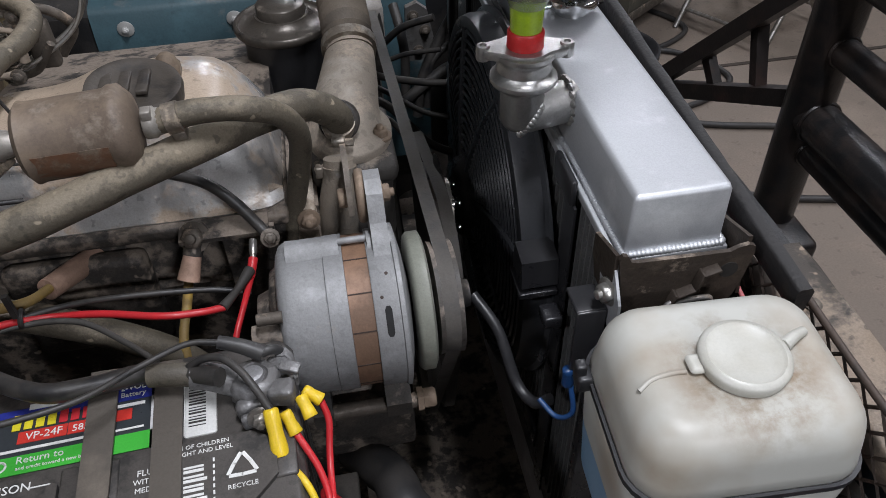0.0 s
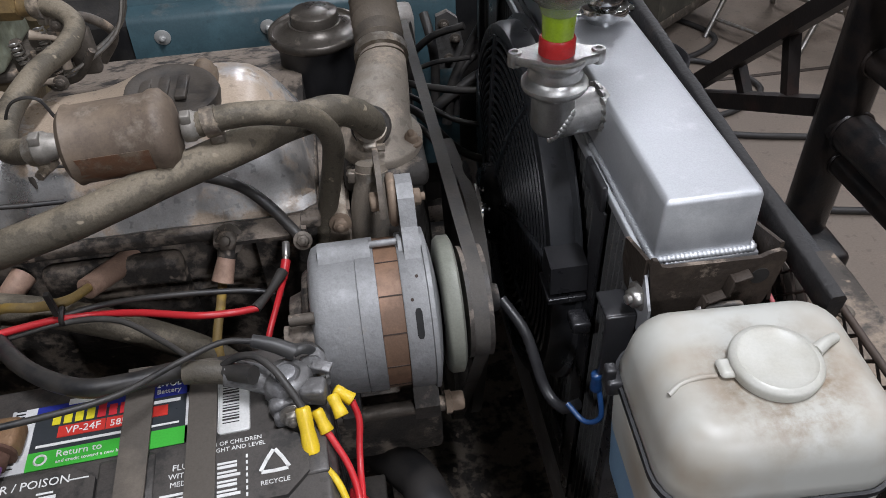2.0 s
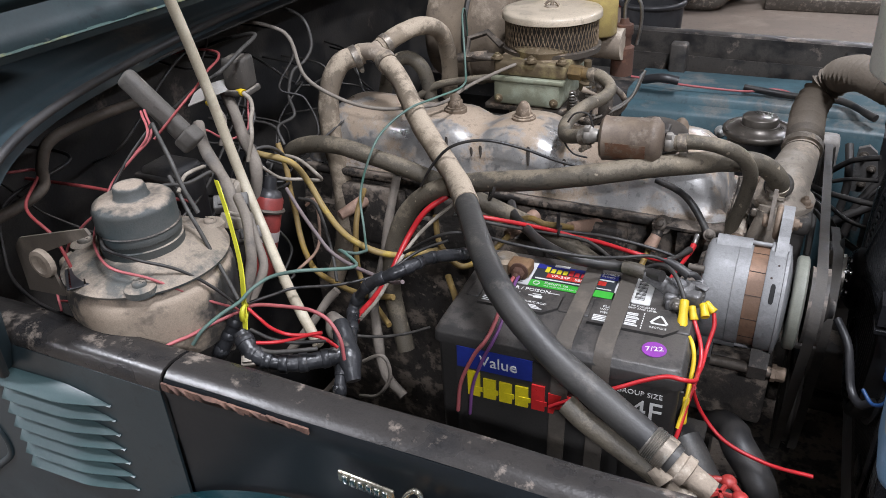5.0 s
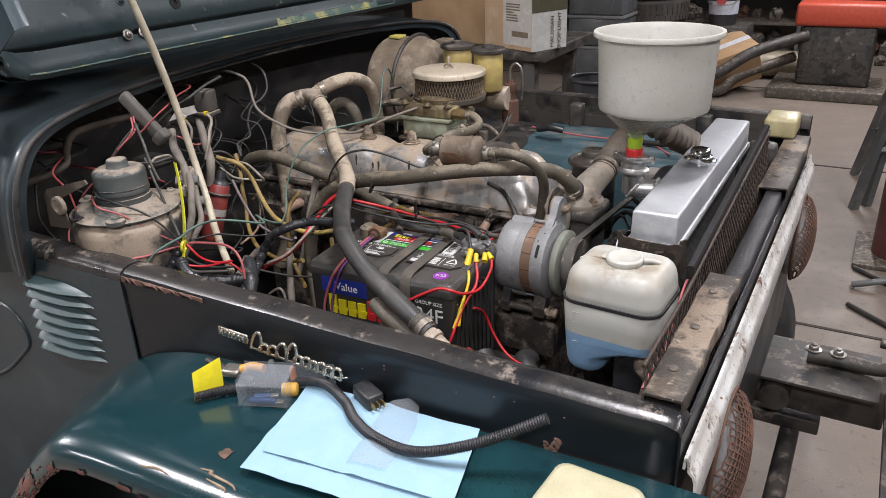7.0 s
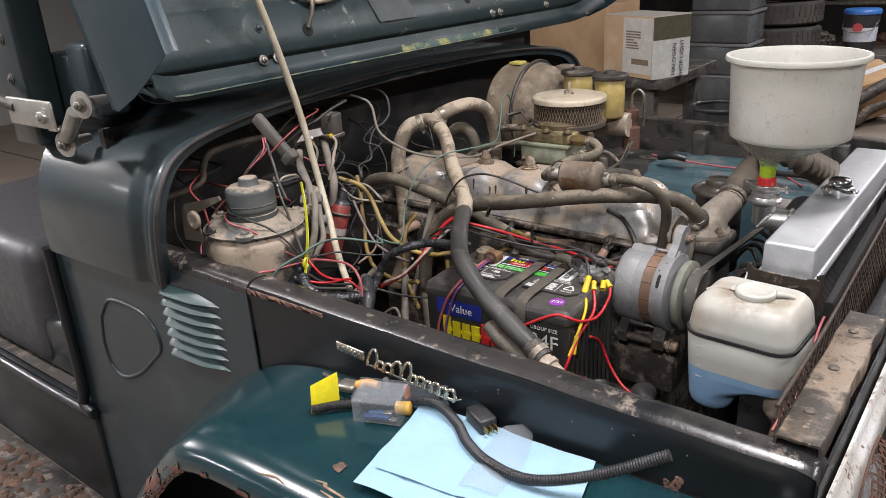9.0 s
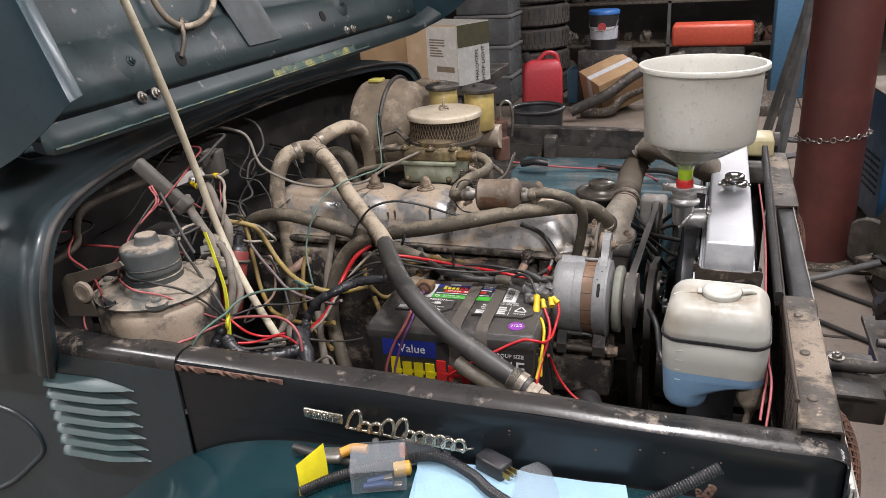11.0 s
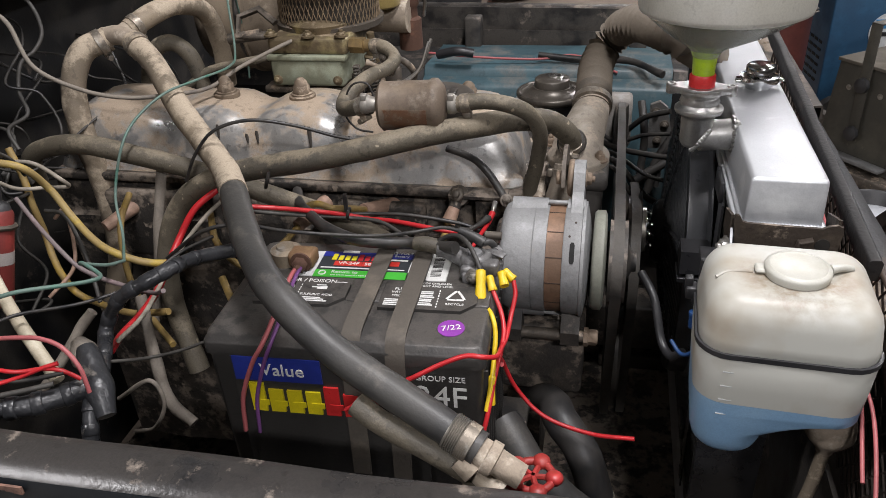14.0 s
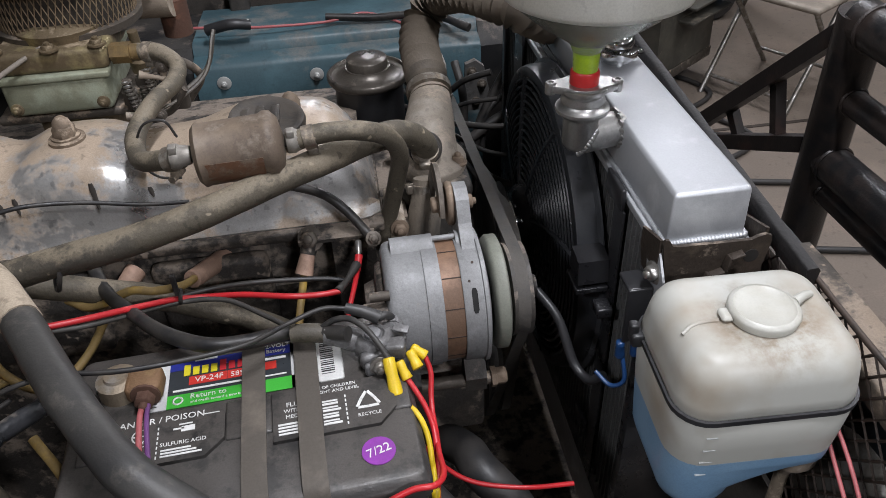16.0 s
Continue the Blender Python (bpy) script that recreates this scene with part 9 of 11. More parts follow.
# ---- front end ----
NETM = worn("dark_rusted_wire", (0.020, 0.017, 0.015), (0.045, 0.030, 0.022), 0.45, 40, 0.6, 0.1, 0.1, 0.2)
DARKPLATE = worn("dark_painted_plate", (0.010, 0.011, 0.013), (0.017, 0.017, 0.018), 0.45, 11, 0.60, 0.1, 0.0, 0.3, dust=(0.08, 0.055, 0.038), dust_amount=0.14, dust_scale=20, grit=0.3, settle=0.02)
front = root("front_grille", "weathered front support with white chipped grille bezel", "grille")
for x0, x1, y0, y1, z, mat_, nm in ((0.334, 0.381, 0.040, 0.382, 1.078, PLATE, "top_plate"), (0.352, 0.382, 0.380, 0.815, 1.068, DARKPLATE, "centre_plate"), (0.337, 0.392, 0.812, 1.215, 1.076, PLATE, "top_plate")):
    bm = B()
    rows = []
    for k in range(15):
        y = y0 + (y1 - y0) * k / 14
        w = 0.0018 * noise.noise(Vector((y * 18, z, 2)))
        rows.append([Vector((x0 + w, y, z - 0.022)), Vector((x0 + w, y, z - 0.003)), Vector((x0 + 0.003, y, z + w)), Vector(((x0 + x1) / 2, y, z + w * 0.5)), Vector((x1 - 0.003, y, z - w)), Vector((x1 + w * 1.5, y, z - 0.004)), Vector((x1 + w * 1.5, y, z - 0.02))])
    p = part(nm, sheet(bm, rows, 0.003), mat_, front)
    if nm == "top_plate":
        for t in (0.18, 0.5, 0.82):
            bm = B()
            lathe(bm, ((x0 + x1) / 2 - 0.004, y0 + (y1 - y0) * t, z + 0.001), (0, 0, 1), [(0, 0.0065), (0.0015, 0.0055), (0.002, 0.002)], 14)
            part("rivet", bm, DIRTYSTEEL, p)
bm = B()
rows = []
for k in range(41):
    y = 0.02 + 1.24 * k / 40
    w = 0.001 * noise.noise(Vector((y * 12, 0, 0)))
    rows.append([Vector((0.3895, y, 1.006)), Vector((0.390, y, 1.020 + w)), Vector((0.394, y, 1.022 + w)), Vector((0.397, y, 1.016)), Vector((0.398, y, 1.004)), Vector((0.403, y, 0.999)), Vector((0.406, y, 0.99)), Vector((0.407, y, 0.95)), Vector((0.400, y, 0.94))])
bez = part("bezel", sheet(bm, rows, 0.003), WHITEP, front, "white grille bezel, paint chipped to rust")
bm = B()
rows = [[Vector((0.386, y, 1.05)), Vector((0.387, y, 0.6))] for y in (0.016, 0.4, 0.8, 1.26)]
part("support_panel", sheet(bm, rows, 0.003), GREEN, front)
part("front_baffle", box(B(), (0.335, 0.06, 0.55), (0.34, 1.24, 0.86)), BLACKMET, front)
# worn lath and chicken-wire screen before the radiator


def lath_z(y):
    """The top of the lath, which climbs towards the far side."""
    return 1.122 + 0.073 * (y - 0.325)


bm = B()
rings = []
for k in range(25):
    y = 0.300 + 0.63 * k / 24
    w = 0.0016 * noise.noise(Vector((y * 20, 0, 3)))
    zt = lath_z(y) + 0.0012 * noise.noise(Vector((y * 35, 5, 0)))
    rings.append([Vector((x + w, y, zt + dz)) for x, dz in ((0.319, -0.020), (0.318, -0.002), (0.320, 0.0), (0.3275, 0.0005), (0.330, -0.003), (0.328, -0.020))])
loft(bm, rings)
thing("radiator_lath", bm, worn("worn_dark_lath", (0.034, 0.027, 0.022), (0.012, 0.011, 0.011), 0.48, 18, 0.55, 0.1, 0.1, 0.3, dust=(0.12, 0.088, 0.062), dust_amount=0.13, dust_scale=26), "worn black and brown lath along the radiator's front", "strip")
screen = root("wire_screen", "rusty dark diamond wire screen before the radiator", "screen")
bm = B()
ny, nz = 44, 20
for k in range(ny):
    for j in range(nz):
        y = 0.06 + 0.02 * k + 0.01 * (j % 2)
        z = min(lath_z(max(y, 0.25)) - 0.014, 1.150) - 0.0125 * j
        x = 0.3305 + 0.0009 * j
        for s in (-1, 1):
            cyl(bm, (x, y, z), (x + 0.0009, y + s * 0.01, z - 0.0125), 0.0013, seg=4)
tagged(part("wire_net", bm, NETM, screen), kind="stuff")
bm = B()
tube(bm, [(0.331, y, lath_z(max(y, 0.25)) - 0.012) for y in (0.05, 0.25, 0.4, 0.6, 0.8, 0.93)], 0.0026, 8)
part("top_rod", bm, NETM, screen, "worn top rod of the screen")
wire([(0.305, 0.16, 1.0), (0.315, 0.25, 1.04), (0.312, 0.34, 1.075), (0.316, 0.5, 1.095), (0.318, 0.65, 1.10), (0.316, 0.85, 1.105)], 0.0018, PINK, "pink wire along the radiator screen")
wire([(0.30, 0.09, 0.96), (0.312, 0.15, 1.0), (0.318, 0.21, 1.03), (0.31, 0.26, 1.05)], 0.0018, PINK, "red wire beside the washer bottle")
bm = B()
rows = [[Vector((0.345 + 0.008 * (j == 1), 1.10 + 0.09 * t, 1.05 + 0.03 * j)) for j in (0, 1, 2)] for t in (0, 0.5, 1)]
box(bm, (0.28, 1.02, 1.05), (0.34, 1.06, 1.10), 0.01)
thing("latch_bracket", bm, BLACKMET, "black latch bracket at the radiator's far end", "bracket")
bm = B()
box(bm, (0.29, 1.17, 1.075), (0.36, 1.27, 1.12), 0.008, 3)
thing("marker_lamp", bm, worn("yellowed_plastic", (0.45, 0.40, 0.22), (0.36, 0.31, 0.17), 0.4, 20, 0.45), "yellowed marker lamp on the far fender", "lamp")
# headlights with wire guards
for y in (0.225, 1.075):
    hl = root("headlight", "headlight behind a rusty wire guard", "headlight", (0.392, y, 0.880), group="headlights")
    part("shell", lathe(B(), (-0.03, 0, 0), (1, 0, 0), [(0, 0.06), (0.02, 0.084), (0.035, 0.088), (0.045, 0.083), (0.045, 0.075)], 40), STEEL, hl)
    part("lens", lathe(B(), (0.01, 0, 0), (1, 0, 0), [(0, 0.077), (0.008, 0.075), (0.020, 0.05), (0.024, 0.02), (0.0245, 0.002)], 40), worn("lens_glass", (0.45, 0.45, 0.44), (0.35, 0.35, 0.35), 0.4, 50, 0.15, 0.05, 0.4, 0.3), hl)
    bm = B()
    gr = 0.096
    ring(bm, (0.014, 0, 0), (1, 0, 0), gr, 0.004, 48)

    def dome(u_, v_):
        d2 = min(1.0, (u_ * u_ + v_ * v_) / gr ** 2)
        return Vector((0.014 + 0.034 * math.sqrt(1 - d2), u_, v_))
    step = 0.0125
    n = int(2 * gr / step)
    for i in range(-n, n):
        for s in (-1, 1):
            prev = None
            for j in range(-n * 2, n * 2 + 1):
                u_, v_ = i * step + s * j * step / 2, j * step / 2
                if u_ * u_ + v_ * v_ < gr * gr:
                    q = dome(u_ + 0.002 * math.sin(j * 3.1), v_)
                    if prev is not None:
                        cyl(bm, prev, q, 0.0014, seg=4)
                    prev = q
                else:
                    prev = None
    part("wire_guard", bm, RUST, hl, "rusty domed wire guard")
# chassis horns, tow hook and bumper
ch = root("chassis_front", "dirty black chassis horn with a tow hook", "chassis")
for y in (0.30, 1.0):
    part("frame_horn", box(B(), (0.0, y - 0.04, 0.50), (0.64, y + 0.04, 0.60), 0.006), BLACKMET, ch)
    bm = B()
    sheet(bm, [[Vector((x, y + w, 0.608)) for w in (-0.10, 0.10)] for x in (0.36, 0.50, 0.62)], 0.006)
    part("gusset_plate", bm, BLACKMET, ch)
    bm = B()
    tube(bm, [(0.47, y + 0.01, 0.625), (0.55, y + 0.01, 0.626), (0.61, y + 0.0, 0.63), (0.645, y, 0.645), (0.65, y, 0.672), (0.63, y, 0.692), (0.605, y, 0.695)], lambda t: 0.018 - 0.008 * t, 12)
    part("tow_hook", bm, BLACKMET, ch, "black forged tow hook")
    bm = B()
    for x in (0.48, 0.53):
        bolt(bm, (x, y + 0.01, 0.642), (0, 0, 1), 0.012, 0.01)
    part("hook_bolt", bm, STEEL, ch)
    part("shackle", cyl(B(), (0.42, y - 0.10, 0.56), (0.42, y + 0.10, 0.56), 0.032, seg=20), BLACKMET, ch)
    part("leaf_spring", box(B(), (0.1, y - 0.03, 0.44), (0.52, y + 0.03, 0.475), 0.004), BLACKMET, ch)
part("steering_rod", cyl(B(), (0.46, -0.1, 0.40), (0.46, 1.4, 0.40), 0.022, seg=14), BLACKMET, ch)
part("axle", cyl(B(), (0.2, -0.2, 0.36), (0.2, 1.5, 0.36), 0.045, seg=18), BLACKMET, ch)
for y in (-0.16, 1.47):
    tyre = part("wheel", lathe(B(), (0, -0.05, 0), (0, 1, 0), [(0, 0.08), (0.08, 0.085), (0.1, 0.05)], 24), BLACKMET, ch, "black off-road wheel under the fender")
    tyre.location = (0.05, y, 0.37)
    part("rubber", lathe(B(), (0, -0.12, 0), (0, 1, 0), [(0, 0.22), (0.01, 0.33), (0.04, 0.365), (0.2, 0.365), (0.23, 0.33), (0.24, 0.22)], 48), RUBBER, tyre)
    part("rim", lathe(B(), (0, -0.11, 0), (0, 1, 0), [(0, 0.21), (0.05, 0.19), (0.06, 0.06), (0.22, 0.21)], 36), WHITEP, tyre)
bump = root("bull_bar", "black tube bull bar with flaking paint and rust", "bull bar")
part("cross_plate", box(B(), (0.632, -0.30, 0.585), (0.692, 1.34, 0.598), 0.001), BLACKMET, bump, "flat drilled cross plate")
# The first three are black discs painting shaded holes, the rest bolts.
for k, y in enumerate((0.46, 0.50, 0.54, 0.80, 0.93, 0.97)):
    bm = B()
    lathe(bm, (0.668, y, 0.598), (0, 0, 1), [(0, 0.011), (0.004, 0.009), (0.005, 0.003)] if k > 2 else [(0, 0.007), (0.0006, 0.007)], 16)
    part("plate_bolt" if k > 2 else "plate_hole", bm, STEEL if k > 2 else plain("plate_hole_shade", (0.005, 0.005, 0.005), 0.9), bump)


def post_at(z):
    """The middle of the leaning upright at a height."""
    return Vector((0.742 - 0.076 * (z - 0.9), 0.872 - 0.081 * (z - 0.9), z))


bm = B()
tube(bm, [post_at(z) for z in (0.56, 0.7, 0.85, 1.0, 1.09)], 0.0355, 22)
part("upright", bm, RUSTPAINT, bump)
part("upright_foot", box(B(), (0.70, 0.80, 0.555), (0.80, 0.95, 0.62), 0.01), RUSTPAINT, bump)
for z, r, nm in ((1.075, 0.034, "top_tube"), (0.955, 0.021, "rail_tube"), (0.835, 0.031, "rail_tube"), (0.775, 0.018, "rail_tube")):
    a = post_at(z)
    part(nm, cyl(B(), a, a + Vector((0.02, -0.85, 0.0)), r, seg=22), RUSTPAINT, bump)
    bm = B()
    ring(bm, a + Vector((0.001, -0.034, 0)), (0.02, -1, 0), r * 1.02, 0.0035, 24, 6)
    part("weld_ring", bm, RUSTPAINT, bump)
bar = worn("oxide_bar", (0.042, 0.024, 0.020), (0.018, 0.014, 0.013), 0.45, 16, 0.5, 0.1, 0.1, 0.2)
for a, b, w in (((0.735, 0.880, 1.062), (0.668, 1.300, 0.622), 0.014), (tuple(post_at(0.858)), (0.672, 1.300, 0.640), 0.014), ((0.722, 1.016, 0.917), (0.728, 0.985, 0.820), 0.010), ((0.7065, 1.122, 0.812), (0.7146, 1.085, 0.762), 0.009)):
    a, b = Vector(a), Vector(b)
    d, s, u = frame_of(b - a)
    bm = B()
    loft(bm, [[p + s * w * i + u * w * j for i, j in ((-1, -1), (1, -1), (1, 1), (-1, 1))] for p in (a, b)])
    part("brace_bar", bm, bar, bump, "rusty black square brace bar", smooth=False)

# ---- things lying on the fender ----
FZ = 0.990
emb = root("fender_emblem", "chrome script emblem on the dark side panel", "emblem", (-0.257, side_y(-0.27) - 0.004, 1.041), (0, 0.6, -2.5))
DULLCHROME = worn("dull_chrome", (0.55, 0.53, 0.46), (0.40, 0.37, 0.30), 0.4, 60, 0.25, 0.08, 0.9, 0.1)
part("badge_plate", box(B(), (0, -0.004, -0.0075), (0.058, 0.0, 0.0075), 0.002), DULLCHROME, emb)
for k in range(6):
    part("badge_bar", box(B(), (0.006 + 0.0083 * k, -0.0058, -0.0048), (0.0118 + 0.0083 * k, -0.0036, 0.0048), 0.001), CHROME, emb)
part("script_base", box(B(), (0.060, -0.0035, -0.0125), (0.225, -0.001, -0.0085), 0.001), DULLCHROME, emb)
for x0, loops, pitch, first in ((0.064, 4, 0.0155, 0.030), (0.130, 7, 0.0130, 0.031)):
    # a cast ribbon of loops stands for each worn word
    line = []
    for k in range(loops * 10 + 1):
        th = 2 * math.pi * k / 10
        tall = first if k < 10 else (0.026 if x0 < 0.1 and k > 30 else 0.0165 - 0.002 * ((k // 10) % 2))
        line.append(Vector((x0 + pitch * th / (2 * math.pi) - 0.0045 * math.sin(th) + 0.30 * tall * 0.5 * (1 - math.cos(th)), -0.0022, -0.0115 + tall * 0.5 * (1 - math.cos(th)))))
    part("script_stroke", tube(B(), line, 0.0025, 8, 2), DULLCHROME, emb, "looping cast chrome strokes")
part("script_tail", tube(B(), [(0.208, -0.0022, -0.0105), (0.222, -0.0022, -0.0085), (0.236, -0.0022, -0.0030)], lambda t: 0.0026 - 0.0016 * t, 8), DULLCHROME, emb)
bm = B()
for k in range(14):
    a = random.uniform(0, 6.28)
    q = random.uniform(0, 1) ** 0.5
    lathe(bm, (0.243 + 0.011 * q * math.cos(a), side_y(0.25) - 0.0005, 0.993 + 0.02 * q * math.sin(a)), (0, -1, 0), [(0, random.uniform(0.003, 0.007)), (0.0012, 0.002)], 8)
for k in range(9):
    x = random.uniform(-0.2, 0.33)
    lathe(bm, (x, side_y(x) + 0.0005, random.uniform(1.02, 1.05)), (0, -1, 0), [(0, random.uniform(0.001, 0.0035)), (0.0015, 0.001)], 6)
thing("paint_chips", bm, worn("chip_primer", (0.20, 0.11, 0.085), (0.12, 0.07, 0.05), 0.4, 50, 0.8), "chipped spots showing primer on the side panel", "paint chips", kind="stuff")
towel_mat = worn("blue_paper", (0.27, 0.43, 0.54), (0.24, 0.39, 0.50), 0.4, 9, 0.85, 0.05, 0, 0.35, 260, grit=0.05)
for dz, corners, nm in ((0.0, ((-0.066, -0.192), (-0.098, -0.030), (0.142, -0.018), (0.185, -0.17)), "a"), (0.004, ((-0.058, -0.160), (-0.101, -0.020), (0.155, -0.010), (0.186, -0.135)), "b")):
    bm = B()
    c = [Vector((x, y, 0)) for x, y in corners]
    rows = []
    for i in range(19):
        for_row = []
        for j in range(15):
            u_, v_ = i / 18, j / 14
            p = c[0].lerp(c[3], u_).lerp(c[1].lerp(c[2], u_), v_)
            p.z = FZ + 0.003 + dz + 0.004 * abs(noise.noise(Vector((u_ * 4, v_ * 4, dz * 900)))) + 0.0025 * math.exp(-((u_ - 0.5) / 0.04) ** 2)
            for_row.append(p)
        rows.append(for_row)
    thing("paper_towel", sheet(bm, rows, 0.0006), towel_mat, "pale blue shop paper towel spread on the fender", "paper towel", "paper towels")
bm = B()
tube(bm, [(-0.2165, -0.1175, 0.998), (-0.187, -0.084, 0.998), (-0.13, -0.042, 1.000), (-0.075, -0.026, 1.008), (-0.025, -0.043, 1.006), (0.01, -0.068, 1.005), (0.055, -0.087, 1.005), (0.116, -0.092, 1.010), (0.185, -0.070, 1.032), (0.2545, -0.040, 1.068)], 0.0068, 16, 14, ribs=0.0012, pitch=0.0032)
thing("split_loom_tube", bm, BLACKP, "black corrugated split loom tube lying on the fender", "loom tube")
bm = B()
rows = []
for k in range(9):
    t = k / 8
    foot = Vector((-0.2165, -0.1185, 0.9905)).lerp(Vector((-0.194, -0.086, 0.9905)), t)
    head = Vector((-0.2200, -0.1120, 1.030)).lerp(Vector((-0.1985, -0.080, 1.043)), t)
    rows.append([foot.lerp(head, w) + Vector((0.002, -0.0015, 0)) * math.sin(math.pi * w) for w in (0, 0.3, 0.65, 1)])
thing("yellow_tape_flag", sheet(bm, rows, 0.0010), plain("bright_yellow", (0.80, 0.68, 0.02), 0.5), "bright yellow tape flag folded round the loom's end", "tape")
bl = root("blister_pack", "clear plastic blister pack with blue and yellow connectors", "blister pack", (-0.172, -0.060, FZ + 0.001), (0, 0, 22))
clearp = clear("clear_blister", (0.45, 0.48, 0.52), 0.06, 0.0, 1.5, 0.13)
bm = B()
for lo, hi in (((0, -0.042, 0), (0.066, -0.0408, 0.030)), ((0, -0.042, 0), (0.0012, 0.0, 0.038)), ((0.0648, -0.042, 0), (0.066, 0.0, 0.038))):
    box(bm, lo, hi, 0.0005)
loft(bm, [[Vector((x, y, z)) for y, z in ((-0.042, 0.030), (0.0, 0.038), (0.0, 0.0392), (-0.042, 0.0312))] for x in (0, 0.066)])
part("clear_box", bm, clearp, bl)
bm = B()
box(bm, (-0.003, 0.0002, 0.002), (0.122, 0.0016, 0.042), 0.0006)
part("hang_card", bm, clearp, bl)
part("hang_hole", box(B(), (0.110, -0.0006, 0.012), (0.1135, 0.0022, 0.032), 0.001), BLACKP, bl)
for k, (x0, y0, a) in enumerate(((0.014, -0.036, 4), (0.018, -0.028, 12), (0.030, -0.034, -6))):
    bm = B()
    m = pose(x0, y0, 0.005, 0, 0, a)
    cyl(bm, m @ Vector((0, 0, 0)), m @ Vector((0.020, 0, 0)), 0.0042, seg=12)
    term = part("blue_terminal", bm, BLUEW, bl)
    part("tin_tip", box(B(), (0.020, -0.004, -0.002), (0.031, 0.004, 0.002), 0.001, m=m), STEEL, term)
part("yellow_terminal", lathe(B(), (0.050, -0.010, 0.006), (1, 0.1, 0), [(0, 0.0085), (0.002, 0.0095), (0.020, 0.0095), (0.022, 0.006)], 16), plain("amber_plastic", (0.62, 0.36, 0.06), 0.4), bl)
bm = B()
rows = []
for i in range(7):
    t = i / 6
    a = Vector((0.0235, -0.028, 0)).lerp(Vector((0.045, -0.135, 0)), t)
    b = Vector((0.060, 0.006, 0)).lerp(Vector((0.092, -0.125, 0)), t) + Vector((0.012 * math.sin(math.pi * t), 0, 0))
    rows.append([a.lerp(b, w) + Vector((0, 0, FZ + 0.009 + 0.012 * (1 - abs(2 * w - 1)) ** 0.5 * (1 - 0.5 * t) + 0.004 * noise.noise(Vector((t * 3, w * 3, 8))))) for w in (0, 0.12, 0.3, 0.7, 0.88, 1)])
thing("empty_blister", sheet(bm, rows, 0.0008), clearp, "crumpled empty clear blister on the towel", "blister pack")
rl = root("relay", "black relay with brass pins on the fender", "relay", (0.000, -0.022, FZ + 0.006), (0, 0, -25))
part("relay_case", box(B(), (-0.022, -0.012, 0), (0.02, 0.012, 0.022), 0.003), BLACKP, rl)
bm = B()
for k in range(3):
    box(bm, (0.02, -0.009 + 0.007 * k, 0.008), (0.03, -0.0075 + 0.007 * k, 0.015))
part("brass_pin", bm, worn("brass_pin", (0.5, 0.35, 0.12), (0.4, 0.28, 0.1), 0.4, 40, 0.35, 0.1, 0.9), rl)
for p, col, nm, h in (((-0.150, -0.036, FZ + 0.004), GREYW, "grey", 0.032), ((-0.115, -0.034, FZ + 0.004), worn("orange_brown", (0.35, 0.14, 0.06), (0.28, 0.1, 0.05), 0.4, 40, 0.5), "orange-brown", 0.03)):
    thing("stud_cap", lathe(B(), p, (0, 0, 1), [(0, 0.006), (h * 0.3, 0.006), (h * 0.35, 0.0045), (h, 0.0045), (h + 0.002, 0.002)], 14), col, nm + " threaded stud on the fender edge", "stud")
pl = root("pliers", "small wire pliers with orange grips on the fender", "pliers", (-0.205, -0.058, FZ + 0.012), (0, 0, 15))
part("jaw", box(B(), (-0.012, -0.012, 0), (0.016, 0.012, 0.012), 0.005, 3), STEEL, pl)
part("grip", tube(B(), [(0.014, 0.002, 0.008), (0.03, 0.006, 0.012), (0.048, 0.004, 0.012)], 0.0065, 10), plain("orange_grip", (0.62, 0.30, 0.05), 0.45), pl)
bm = B()
tube(bm, [(-0.265, -0.045, 1.0), (-0.22, -0.05, 0.999), (-0.17, -0.052, 0.998)], 0.006, 8)
thing("rubber_strip", bm, RUBBER, "short black rubber strip on the fender edge", "strip")
bm = B()
loft(bm, [[Vector((x, y, z)) for x, y in rounded(w, d, 0.014, 4)] for z, w, d in ((0, 0.100, 0.082), (0.002, 0.104, 0.086), (0.034, 0.102, 0.084), (0.042, 0.096, 0.078), (0.046, 0.082, 0.064))])
yb = root("yellowed_reservoir", "yellowed plastic lamp box standing on the fender's front", "plastic box", (0.322, -0.098, FZ), (0, 0, -4))
part("body", bm, worn("yellowed_white_plastic", (0.46, 0.43, 0.29), (0.40, 0.37, 0.24), 0.4, 14, 0.4, 0.08, 0, 0.02), yb)
part("side_lens", box(B(), (0.044, -0.03, 0.006), (0.060, 0.03, 0.038), 0.005), plain("yellow_lens", (0.62, 0.47, 0.08), 0.35), yb)

# ---- door opening, windshield and step behind the cowl ----
GALV = worn("galvanised_steel", (0.50, 0.49, 0.45), (0.38, 0.37, 0.34), 0.45, 34, 0.38, 0.1, 0.6, 0.1, 200)
post = root("windshield_frame", "black windshield frame with bright hinge plates", "windshield frame", (-0.86, -0.08, 1.30))
part("corner_post", box(B(), (-0.16, 0.0, -0.02), (-0.06, 0.06, 0.75), 0.008), COWLP, post)
part("lower_rail", box(B(), (-0.09, 0.06, 0.02), (-0.02, 1.46, 0.14), 0.01), COWLP, post)
part("hinge_block", box(B(), (0.0, 0.05, 0.03), (0.07, 0.12, 0.16), 0.012, 3), COWLP, post)
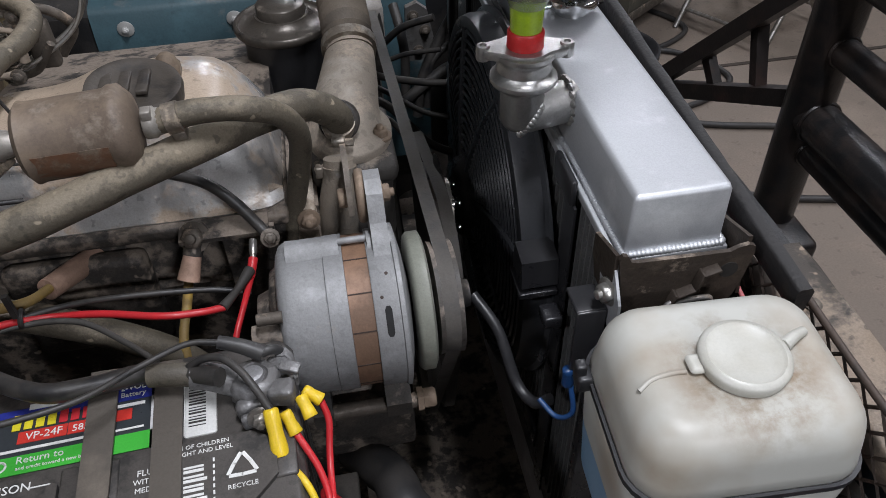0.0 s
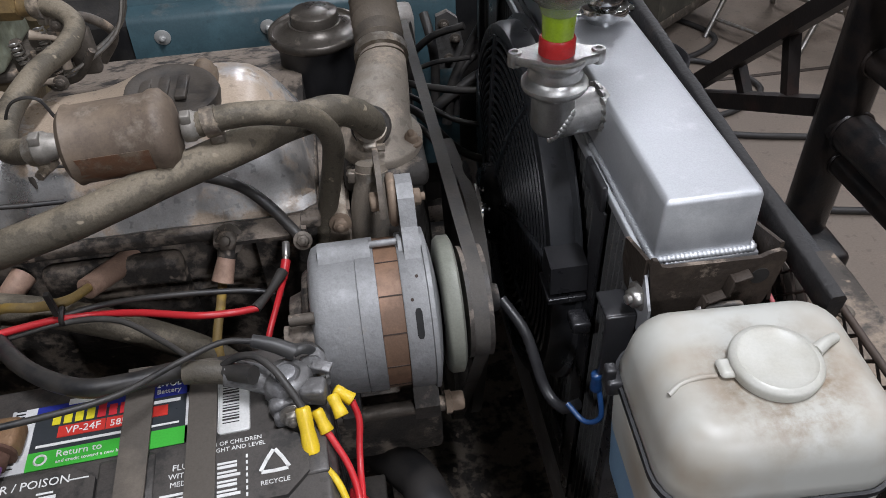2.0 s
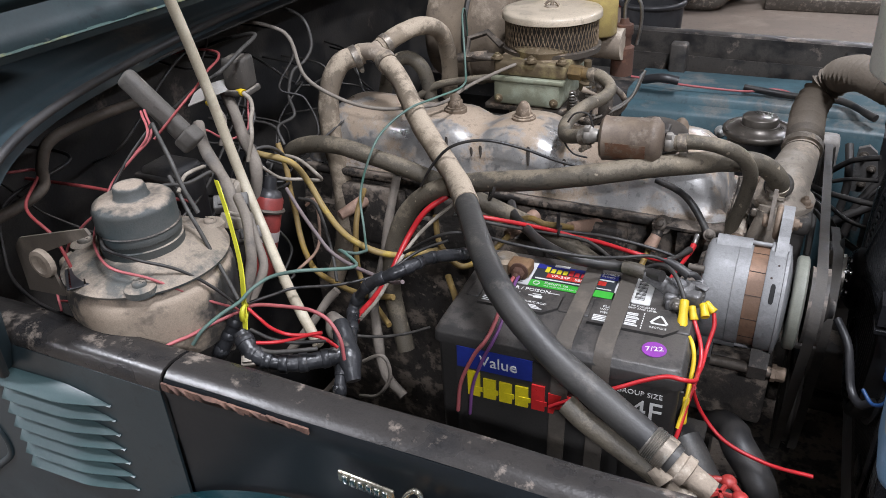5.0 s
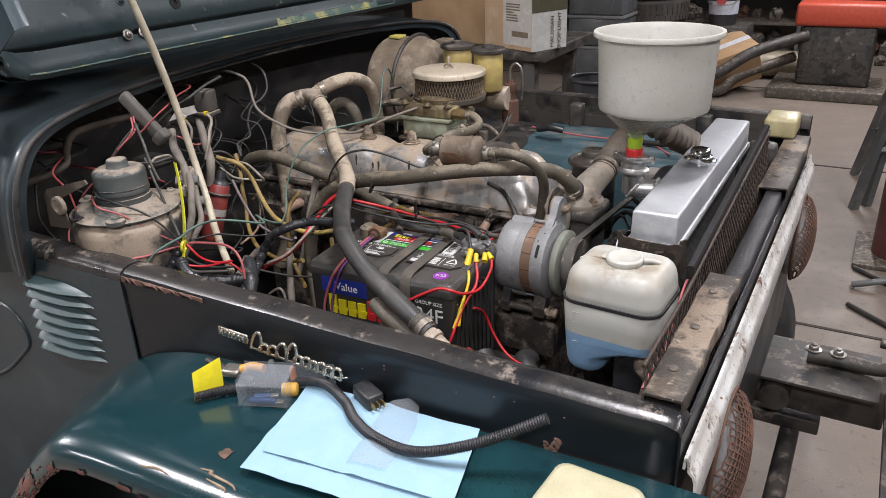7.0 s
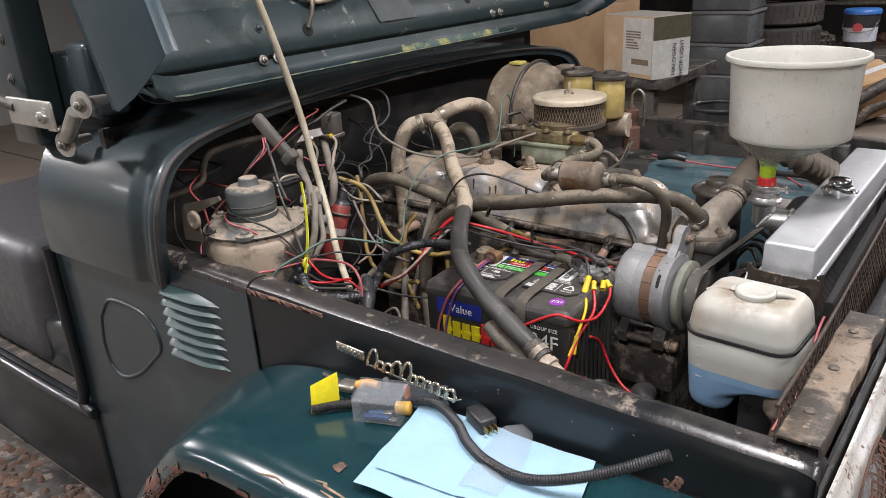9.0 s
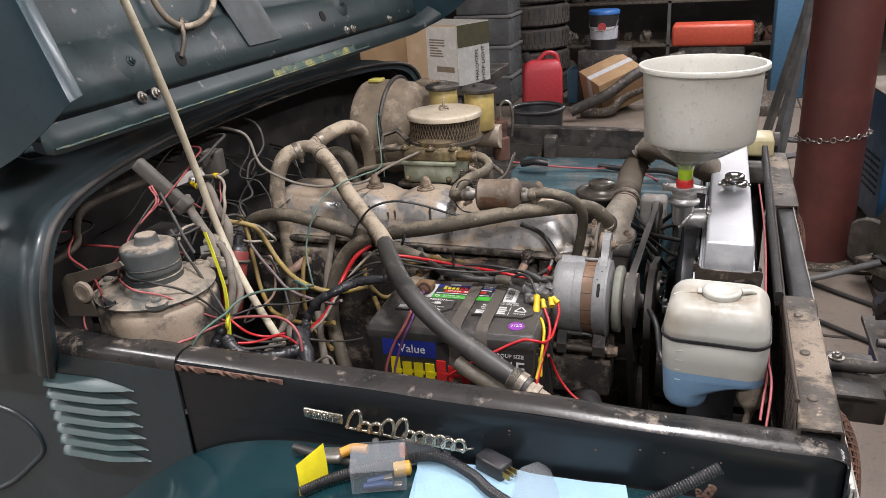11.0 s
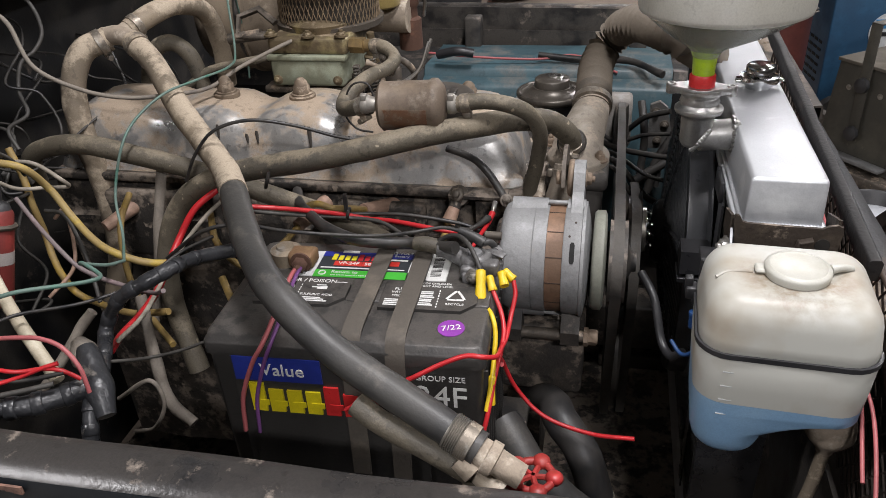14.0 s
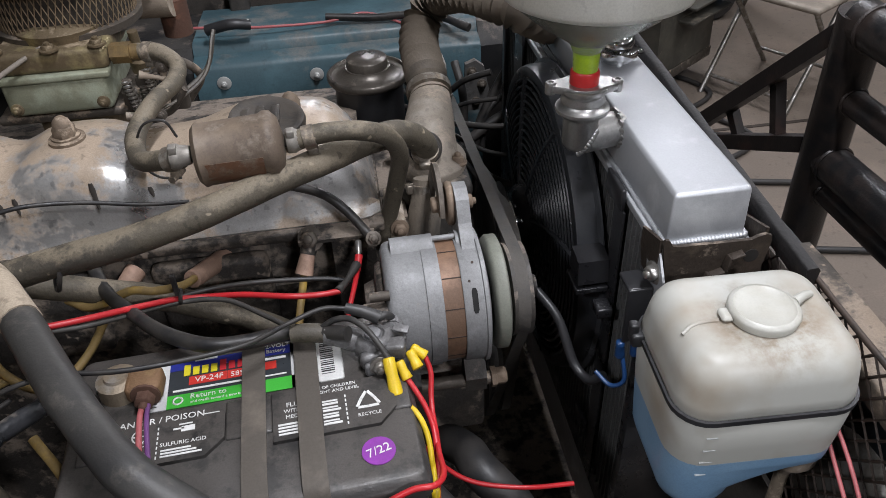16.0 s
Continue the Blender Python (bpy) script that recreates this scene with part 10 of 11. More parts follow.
for x, z in ((0.143, 0.073), (0.057, 0.0)):
    bm = B()
    lathe(bm, (x, -0.008, z), (0.3, -1, 0), [(-0.05, 0.008), (-0.004, 0.012), (0, 0.022), (0.003, 0.022), (0.004, 0.012)], 28)
    part("hinge_washer", bm, worn("bright_zinc_washer", (0.55, 0.54, 0.5), (0.42, 0.41, 0.38), 0.4, 30, 0.4, 0.1, 0.4), post)
    part("hinge_bolt", bolt(B(), (x + 0.002, -0.012, z), (0.3, -1, 0), 0.008, 0.009), STEEL, post)
part("hinge_link", box(B(), (-0.010, -0.004, -0.058), (0.010, 0.004, 0.058), 0.003, m=pose(0.10, -0.004, 0.0365, 0, 49.7, 0)), STEEL, post)
part("hinge_barrel", cyl(B(), (0.128, -0.016, 0.062), (0.078, -0.016, 0.014), 0.0115, seg=16), GALV, post, "galvanised hinge barrel")
bm = B()
box(bm, (-0.075, -0.034, 0.030), (0.085, -0.028, 0.078), 0.003)
box(bm, (0.060, -0.034, 0.028), (0.085, -0.002, 0.034), 0.002)
bracket_ = part("hinge_bracket", bm, GALV, post, "bright galvanised hinge bracket")
part("bracket_bolt", bolt(B(), (0.058, -0.034, 0.052), (0.1, -1, 0), 0.011, 0.009), GALV, bracket_)
part("mirror_arm", cyl(B(), (-0.05, -0.028, 0.06), (-0.40, -0.05, 0.12), 0.010, seg=12), BLACKMET, post)
for z in (0.03, 0.1, 0.17, 0.3):
    bm = B()
    bolt(bm, (-0.11, -0.0005, z), (0, -1, 0), 0.007, 0.004)
    part("frame_bolt", bm, DIRTYSTEEL, post)
part("cowl_side_cap", box(B(), (-0.14, 0.03, -0.24), (0.1, 0.07, -0.05), 0.006), COWLP, post)
sill = root("door_sill", "dark green door opening sill with muddy running board", "door sill", (-1.3, -0.06, 0))
part("sill_panel", box(B(), (-0.9, -0.005, 0.40), (0.27, 0.03, 0.66), 0.008), GREEN, sill)
part("sill_edge", tube(B(), [(-0.9, -0.008, 0.665), (0.18, -0.008, 0.665), (0.24, -0.008, 0.69), (0.26, -0.008, 0.78), (0.265, -0.008, 1.06)], 0.012, 10), GREEN, sill)
part("floor_pan", box(B(), (-0.9, 0.03, 0.60), (0.27, 1.3, 0.64)), BLACKMET, sill)
part("seat_block", box(B(), (-0.75, 0.05, 0.64), (-0.02, 0.5, 0.98), 0.05, 4), plain("grey_vinyl", (0.06, 0.06, 0.066), 0.5), sill, "grey vinyl seat")
part("inner_box", box(B(), (-0.1, 0.06, 0.64), (0.25, 0.3, 0.80), 0.03, 3), GREEN, sill)
part("step_board", box(B(), (-0.9, -0.30, 0.38), (0.62, -0.005, 0.405), 0.004), BLACKMET, sill)
bm = B()
for k in range(260):
    p = Vector((random.uniform(-0.5, 0.6), random.uniform(-0.29, -0.02), 0.405))
    lathe(bm, p, (random.uniform(-0.4, 0.4), random.uniform(-0.4, 0.4), 1), [(-0.002, random.uniform(0.008, 0.024)), (random.uniform(0.004, 0.012), 0.004)], 6)
part("mud", bm, worn("dried_mud", (0.15, 0.085, 0.055), (0.085, 0.05, 0.035), 0.45, 25, 0.95, 0.05, 0, 0.5), sill, "dried mud lumps on the step")

# ---- garage background ----
col = root("steel_column", "oxide red round steel column with a chain", "column", (0.76, 3.25, 0))
part("shaft", lathe(B(), (0, 0, 0), (0, 0, 1), [(0.0, 0.15), (3.6, 0.15)], 40), COLUMN, col)
part("base_plate", box(B(), (-0.22, -0.22, 0), (0.22, 0.22, 0.02), 0.002), DIRTYSTEEL, col)
bm = B()
for k in range(34):
    a = 2 * math.pi * k / 34
    ring(bm, (0.158 * math.cos(a), 0.158 * math.sin(a), 0.635 + 0.02 * math.sin(a * 1 + 2)), (math.cos(a), math.sin(a), 0) if k % 2 else (0, 0, 1), 0.012, 0.003, 10, 5)
part("chain", bm, STEEL, col)

wel = root("welding_machine", "dusty blue box welder with tools lying on top", "welder", (1.02, 3.36, 0), (0, 0, 7))
part("cabinet", box(B(), (0, 0, 0.14), (0.95, 0.62, 0.775), 0.008), WELDBLUE, wel)
part("top_sheet", box(B(), (-0.005, -0.005, 0.775), (0.955, 0.625, 0.785), 0.002), worn("dusty_top", (0.20, 0.17, 0.135), (0.14, 0.12, 0.10), 0.4, 6, 0.8), wel)
# Slots are black strips on the side, painting the shade within them.
VENTM = plain("vent_shade", (0.008, 0.01, 0.012), 0.9)
for j in range(6):
    for k in range(9):
        part("vent_slot", box(B(), (-0.003, 0.06 + 0.055 * k, 0.28 + 0.035 * j), (0.001, 0.10 + 0.055 * k, 0.292 + 0.035 * j)), VENTM, wel)
bm = B()
lathe(bm, (0.25, -0.002, 0.52), (0, -1, 0), [(0, 0.085), (0.003, 0.085)], 32)
badge = part("badge", bm, plain("badge_white", (0.6, 0.62, 0.63), 0.5), wel, "round white and blue badge")
part("badge_arc", box(B(), (0.185, -0.0065, 0.535), (0.315, -0.0045, 0.575), 0.002), plain("badge_blue", (0.05, 0.25, 0.5), 0.5), badge)
part("badge_bar", box(B(), (0.185, -0.0065, 0.500), (0.315, -0.0045, 0.520), 0.001), BLACKP, badge)
# A raised black plate gives the recess its shade.
part("handle_recess", box(B(), (0.02, -0.004, 0.68), (0.11, 0.0, 0.76), 0.004), BLACKP, wel)
for x in (0.1, 0.85):
    part("wheel", lathe(B(), (x, -0.04, 0.12), (0, 1, 0), [(0, 0.03), (0.005, 0.11), (0.03, 0.12), (0.055, 0.11), (0.06, 0.03)], 28), RUBBER, wel)
    part("wheel", lathe(B(), (x, 0.60, 0.12), (0, 1, 0), [(0, 0.03), (0.005, 0.11), (0.03, 0.12), (0.055, 0.11), (0.06, 0.03)], 28), RUBBER, wel)
part("front_wheel", lathe(B(), (-0.10, -0.25, 0.13), (0.9, 1, 0), [(0, 0.05), (0.01, 0.12), (0.03, 0.13), (0.05, 0.12), (0.06, 0.05)], 30), worn("dusty_tyre", (0.12, 0.10, 0.085), (0.08, 0.07, 0.06), 0.4, 14, 0.8), wel)
hm = root("welding_helmet_strap", "black welding gear lying on the welder", "welding gear", (1.12, 3.62, 0.79))
part("strap", tube(B(), [(0, 0, 0.02), (0.05, -0.05, 0.05), (0.13, -0.04, 0.06), (0.2, 0.0, 0.03), (0.12, 0.06, 0.02)], 0.022, 8), RUBBER, hm)
part("shield", box(B(), (0.03, 0.02, 0), (0.19, 0.14, 0.09), 0.02, 3), RUBBER, hm)
gun = root("welding_gun", "welding gun with a copper nozzle on the welder", "welding gun", (1.45, 3.52, 0.80))
part("body", tube(B(), [(-0.06, 0.1, 0.03), (0, 0.06, 0.04), (0.05, 0.0, 0.03)], 0.022, 10), BLACKP, gun)
part("nozzle", cyl(B(), (0.05, 0.0, 0.03), (0.07, -0.06, -0.10), 0.018, seg=14), worn("copper_nozzle", (0.35, 0.2, 0.12), (0.25, 0.15, 0.1), 0.4, 30, 0.5, 0.1, 0.6), gun)
part("stand", box(B(), (-0.13, 0.06, -0.01), (-0.02, 0.12, 0.08), 0.01), BLACKMET, gun)
thing("red_cable_clamp", tube(B(), [(1.58, 3.58, 0.80), (1.66, 3.60, 0.83), (1.75, 3.58, 0.81), (1.84, 3.6, 0.80)], 0.02, 8), worn("faded_red_clamp", (0.32, 0.05, 0.04), (0.2, 0.04, 0.03), 0.4, 20, 0.5), "faded red cable clamp on the welder", "clamp")

fd = root("wire_feeder", "olive grey wire feeder box with a carrying bracket", "wire feeder", (0.9685, 2.90, 0), (0, 0, -53))
olive = worn("olive_grey_paint", (0.075, 0.07, 0.055), (0.05, 0.047, 0.038), 0.4, 7, 0.55, 0.1, 0, 0.1, dust=(0.16, 0.135, 0.10), dust_amount=0.3)
bm = B()
loft(bm, [[Vector((x, y, z)) for x, z in ((-0.035, 0.14), (0.0, 0.535), (0.385, 0.535), (0.40, 0.14))] for y in (0, 0.44)])
part("housing", bm, olive, fd, smooth=False)
part("top_sheet", box(B(), (-0.006, -0.012, 0.535), (0.395, 0.45, 0.548), 0.002), worn("dusty_olive_top", (0.15, 0.128, 0.10), (0.10, 0.088, 0.07), 0.4, 6, 0.8), fd)
for y0, y1, z0 in ((-0.020, -0.014, 0.24), (0.452, 0.458, 0.45)):
    part("bracket_arm", box(B(), (0.11, y0, z0), (0.155, y1, 0.700), 0.001), olive, fd)
part("bracket_bar", box(B(), (0.11, -0.020, 0.700), (0.155, 0.458, 0.706), 0.001), olive, fd)
part("front_ledge", box(B(), (0.02, -0.05, 0.165), (0.30, -0.002, 0.178), 0.002), GREYSTEEL, fd)
for x, z in ((0.133, 0.275), (0.133, 0.47)):
    part("knob", lathe(B(), (x, -0.020, z), (0, -1, 0), [(0, 0.030), (0.016, 0.030), (0.022, 0.010)], 8), BLACKP, fd)
part("panel_screw", bolt(B(), (0.06, -0.001, 0.44), (0, -1, 0), 0.008, 0.003), STEEL, fd)
part("panel_screw", bolt(B(), (0.20, -0.001, 0.44), (0, -1, 0), 0.008, 0.003), STEEL, fd)
part("seam", box(B(), (0.29, -0.003, 0.16), (0.294, 0.0, 0.53)), BLACKMET, fd)
for z in (0.34, 0.40):
    part("tray_sheet", box(B(), (0.401, 0.12, z), (0.47, 0.43, z + 0.010), 0.002), olive, fd)
part("cart_base", box(B(), (-0.08, -0.06, 0.09), (0.40, 0.46, 0.135), 0.006), DIRTYSTEEL, fd)
part("tow_bar", tube(B(), [(0.06, -0.05, 0.16), (-0.06, -0.20, 0.08), (-0.16, -0.40, 0.02)], 0.016, 8), GREYSTEEL, fd)
for k in range(3):
    part("caster", lathe(B(), (0.04 + 0.20 * k, -0.02, 0.045), (0, 1, 0), [(0, 0.02), (0.005, 0.044), (0.03, 0.044), (0.035, 0.02)], 20), RUBBER, fd)
sp = root("spray_can", "blue aerosol cleaner can with a white cap", "spray can", (1.325, 2.93, 0.548))
part("can_body", lathe(B(), (0, 0, 0), (0, 0, 1), [(0, 0.036), (0.004, 0.041), (0.215, 0.041), (0.228, 0.034)], 28), plain("can_blue", (0.025, 0.05, 0.24), 0.3), sp)
part("can_band", lathe(B(), (0, 0, 0.165), (0, 0, 1), [(0, 0.0413), (0.052, 0.0413)], 28), BLACKP, sp)
part("can_stripe", lathe(B(), (0, 0, 0.060), (0, 0, 1), [(0, 0.0414), (0.014, 0.0414)], 28), plain("can_white", (0.5, 0.5, 0.58), 0.4), sp)
for z, w_, h_, nm, col in ((0.160, 0.024, 0.026, "red_mark", (0.5, 0.05, 0.09)), (0.118, 0.026, 0.024, "white_mark", (0.55, 0.55, 0.6)), (0.100, 0.026, 0.006, "red_mark", (0.5, 0.05, 0.05))):
    part(nm, box(B(), (-w_, -0.0428, z), (w_ * 0.9, -0.030, z + h_)), plain("can_print_" + nm, col, 0.4), sp)
part("cap", lathe(B(), (0, 0, 0.228), (0, 0, 1), [(0, 0.034), (0.016, 0.033), (0.024, 0.026), (0.026, 0.012), (0.038, 0.010), (0.042, 0.006)], 24), plain("cap_white", (0.6, 0.6, 0.58), 0.4), sp)
for x in (1.16, 1.24):
    bm = B()
    for k in range(12):
        lathe(bm, (x + random.uniform(-0.04, 0.04), 2.86 + random.uniform(-0.04, 0.04), 0.550), (random.uniform(-1, 1), random.uniform(-1, 1), 1), [(0, 0.008), (0.012, 0.004)], 5)
    thing("bag_of_screws", bm, worn("shiny_bag", (0.45, 0.42, 0.36), (0.3, 0.28, 0.25), 0.4, 60, 0.2, 0.05, 0.3), "small plastic bag of screws on the feeder", "bag", "bags of screws")

tri_ = root("tripod_stand", "grey steel tripod stand with bolted struts", "stand", (0.72, 4.15, 0))
for a, b in (((0.02, 0.0, 1.45), (-0.22, -0.30, 0.0)), ((0.02, 0.05, 1.45), (-0.25, 0.35, 0.0)), ((0.06, 0.0, 1.45), (0.36, 0.05, 0.0)), ((-0.02, 0, 1.4), (-0.16, -0.22, 0.0))):
    part("leg", cyl(B(), a, b, 0.028, seg=4), GREYSTEEL, tri_)
part("head_plate", box(B(), (-0.1, -0.1, 1.42), (0.14, 0.12, 1.48), 0.004), GREYSTEEL, tri_)
part("cross_strut", cyl(B(), (-0.18, -0.24, 0.32), (0.3, 0.05, 0.34), 0.018, seg=4), GREYSTEEL, tri_)
part("cross_strut", cyl(B(), (-0.20, 0.28, 0.32), (0.3, 0.05, 0.34), 0.018, seg=4), GREYSTEEL, tri_)

jc = root("jerry_can", "red plastic fuel can with a black spout", "fuel can", (-1.37, 6.45, 0.0), (0, 0, 20))
bm = B()
loft(bm, [[Vector((x, y, z)) for x, y in rounded(w, d, 0.04, 4)] for z, w, d in ((0, 0.35, 0.18), (0.02, 0.38, 0.21), (0.44, 0.37, 0.20), (0.50, 0.34, 0.17), (0.53, 0.26, 0.13))])
part("body", bm, plain("red_plastic", (0.56, 0.05, 0.065), 0.45), jc)
part("spout", cyl(B(), (-0.12, 0, 0.48), (-0.16, 0, 0.60), 0.035, seg=14), BLACKP, jc)
part("handle", tube(B(), [(-0.04, 0, 0.52), (0.04, 0, 0.59), (0.13, 0, 0.57), (0.16, 0, 0.46)], 0.022, 10), jc.children[0].data.materials[0], jc)
part("vent_cap", box(B(), (0.04, -0.10, 0.13), (0.10, -0.088, 0.24), 0.01), BLACKP, jc)


def stack_tyre(place, r, w, tilt=(0, 0, 0)):
    t = root("stored_tyre", "worn black tyre in a stack", "tyre", place, tilt, "stored tyres")
    bm = B()
    lathe(bm, (0, 0, 0), (0, 0, 1), [(0.01, r * 0.58), (0, r * 0.7), (0.01, r * 0.93), (0.03, r), (w - 0.03, r), (w - 0.01, r * 0.93), (w, r * 0.7), (w - 0.01, r * 0.58), (w - 0.03, r * 0.56), (0.03, r * 0.56), (0.01, r * 0.58)], 44, False)
    part("carcass", bm, worn("old_tyre", (0.035, 0.033, 0.031), (0.07, 0.06, 0.052), 0.4, 8, 0.8, 0.1, 0, 0.2), t)
    bm = B()
    for k in range(44):
        a = 2 * math.pi * k / 44
        for z in (0.25, 0.5, 0.75):
            m = Matrix.Rotation(a + 0.04 * (z > 0.4), 4, "Z")
            box(bm, (r - 0.004, -0.014, w * (z - 0.1)), (r + 0.006, 0.014, w * (z + 0.08)), m=m)
    part("tread", bm, t.children[0].data.materials[0], t)
    return t


for k in range(5):
    stack_tyre((-1.75, 7.7, 0.24 * k), 0.40, 0.235)
tub = root("black_tub", "open black tub with a thick round rim beside the far fender", "tub", (-0.425, 2.1, 0.70))
part("wall", lathe(B(), (0, 0, 0), (0, 0, 1), [(0.002, 0.001), (0.0, 0.085), (0.29, 0.098), (0.29, 0.093), (0.006, 0.08), (0.005, 0.001)], 36, False), BLACKP, tub)
bm = B()
ring(bm, (0, 0, 0.292), (0, 0, 1), 0.098, 0.009, 40, 8)
part("rim", bm, BLACKP, tub)
thing("tub_stand", lathe(B(), (-0.425, 2.1, 0), (0, 0, 1), [(0, 0.12), (0.70, 0.12)], 30), BLACKMET, "dark drum that carries the tub", "drum")
bk = root("oil_bucket", "black pail with a blue lid and white label", "bucket", (-0.87, 7.0, 0.55))
part("pail", lathe(B(), (0, 0, 0), (0, 0, 1), [(0, 0.12), (0.34, 0.145)], 30), BLACKP, bk)
part("lid", lathe(B(), (0, 0, 0.33), (0, 0, 1), [(0, 0.15), (0.03, 0.152), (0.04, 0.14)], 30), plain("lid_blue", (0.03, 0.13, 0.38), 0.4), bk)
part("label", lathe(B(), (0, 0, 0.1), (0, 0, 1), [(0, 0.1305), (0.17, 0.1385)], 30), plain("pail_label", (0.5, 0.52, 0.58), 0.5), bk)
bm = B()
lathe(bm, (0, -0.128, 0.22), (0, -1, 0), [(0, 0.04), (0.012, 0.04)], 20)
part("red_mark", bm, plain("pail_red", (0.45, 0.06, 0.06), 0.5), bk)
part("handle", tube(B(), [(-0.14, 0, 0.28), (-0.1, -0.15, 0.2), (0.1, -0.15, 0.2), (0.14, 0, 0.28)], 0.005, 6), STEEL, bk)
thing("bucket_stand", box(B(), (-1.10, 6.85, 0), (-0.62, 7.25, 0.55), 0.01), BLACKMET, "dark box that carries the pail", "box")

cb = root("cardboard_box", "taped brown cardboard box tilted on the pipes", "box", (-0.72, 6.75, 0.10), (14, -18, 35))
part("carton", box(B(), (-0.23, -0.19, 0), (0.23, 0.19, 0.34), 0.004), CARD, cb)
part("tape", box(B(), (-0.232, -0.035, 0.02), (0.232, 0.035, 0.3415)), plain("white_tape", (0.55, 0.55, 0.57), 0.4), cb)
thing("blue_parts_box", box(B(), (-1.24, 7.05, 0.0), (-0.97, 7.3, 0.34), 0.004), plain("light_blue_card", (0.16, 0.36, 0.56), 0.5), "light blue printed parts box", "box")
lb = root("shop_light_box", "white and tan printed lamp carton on the far bench", "box", (-0.97, 2.72, 0.99), (0, 0, -24))
part("carton", box(B(), (-0.20, -0.11, 0), (0.13, 0.11, 0.27), 0.003), worn("printed_carton", (0.62, 0.47, 0.33), (0.52, 0.36, 0.22), 0.45, 8, 0.6), lb)
part("white_side", box(B(), (0.13, -0.11, 0), (0.133, 0.11, 0.27)), plain("carton_white", (0.58, 0.58, 0.55), 0.5), lb)
part("dark_band", box(B(), (0.1335, -0.11, 0.17), (0.135, 0.11, 0.268)), plain("carton_dark", (0.09, 0.085, 0.05), 0.5), lb)
part("white_front", box(B(), (-0.06, -0.1125, 0.02), (0.128, -0.1102, 0.262)), plain("carton_white_front", (0.60, 0.57, 0.52), 0.5), lb)
part("white_top", box(B(), (-0.20, -0.11, 0.27), (0.133, 0.11, 0.272)), plain("carton_top", (0.56, 0.53, 0.47), 0.5), lb)
lettering("HALOGEN", 0.03, BLACKP, lb, (0.137, 0.015, 0.08), (0, 0, 1), (0, -1, 0), depth=0.0004)
lettering("SHOP LIGHT", 0.03, BLACKP, lb, (0.137, 0.06, 0.08), (0, 0, 1), (0, -1, 0), depth=0.0004)
bm = B()
for k in range(7):
    box(bm, (-0.04, -0.1140, 0.20 - 0.012 * k), (-0.04 + random.uniform(0.05, 0.10), -0.1122, 0.206 - 0.012 * k))
box(bm, (0.00, -0.1140, 0.06), (0.11, -0.1122, 0.085))
part("print_bars", bm, plain("carton_print", (0.2, 0.15, 0.1), 0.6), lb, smooth=False)
thing("cardboard_box", box(B(), (-1.62, 2.72, 0.99), (-1.20, 3.1, 1.30), 0.004), CARD, "plain brown cardboard box on the bench", "box")
thing("cardboard_box", box(B(), (-1.19, 2.9, 0.99), (-0.99, 3.15, 1.22), 0.004), CARD, "small brown cardboard box on the bench", "box")
be = root("work_bench", "dark bench with a worn top beside the vehicle", "bench", (-1.3, 2.95, 0))
part("bench_top", box(B(), (-0.8, -0.35, 0.94), (0.46, 0.30, 0.99), 0.005), BLACKMET, be)
for x in (-0.7, 0.36):
    for y in (-0.28, 0.24):
        part("leg", box(B(), (x - 0.03, y - 0.03, 0), (x + 0.03, y + 0.03, 0.94), 0.003), BLACKMET, be)
dr = root("plastic_drawers", "grey clear plastic drawer tower", "drawers", (-2.06, 7.1, 0))
for k in range(5):
    part("drawer", box(B(), (-0.28, -0.25, 0.02 + 0.3 * k), (0.28, 0.25, 0.29 + 0.3 * k), 0.015, 3), worn("smoky_plastic", (0.14, 0.15, 0.155), (0.10, 0.105, 0.11), 0.4, 5, 0.25, 0.05), dr)
    part("rim", box(B(), (-0.3, -0.27, 0.285 + 0.3 * k), (0.3, 0.27, 0.315 + 0.3 * k), 0.006), plain("drawer_rim", (0.2, 0.2, 0.2), 0.5), dr)
for pts, r, mat_, nm in (([(-1.05, 6.2, 0.09), (-0.72, 6.3, 0.24), (-0.48, 6.45, 0.40), (-0.10, 6.7, 0.52)], 0.05, BLACKMET, "black exhaust pipe on the floor"),
                         ([(-0.98, 6.35, 0.05), (-0.72, 6.38, 0.06), (-0.60, 6.6, 0.16), (-0.20, 6.9, 0.30)], 0.045, DIRTYSTEEL, "bent tan exhaust pipe on the floor")):
    thing("exhaust_pipe", tube(B(), pts, r, 12), mat_, nm, "exhaust pipe", "exhaust pipes")
mf = root("muffler", "tan cylindrical muffler on the floor", "muffler", (-0.42, 7.40, 0.14), (0, 0, 12))
part("drum", lathe(B(), (-0.3, 0, 0), (1, 0, 0), [(0, 0.06), (0.04, 0.12), (0.5, 0.12), (0.54, 0.06)], 28), worn("muffler_metal", (0.33, 0.29, 0.20), (0.24, 0.2, 0.14), 0.4, 8, 0.5, 0.1, 0.2), mf)
part("outlet", cyl(B(), (0.24, 0, 0), (0.42, -0.02, 0.0), 0.05, seg=16), DIRTYSTEEL, mf)
jk = root("engine_crane_base", "red and blue shop machine by the rear wall", "machine", (0.55, 7.6, 0))
part("red_body", box(B(), (-0.76, -0.95, 0.60), (-0.06, -0.65, 0.79), 0.03, 3), plain("machine_red", (0.50, 0.07, 0.035), 0.45), jk)
part("machine_base", box(B(), (-0.70, -0.92, 0.10), (-0.12, -0.67, 0.605), 0.03, 3), BLACKMET, jk)
part("blue_frame", box(B(), (0.15, -0.25, 0), (0.45, 0.3, 1.5), 0.01), plain("machine_blue", (0.06, 0.16, 0.27), 0.5), jk)
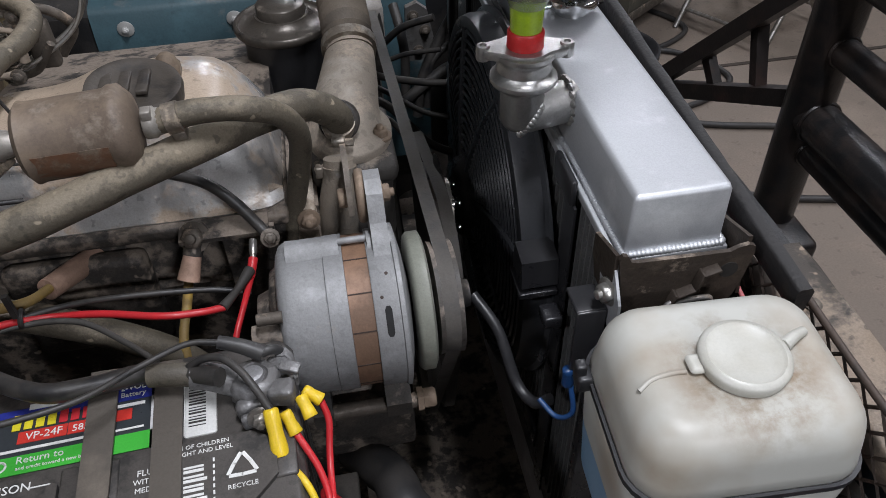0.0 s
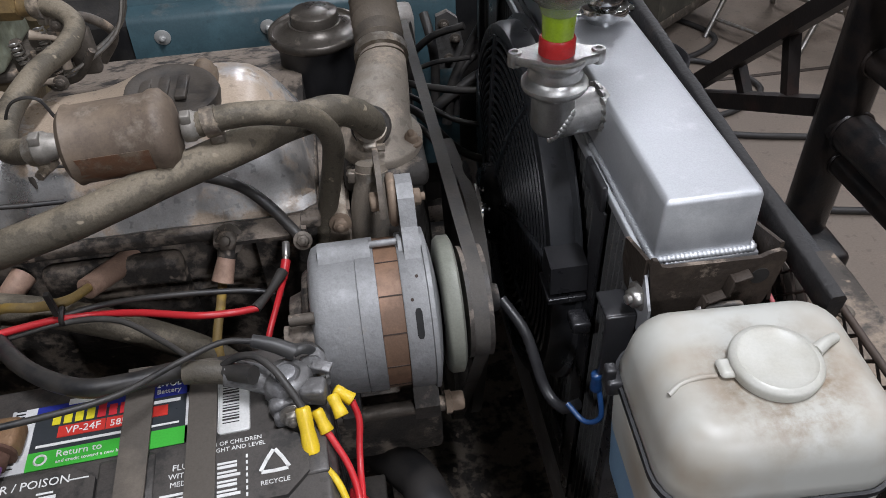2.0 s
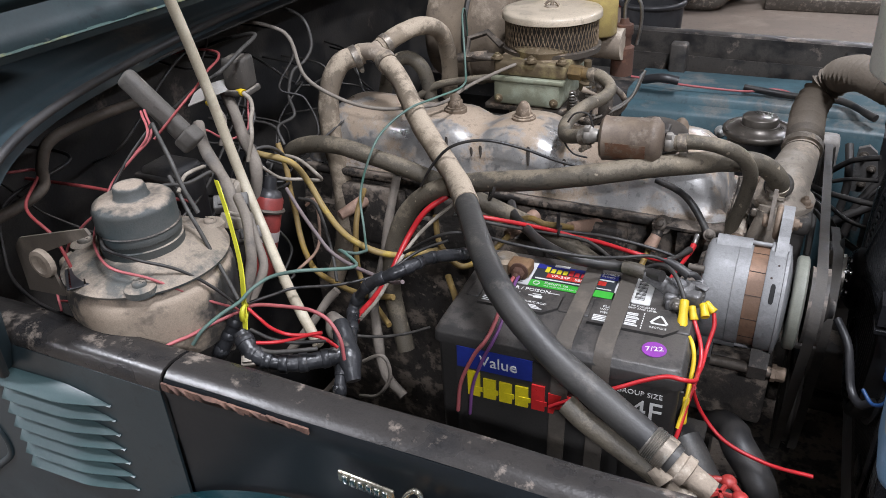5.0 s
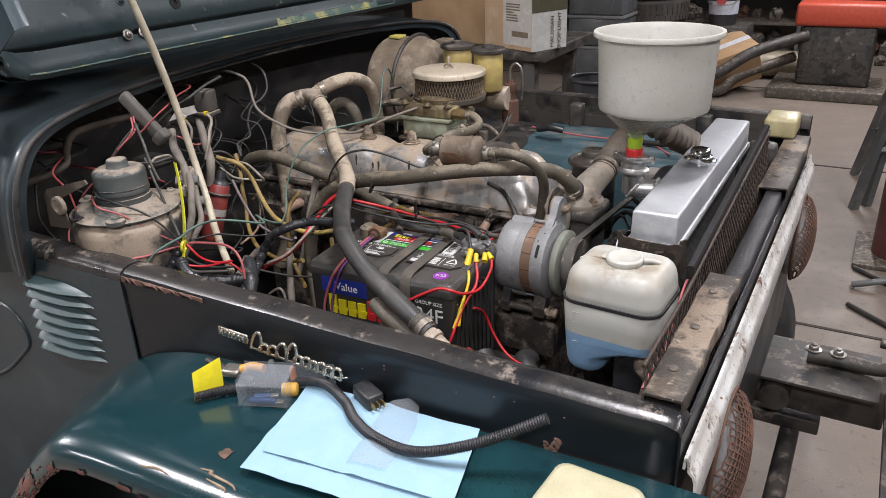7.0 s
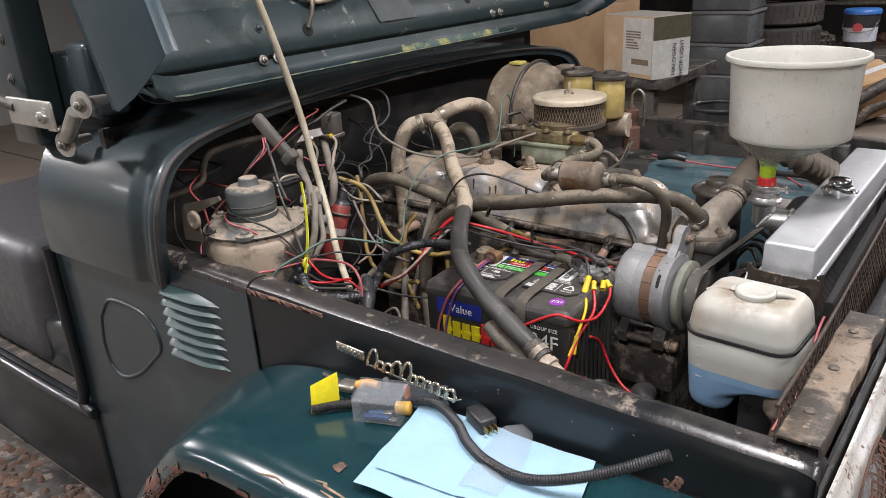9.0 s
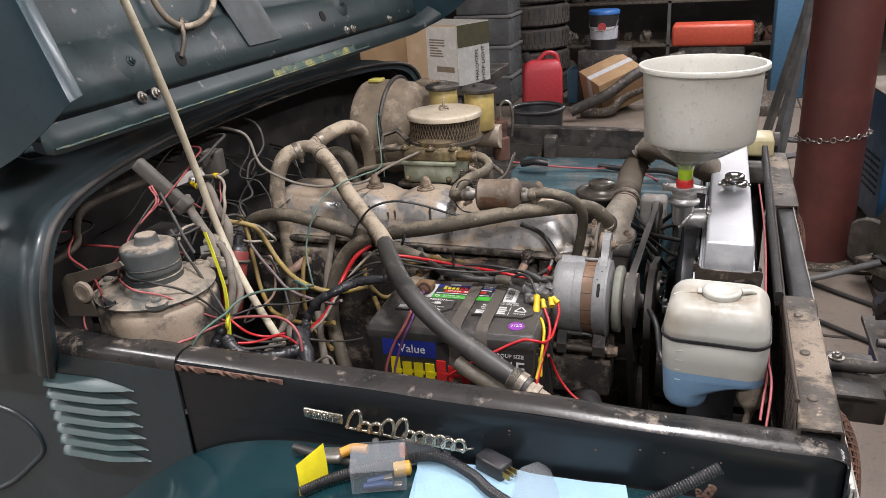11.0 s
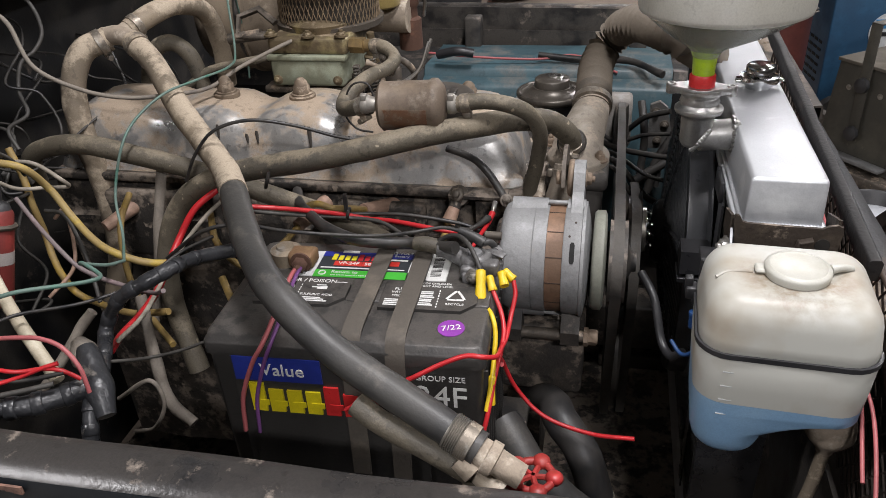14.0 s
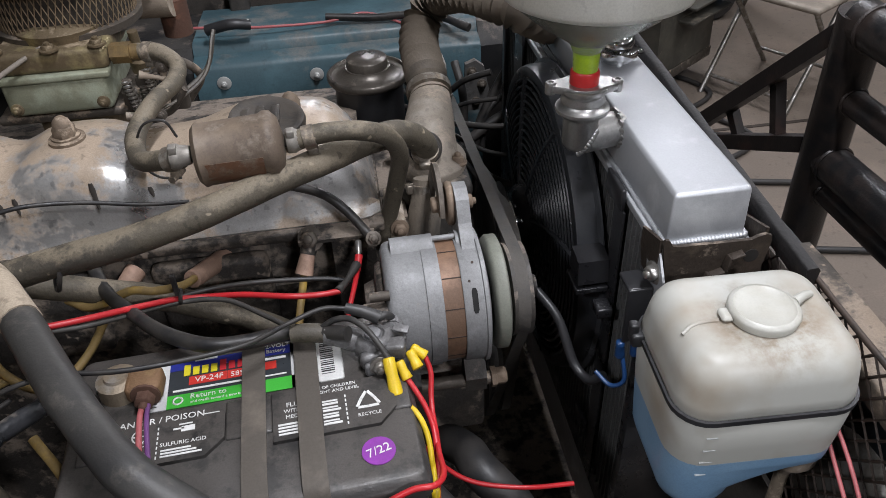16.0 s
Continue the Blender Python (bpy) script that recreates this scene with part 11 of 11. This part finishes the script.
part("pallet", box(B(), (-0.9, -1.1, 0), (0.3, -0.4, 0.10), 0.01), DIRTYSTEEL, jk)
thing("tall_cardboard", box(B(), (2.15, 7.4, 0), (2.50, 7.6, 1.9), 0.005), CARD, "tall folded cardboard leaning by the wall", "cardboard")
dm = root("black_drum", "large black plastic drum", "drum", (2.55, 6.6, 0))
part("drum_body", lathe(B(), (0, 0, 0), (0, 0, 1), [(0, 0.33), (0.02, 0.35), (0.3, 0.34), (0.32, 0.36), (0.36, 0.36), (0.38, 0.34), (0.85, 0.35), (0.9, 0.30)], 36), BLACKP, dm)
thing("black_drum", lathe(B(), (3.2, 6.3, 0), (0, 0, 1), [(0, 0.33), (0.02, 0.35), (0.3, 0.34), (0.32, 0.36), (0.36, 0.36), (0.38, 0.34), (0.85, 0.35), (0.9, 0.30)], 36), BLACKP, "second large black plastic drum", "drum")
rk = root("parts_shelf", "dark steel shelf full of greasy engine parts", "shelf", (0.0, 9.2, 0))
for z in (0.3, 0.8, 1.3):
    part("shelf_board", box(B(), (-2.0, -0.3, z), (1.2, 0.3, z + 0.03), 0.002), DIRTYSTEEL, rk)
for x in (-2.0, -0.4, 1.17):
    part("upright", box(B(), (x, -0.3, 0), (x + 0.04, -0.26, 1.7), 0.002), GREYSTEEL, rk)
random.seed(9)
for k in range(70):
    z = random.choice((0.0, 0.33, 0.83, 1.33))
    x, y = random.uniform(-1.85, 1.05 if z else 1.9), 9.2 + random.uniform(-0.9 if z == 0 else -0.2, 0.2)
    r = random.uniform(0.05, 0.13)
    bm = B()
    d = (random.uniform(-1, 1), random.uniform(-1, 1), random.uniform(-0.5, 1))
    lathe(bm, (x, y, z + r), d, [(-r * 0.8, r * 0.3), (-r * 0.6, r * 0.8), (-r * 0.1, r * 0.9), (0, r * 0.6), (r * 0.5, r * 0.7), (r * 0.8, r * 0.3)], 12)
    box(bm, (x - r, y - r * 0.6, z), (x + r * 0.6, y + r * 0.6, z + r * 1.2), 0.01)
    thing("engine_part", bm, random.choice((GRIME, DIRTYSTEEL, RUST, BLACKMET)), "greasy old engine part in a heap", "engine part", "engine parts")
for y in (2.6, 3.0):
    bm = B()
    tube(bm, [(0.55, y, 0.012), (0.9, y - 0.3, 0.012), (1.2, y - 0.5, 0.012), (1.5, y - 0.35, 0.012), (1.35, y - 0.1, 0.012), (1.1, y - 0.2, 0.012), (1.15, y - 0.9, 0.012), (1.6, y - 1.1, 0.012)], 0.011, 8)
    thing("floor_cable", bm, RUBBER, "black cable snaking over the floor", "cable", "floor cables")
ob_ = root("oil_pail", "black gear oil pail with a blue and white label", "pail", (0.935, 2.03, 0.0))
part("pail", lathe(B(), (0, 0, 0), (0, 0, 1), [(0, 0.112), (0.006, 0.118), (0.30, 0.132), (0.302, 0.138), (0.318, 0.138), (0.322, 0.132), (0.318, 0.126), (0.02, 0.108)], 36), BLACKP, ob_)
label_ = part("blue_label", lathe(B(), (0, 0, 0.06), (0, 0, 1), [(0, 0.1214), (0.10, 0.1260)], 36), plain("pail_blue", (0.03, 0.08, 0.34), 0.45), ob_)
part("white_label", lathe(B(), (0, 0, 0.161), (0, 0, 1), [(0, 0.1262), (0.11, 0.1308)], 36), plain("pail_white", (0.5, 0.52, 0.55), 0.45), ob_)
lettering("OIL", 0.040, INK, label_, (0.0, -0.1265, 0.135), (1, 0, 0), (0, 0, 1), depth=0.0005)
part("handle", tube(B(), [(-0.136, 0, 0.295), (-0.10, -0.10, 0.24), (0.0, -0.145, 0.205), (0.10, -0.10, 0.24), (0.136, 0, 0.295)], 0.003, 8), STEEL, ob_, "bright wire bail")
st_ = root("steel_chair", "folding steel chair with a worn pale seat", "chair", (1.78, 2.66, 0), (0, 0, -58))
part("seat", box(B(), (-0.21, -0.20, 0.425), (0.21, 0.20, 0.450), 0.012, 3), worn("worn_seat", (0.30, 0.26, 0.21), (0.20, 0.17, 0.14), 0.4, 8, 0.6), st_)
for x in (-0.19, 0.19):
    part("front_leg", cyl(B(), (x, -0.24, 0), (x, 0.16, 0.62), 0.011, seg=10), STEEL, st_)
    part("rear_leg", cyl(B(), (x * 0.92, 0.24, 0), (x * 0.92, -0.16, 0.43), 0.011, seg=10), STEEL, st_)
for y, z in ((-0.20, 0.07), (0.20, 0.07)):
    part("cross_bar", cyl(B(), (-0.18, y, z), (0.18, y, z), 0.008, seg=8), STEEL, st_)
part("backrest", box(B(), (-0.2, 0.155, 0.56), (0.2, 0.18, 0.80), 0.010), GREYSTEEL, st_)
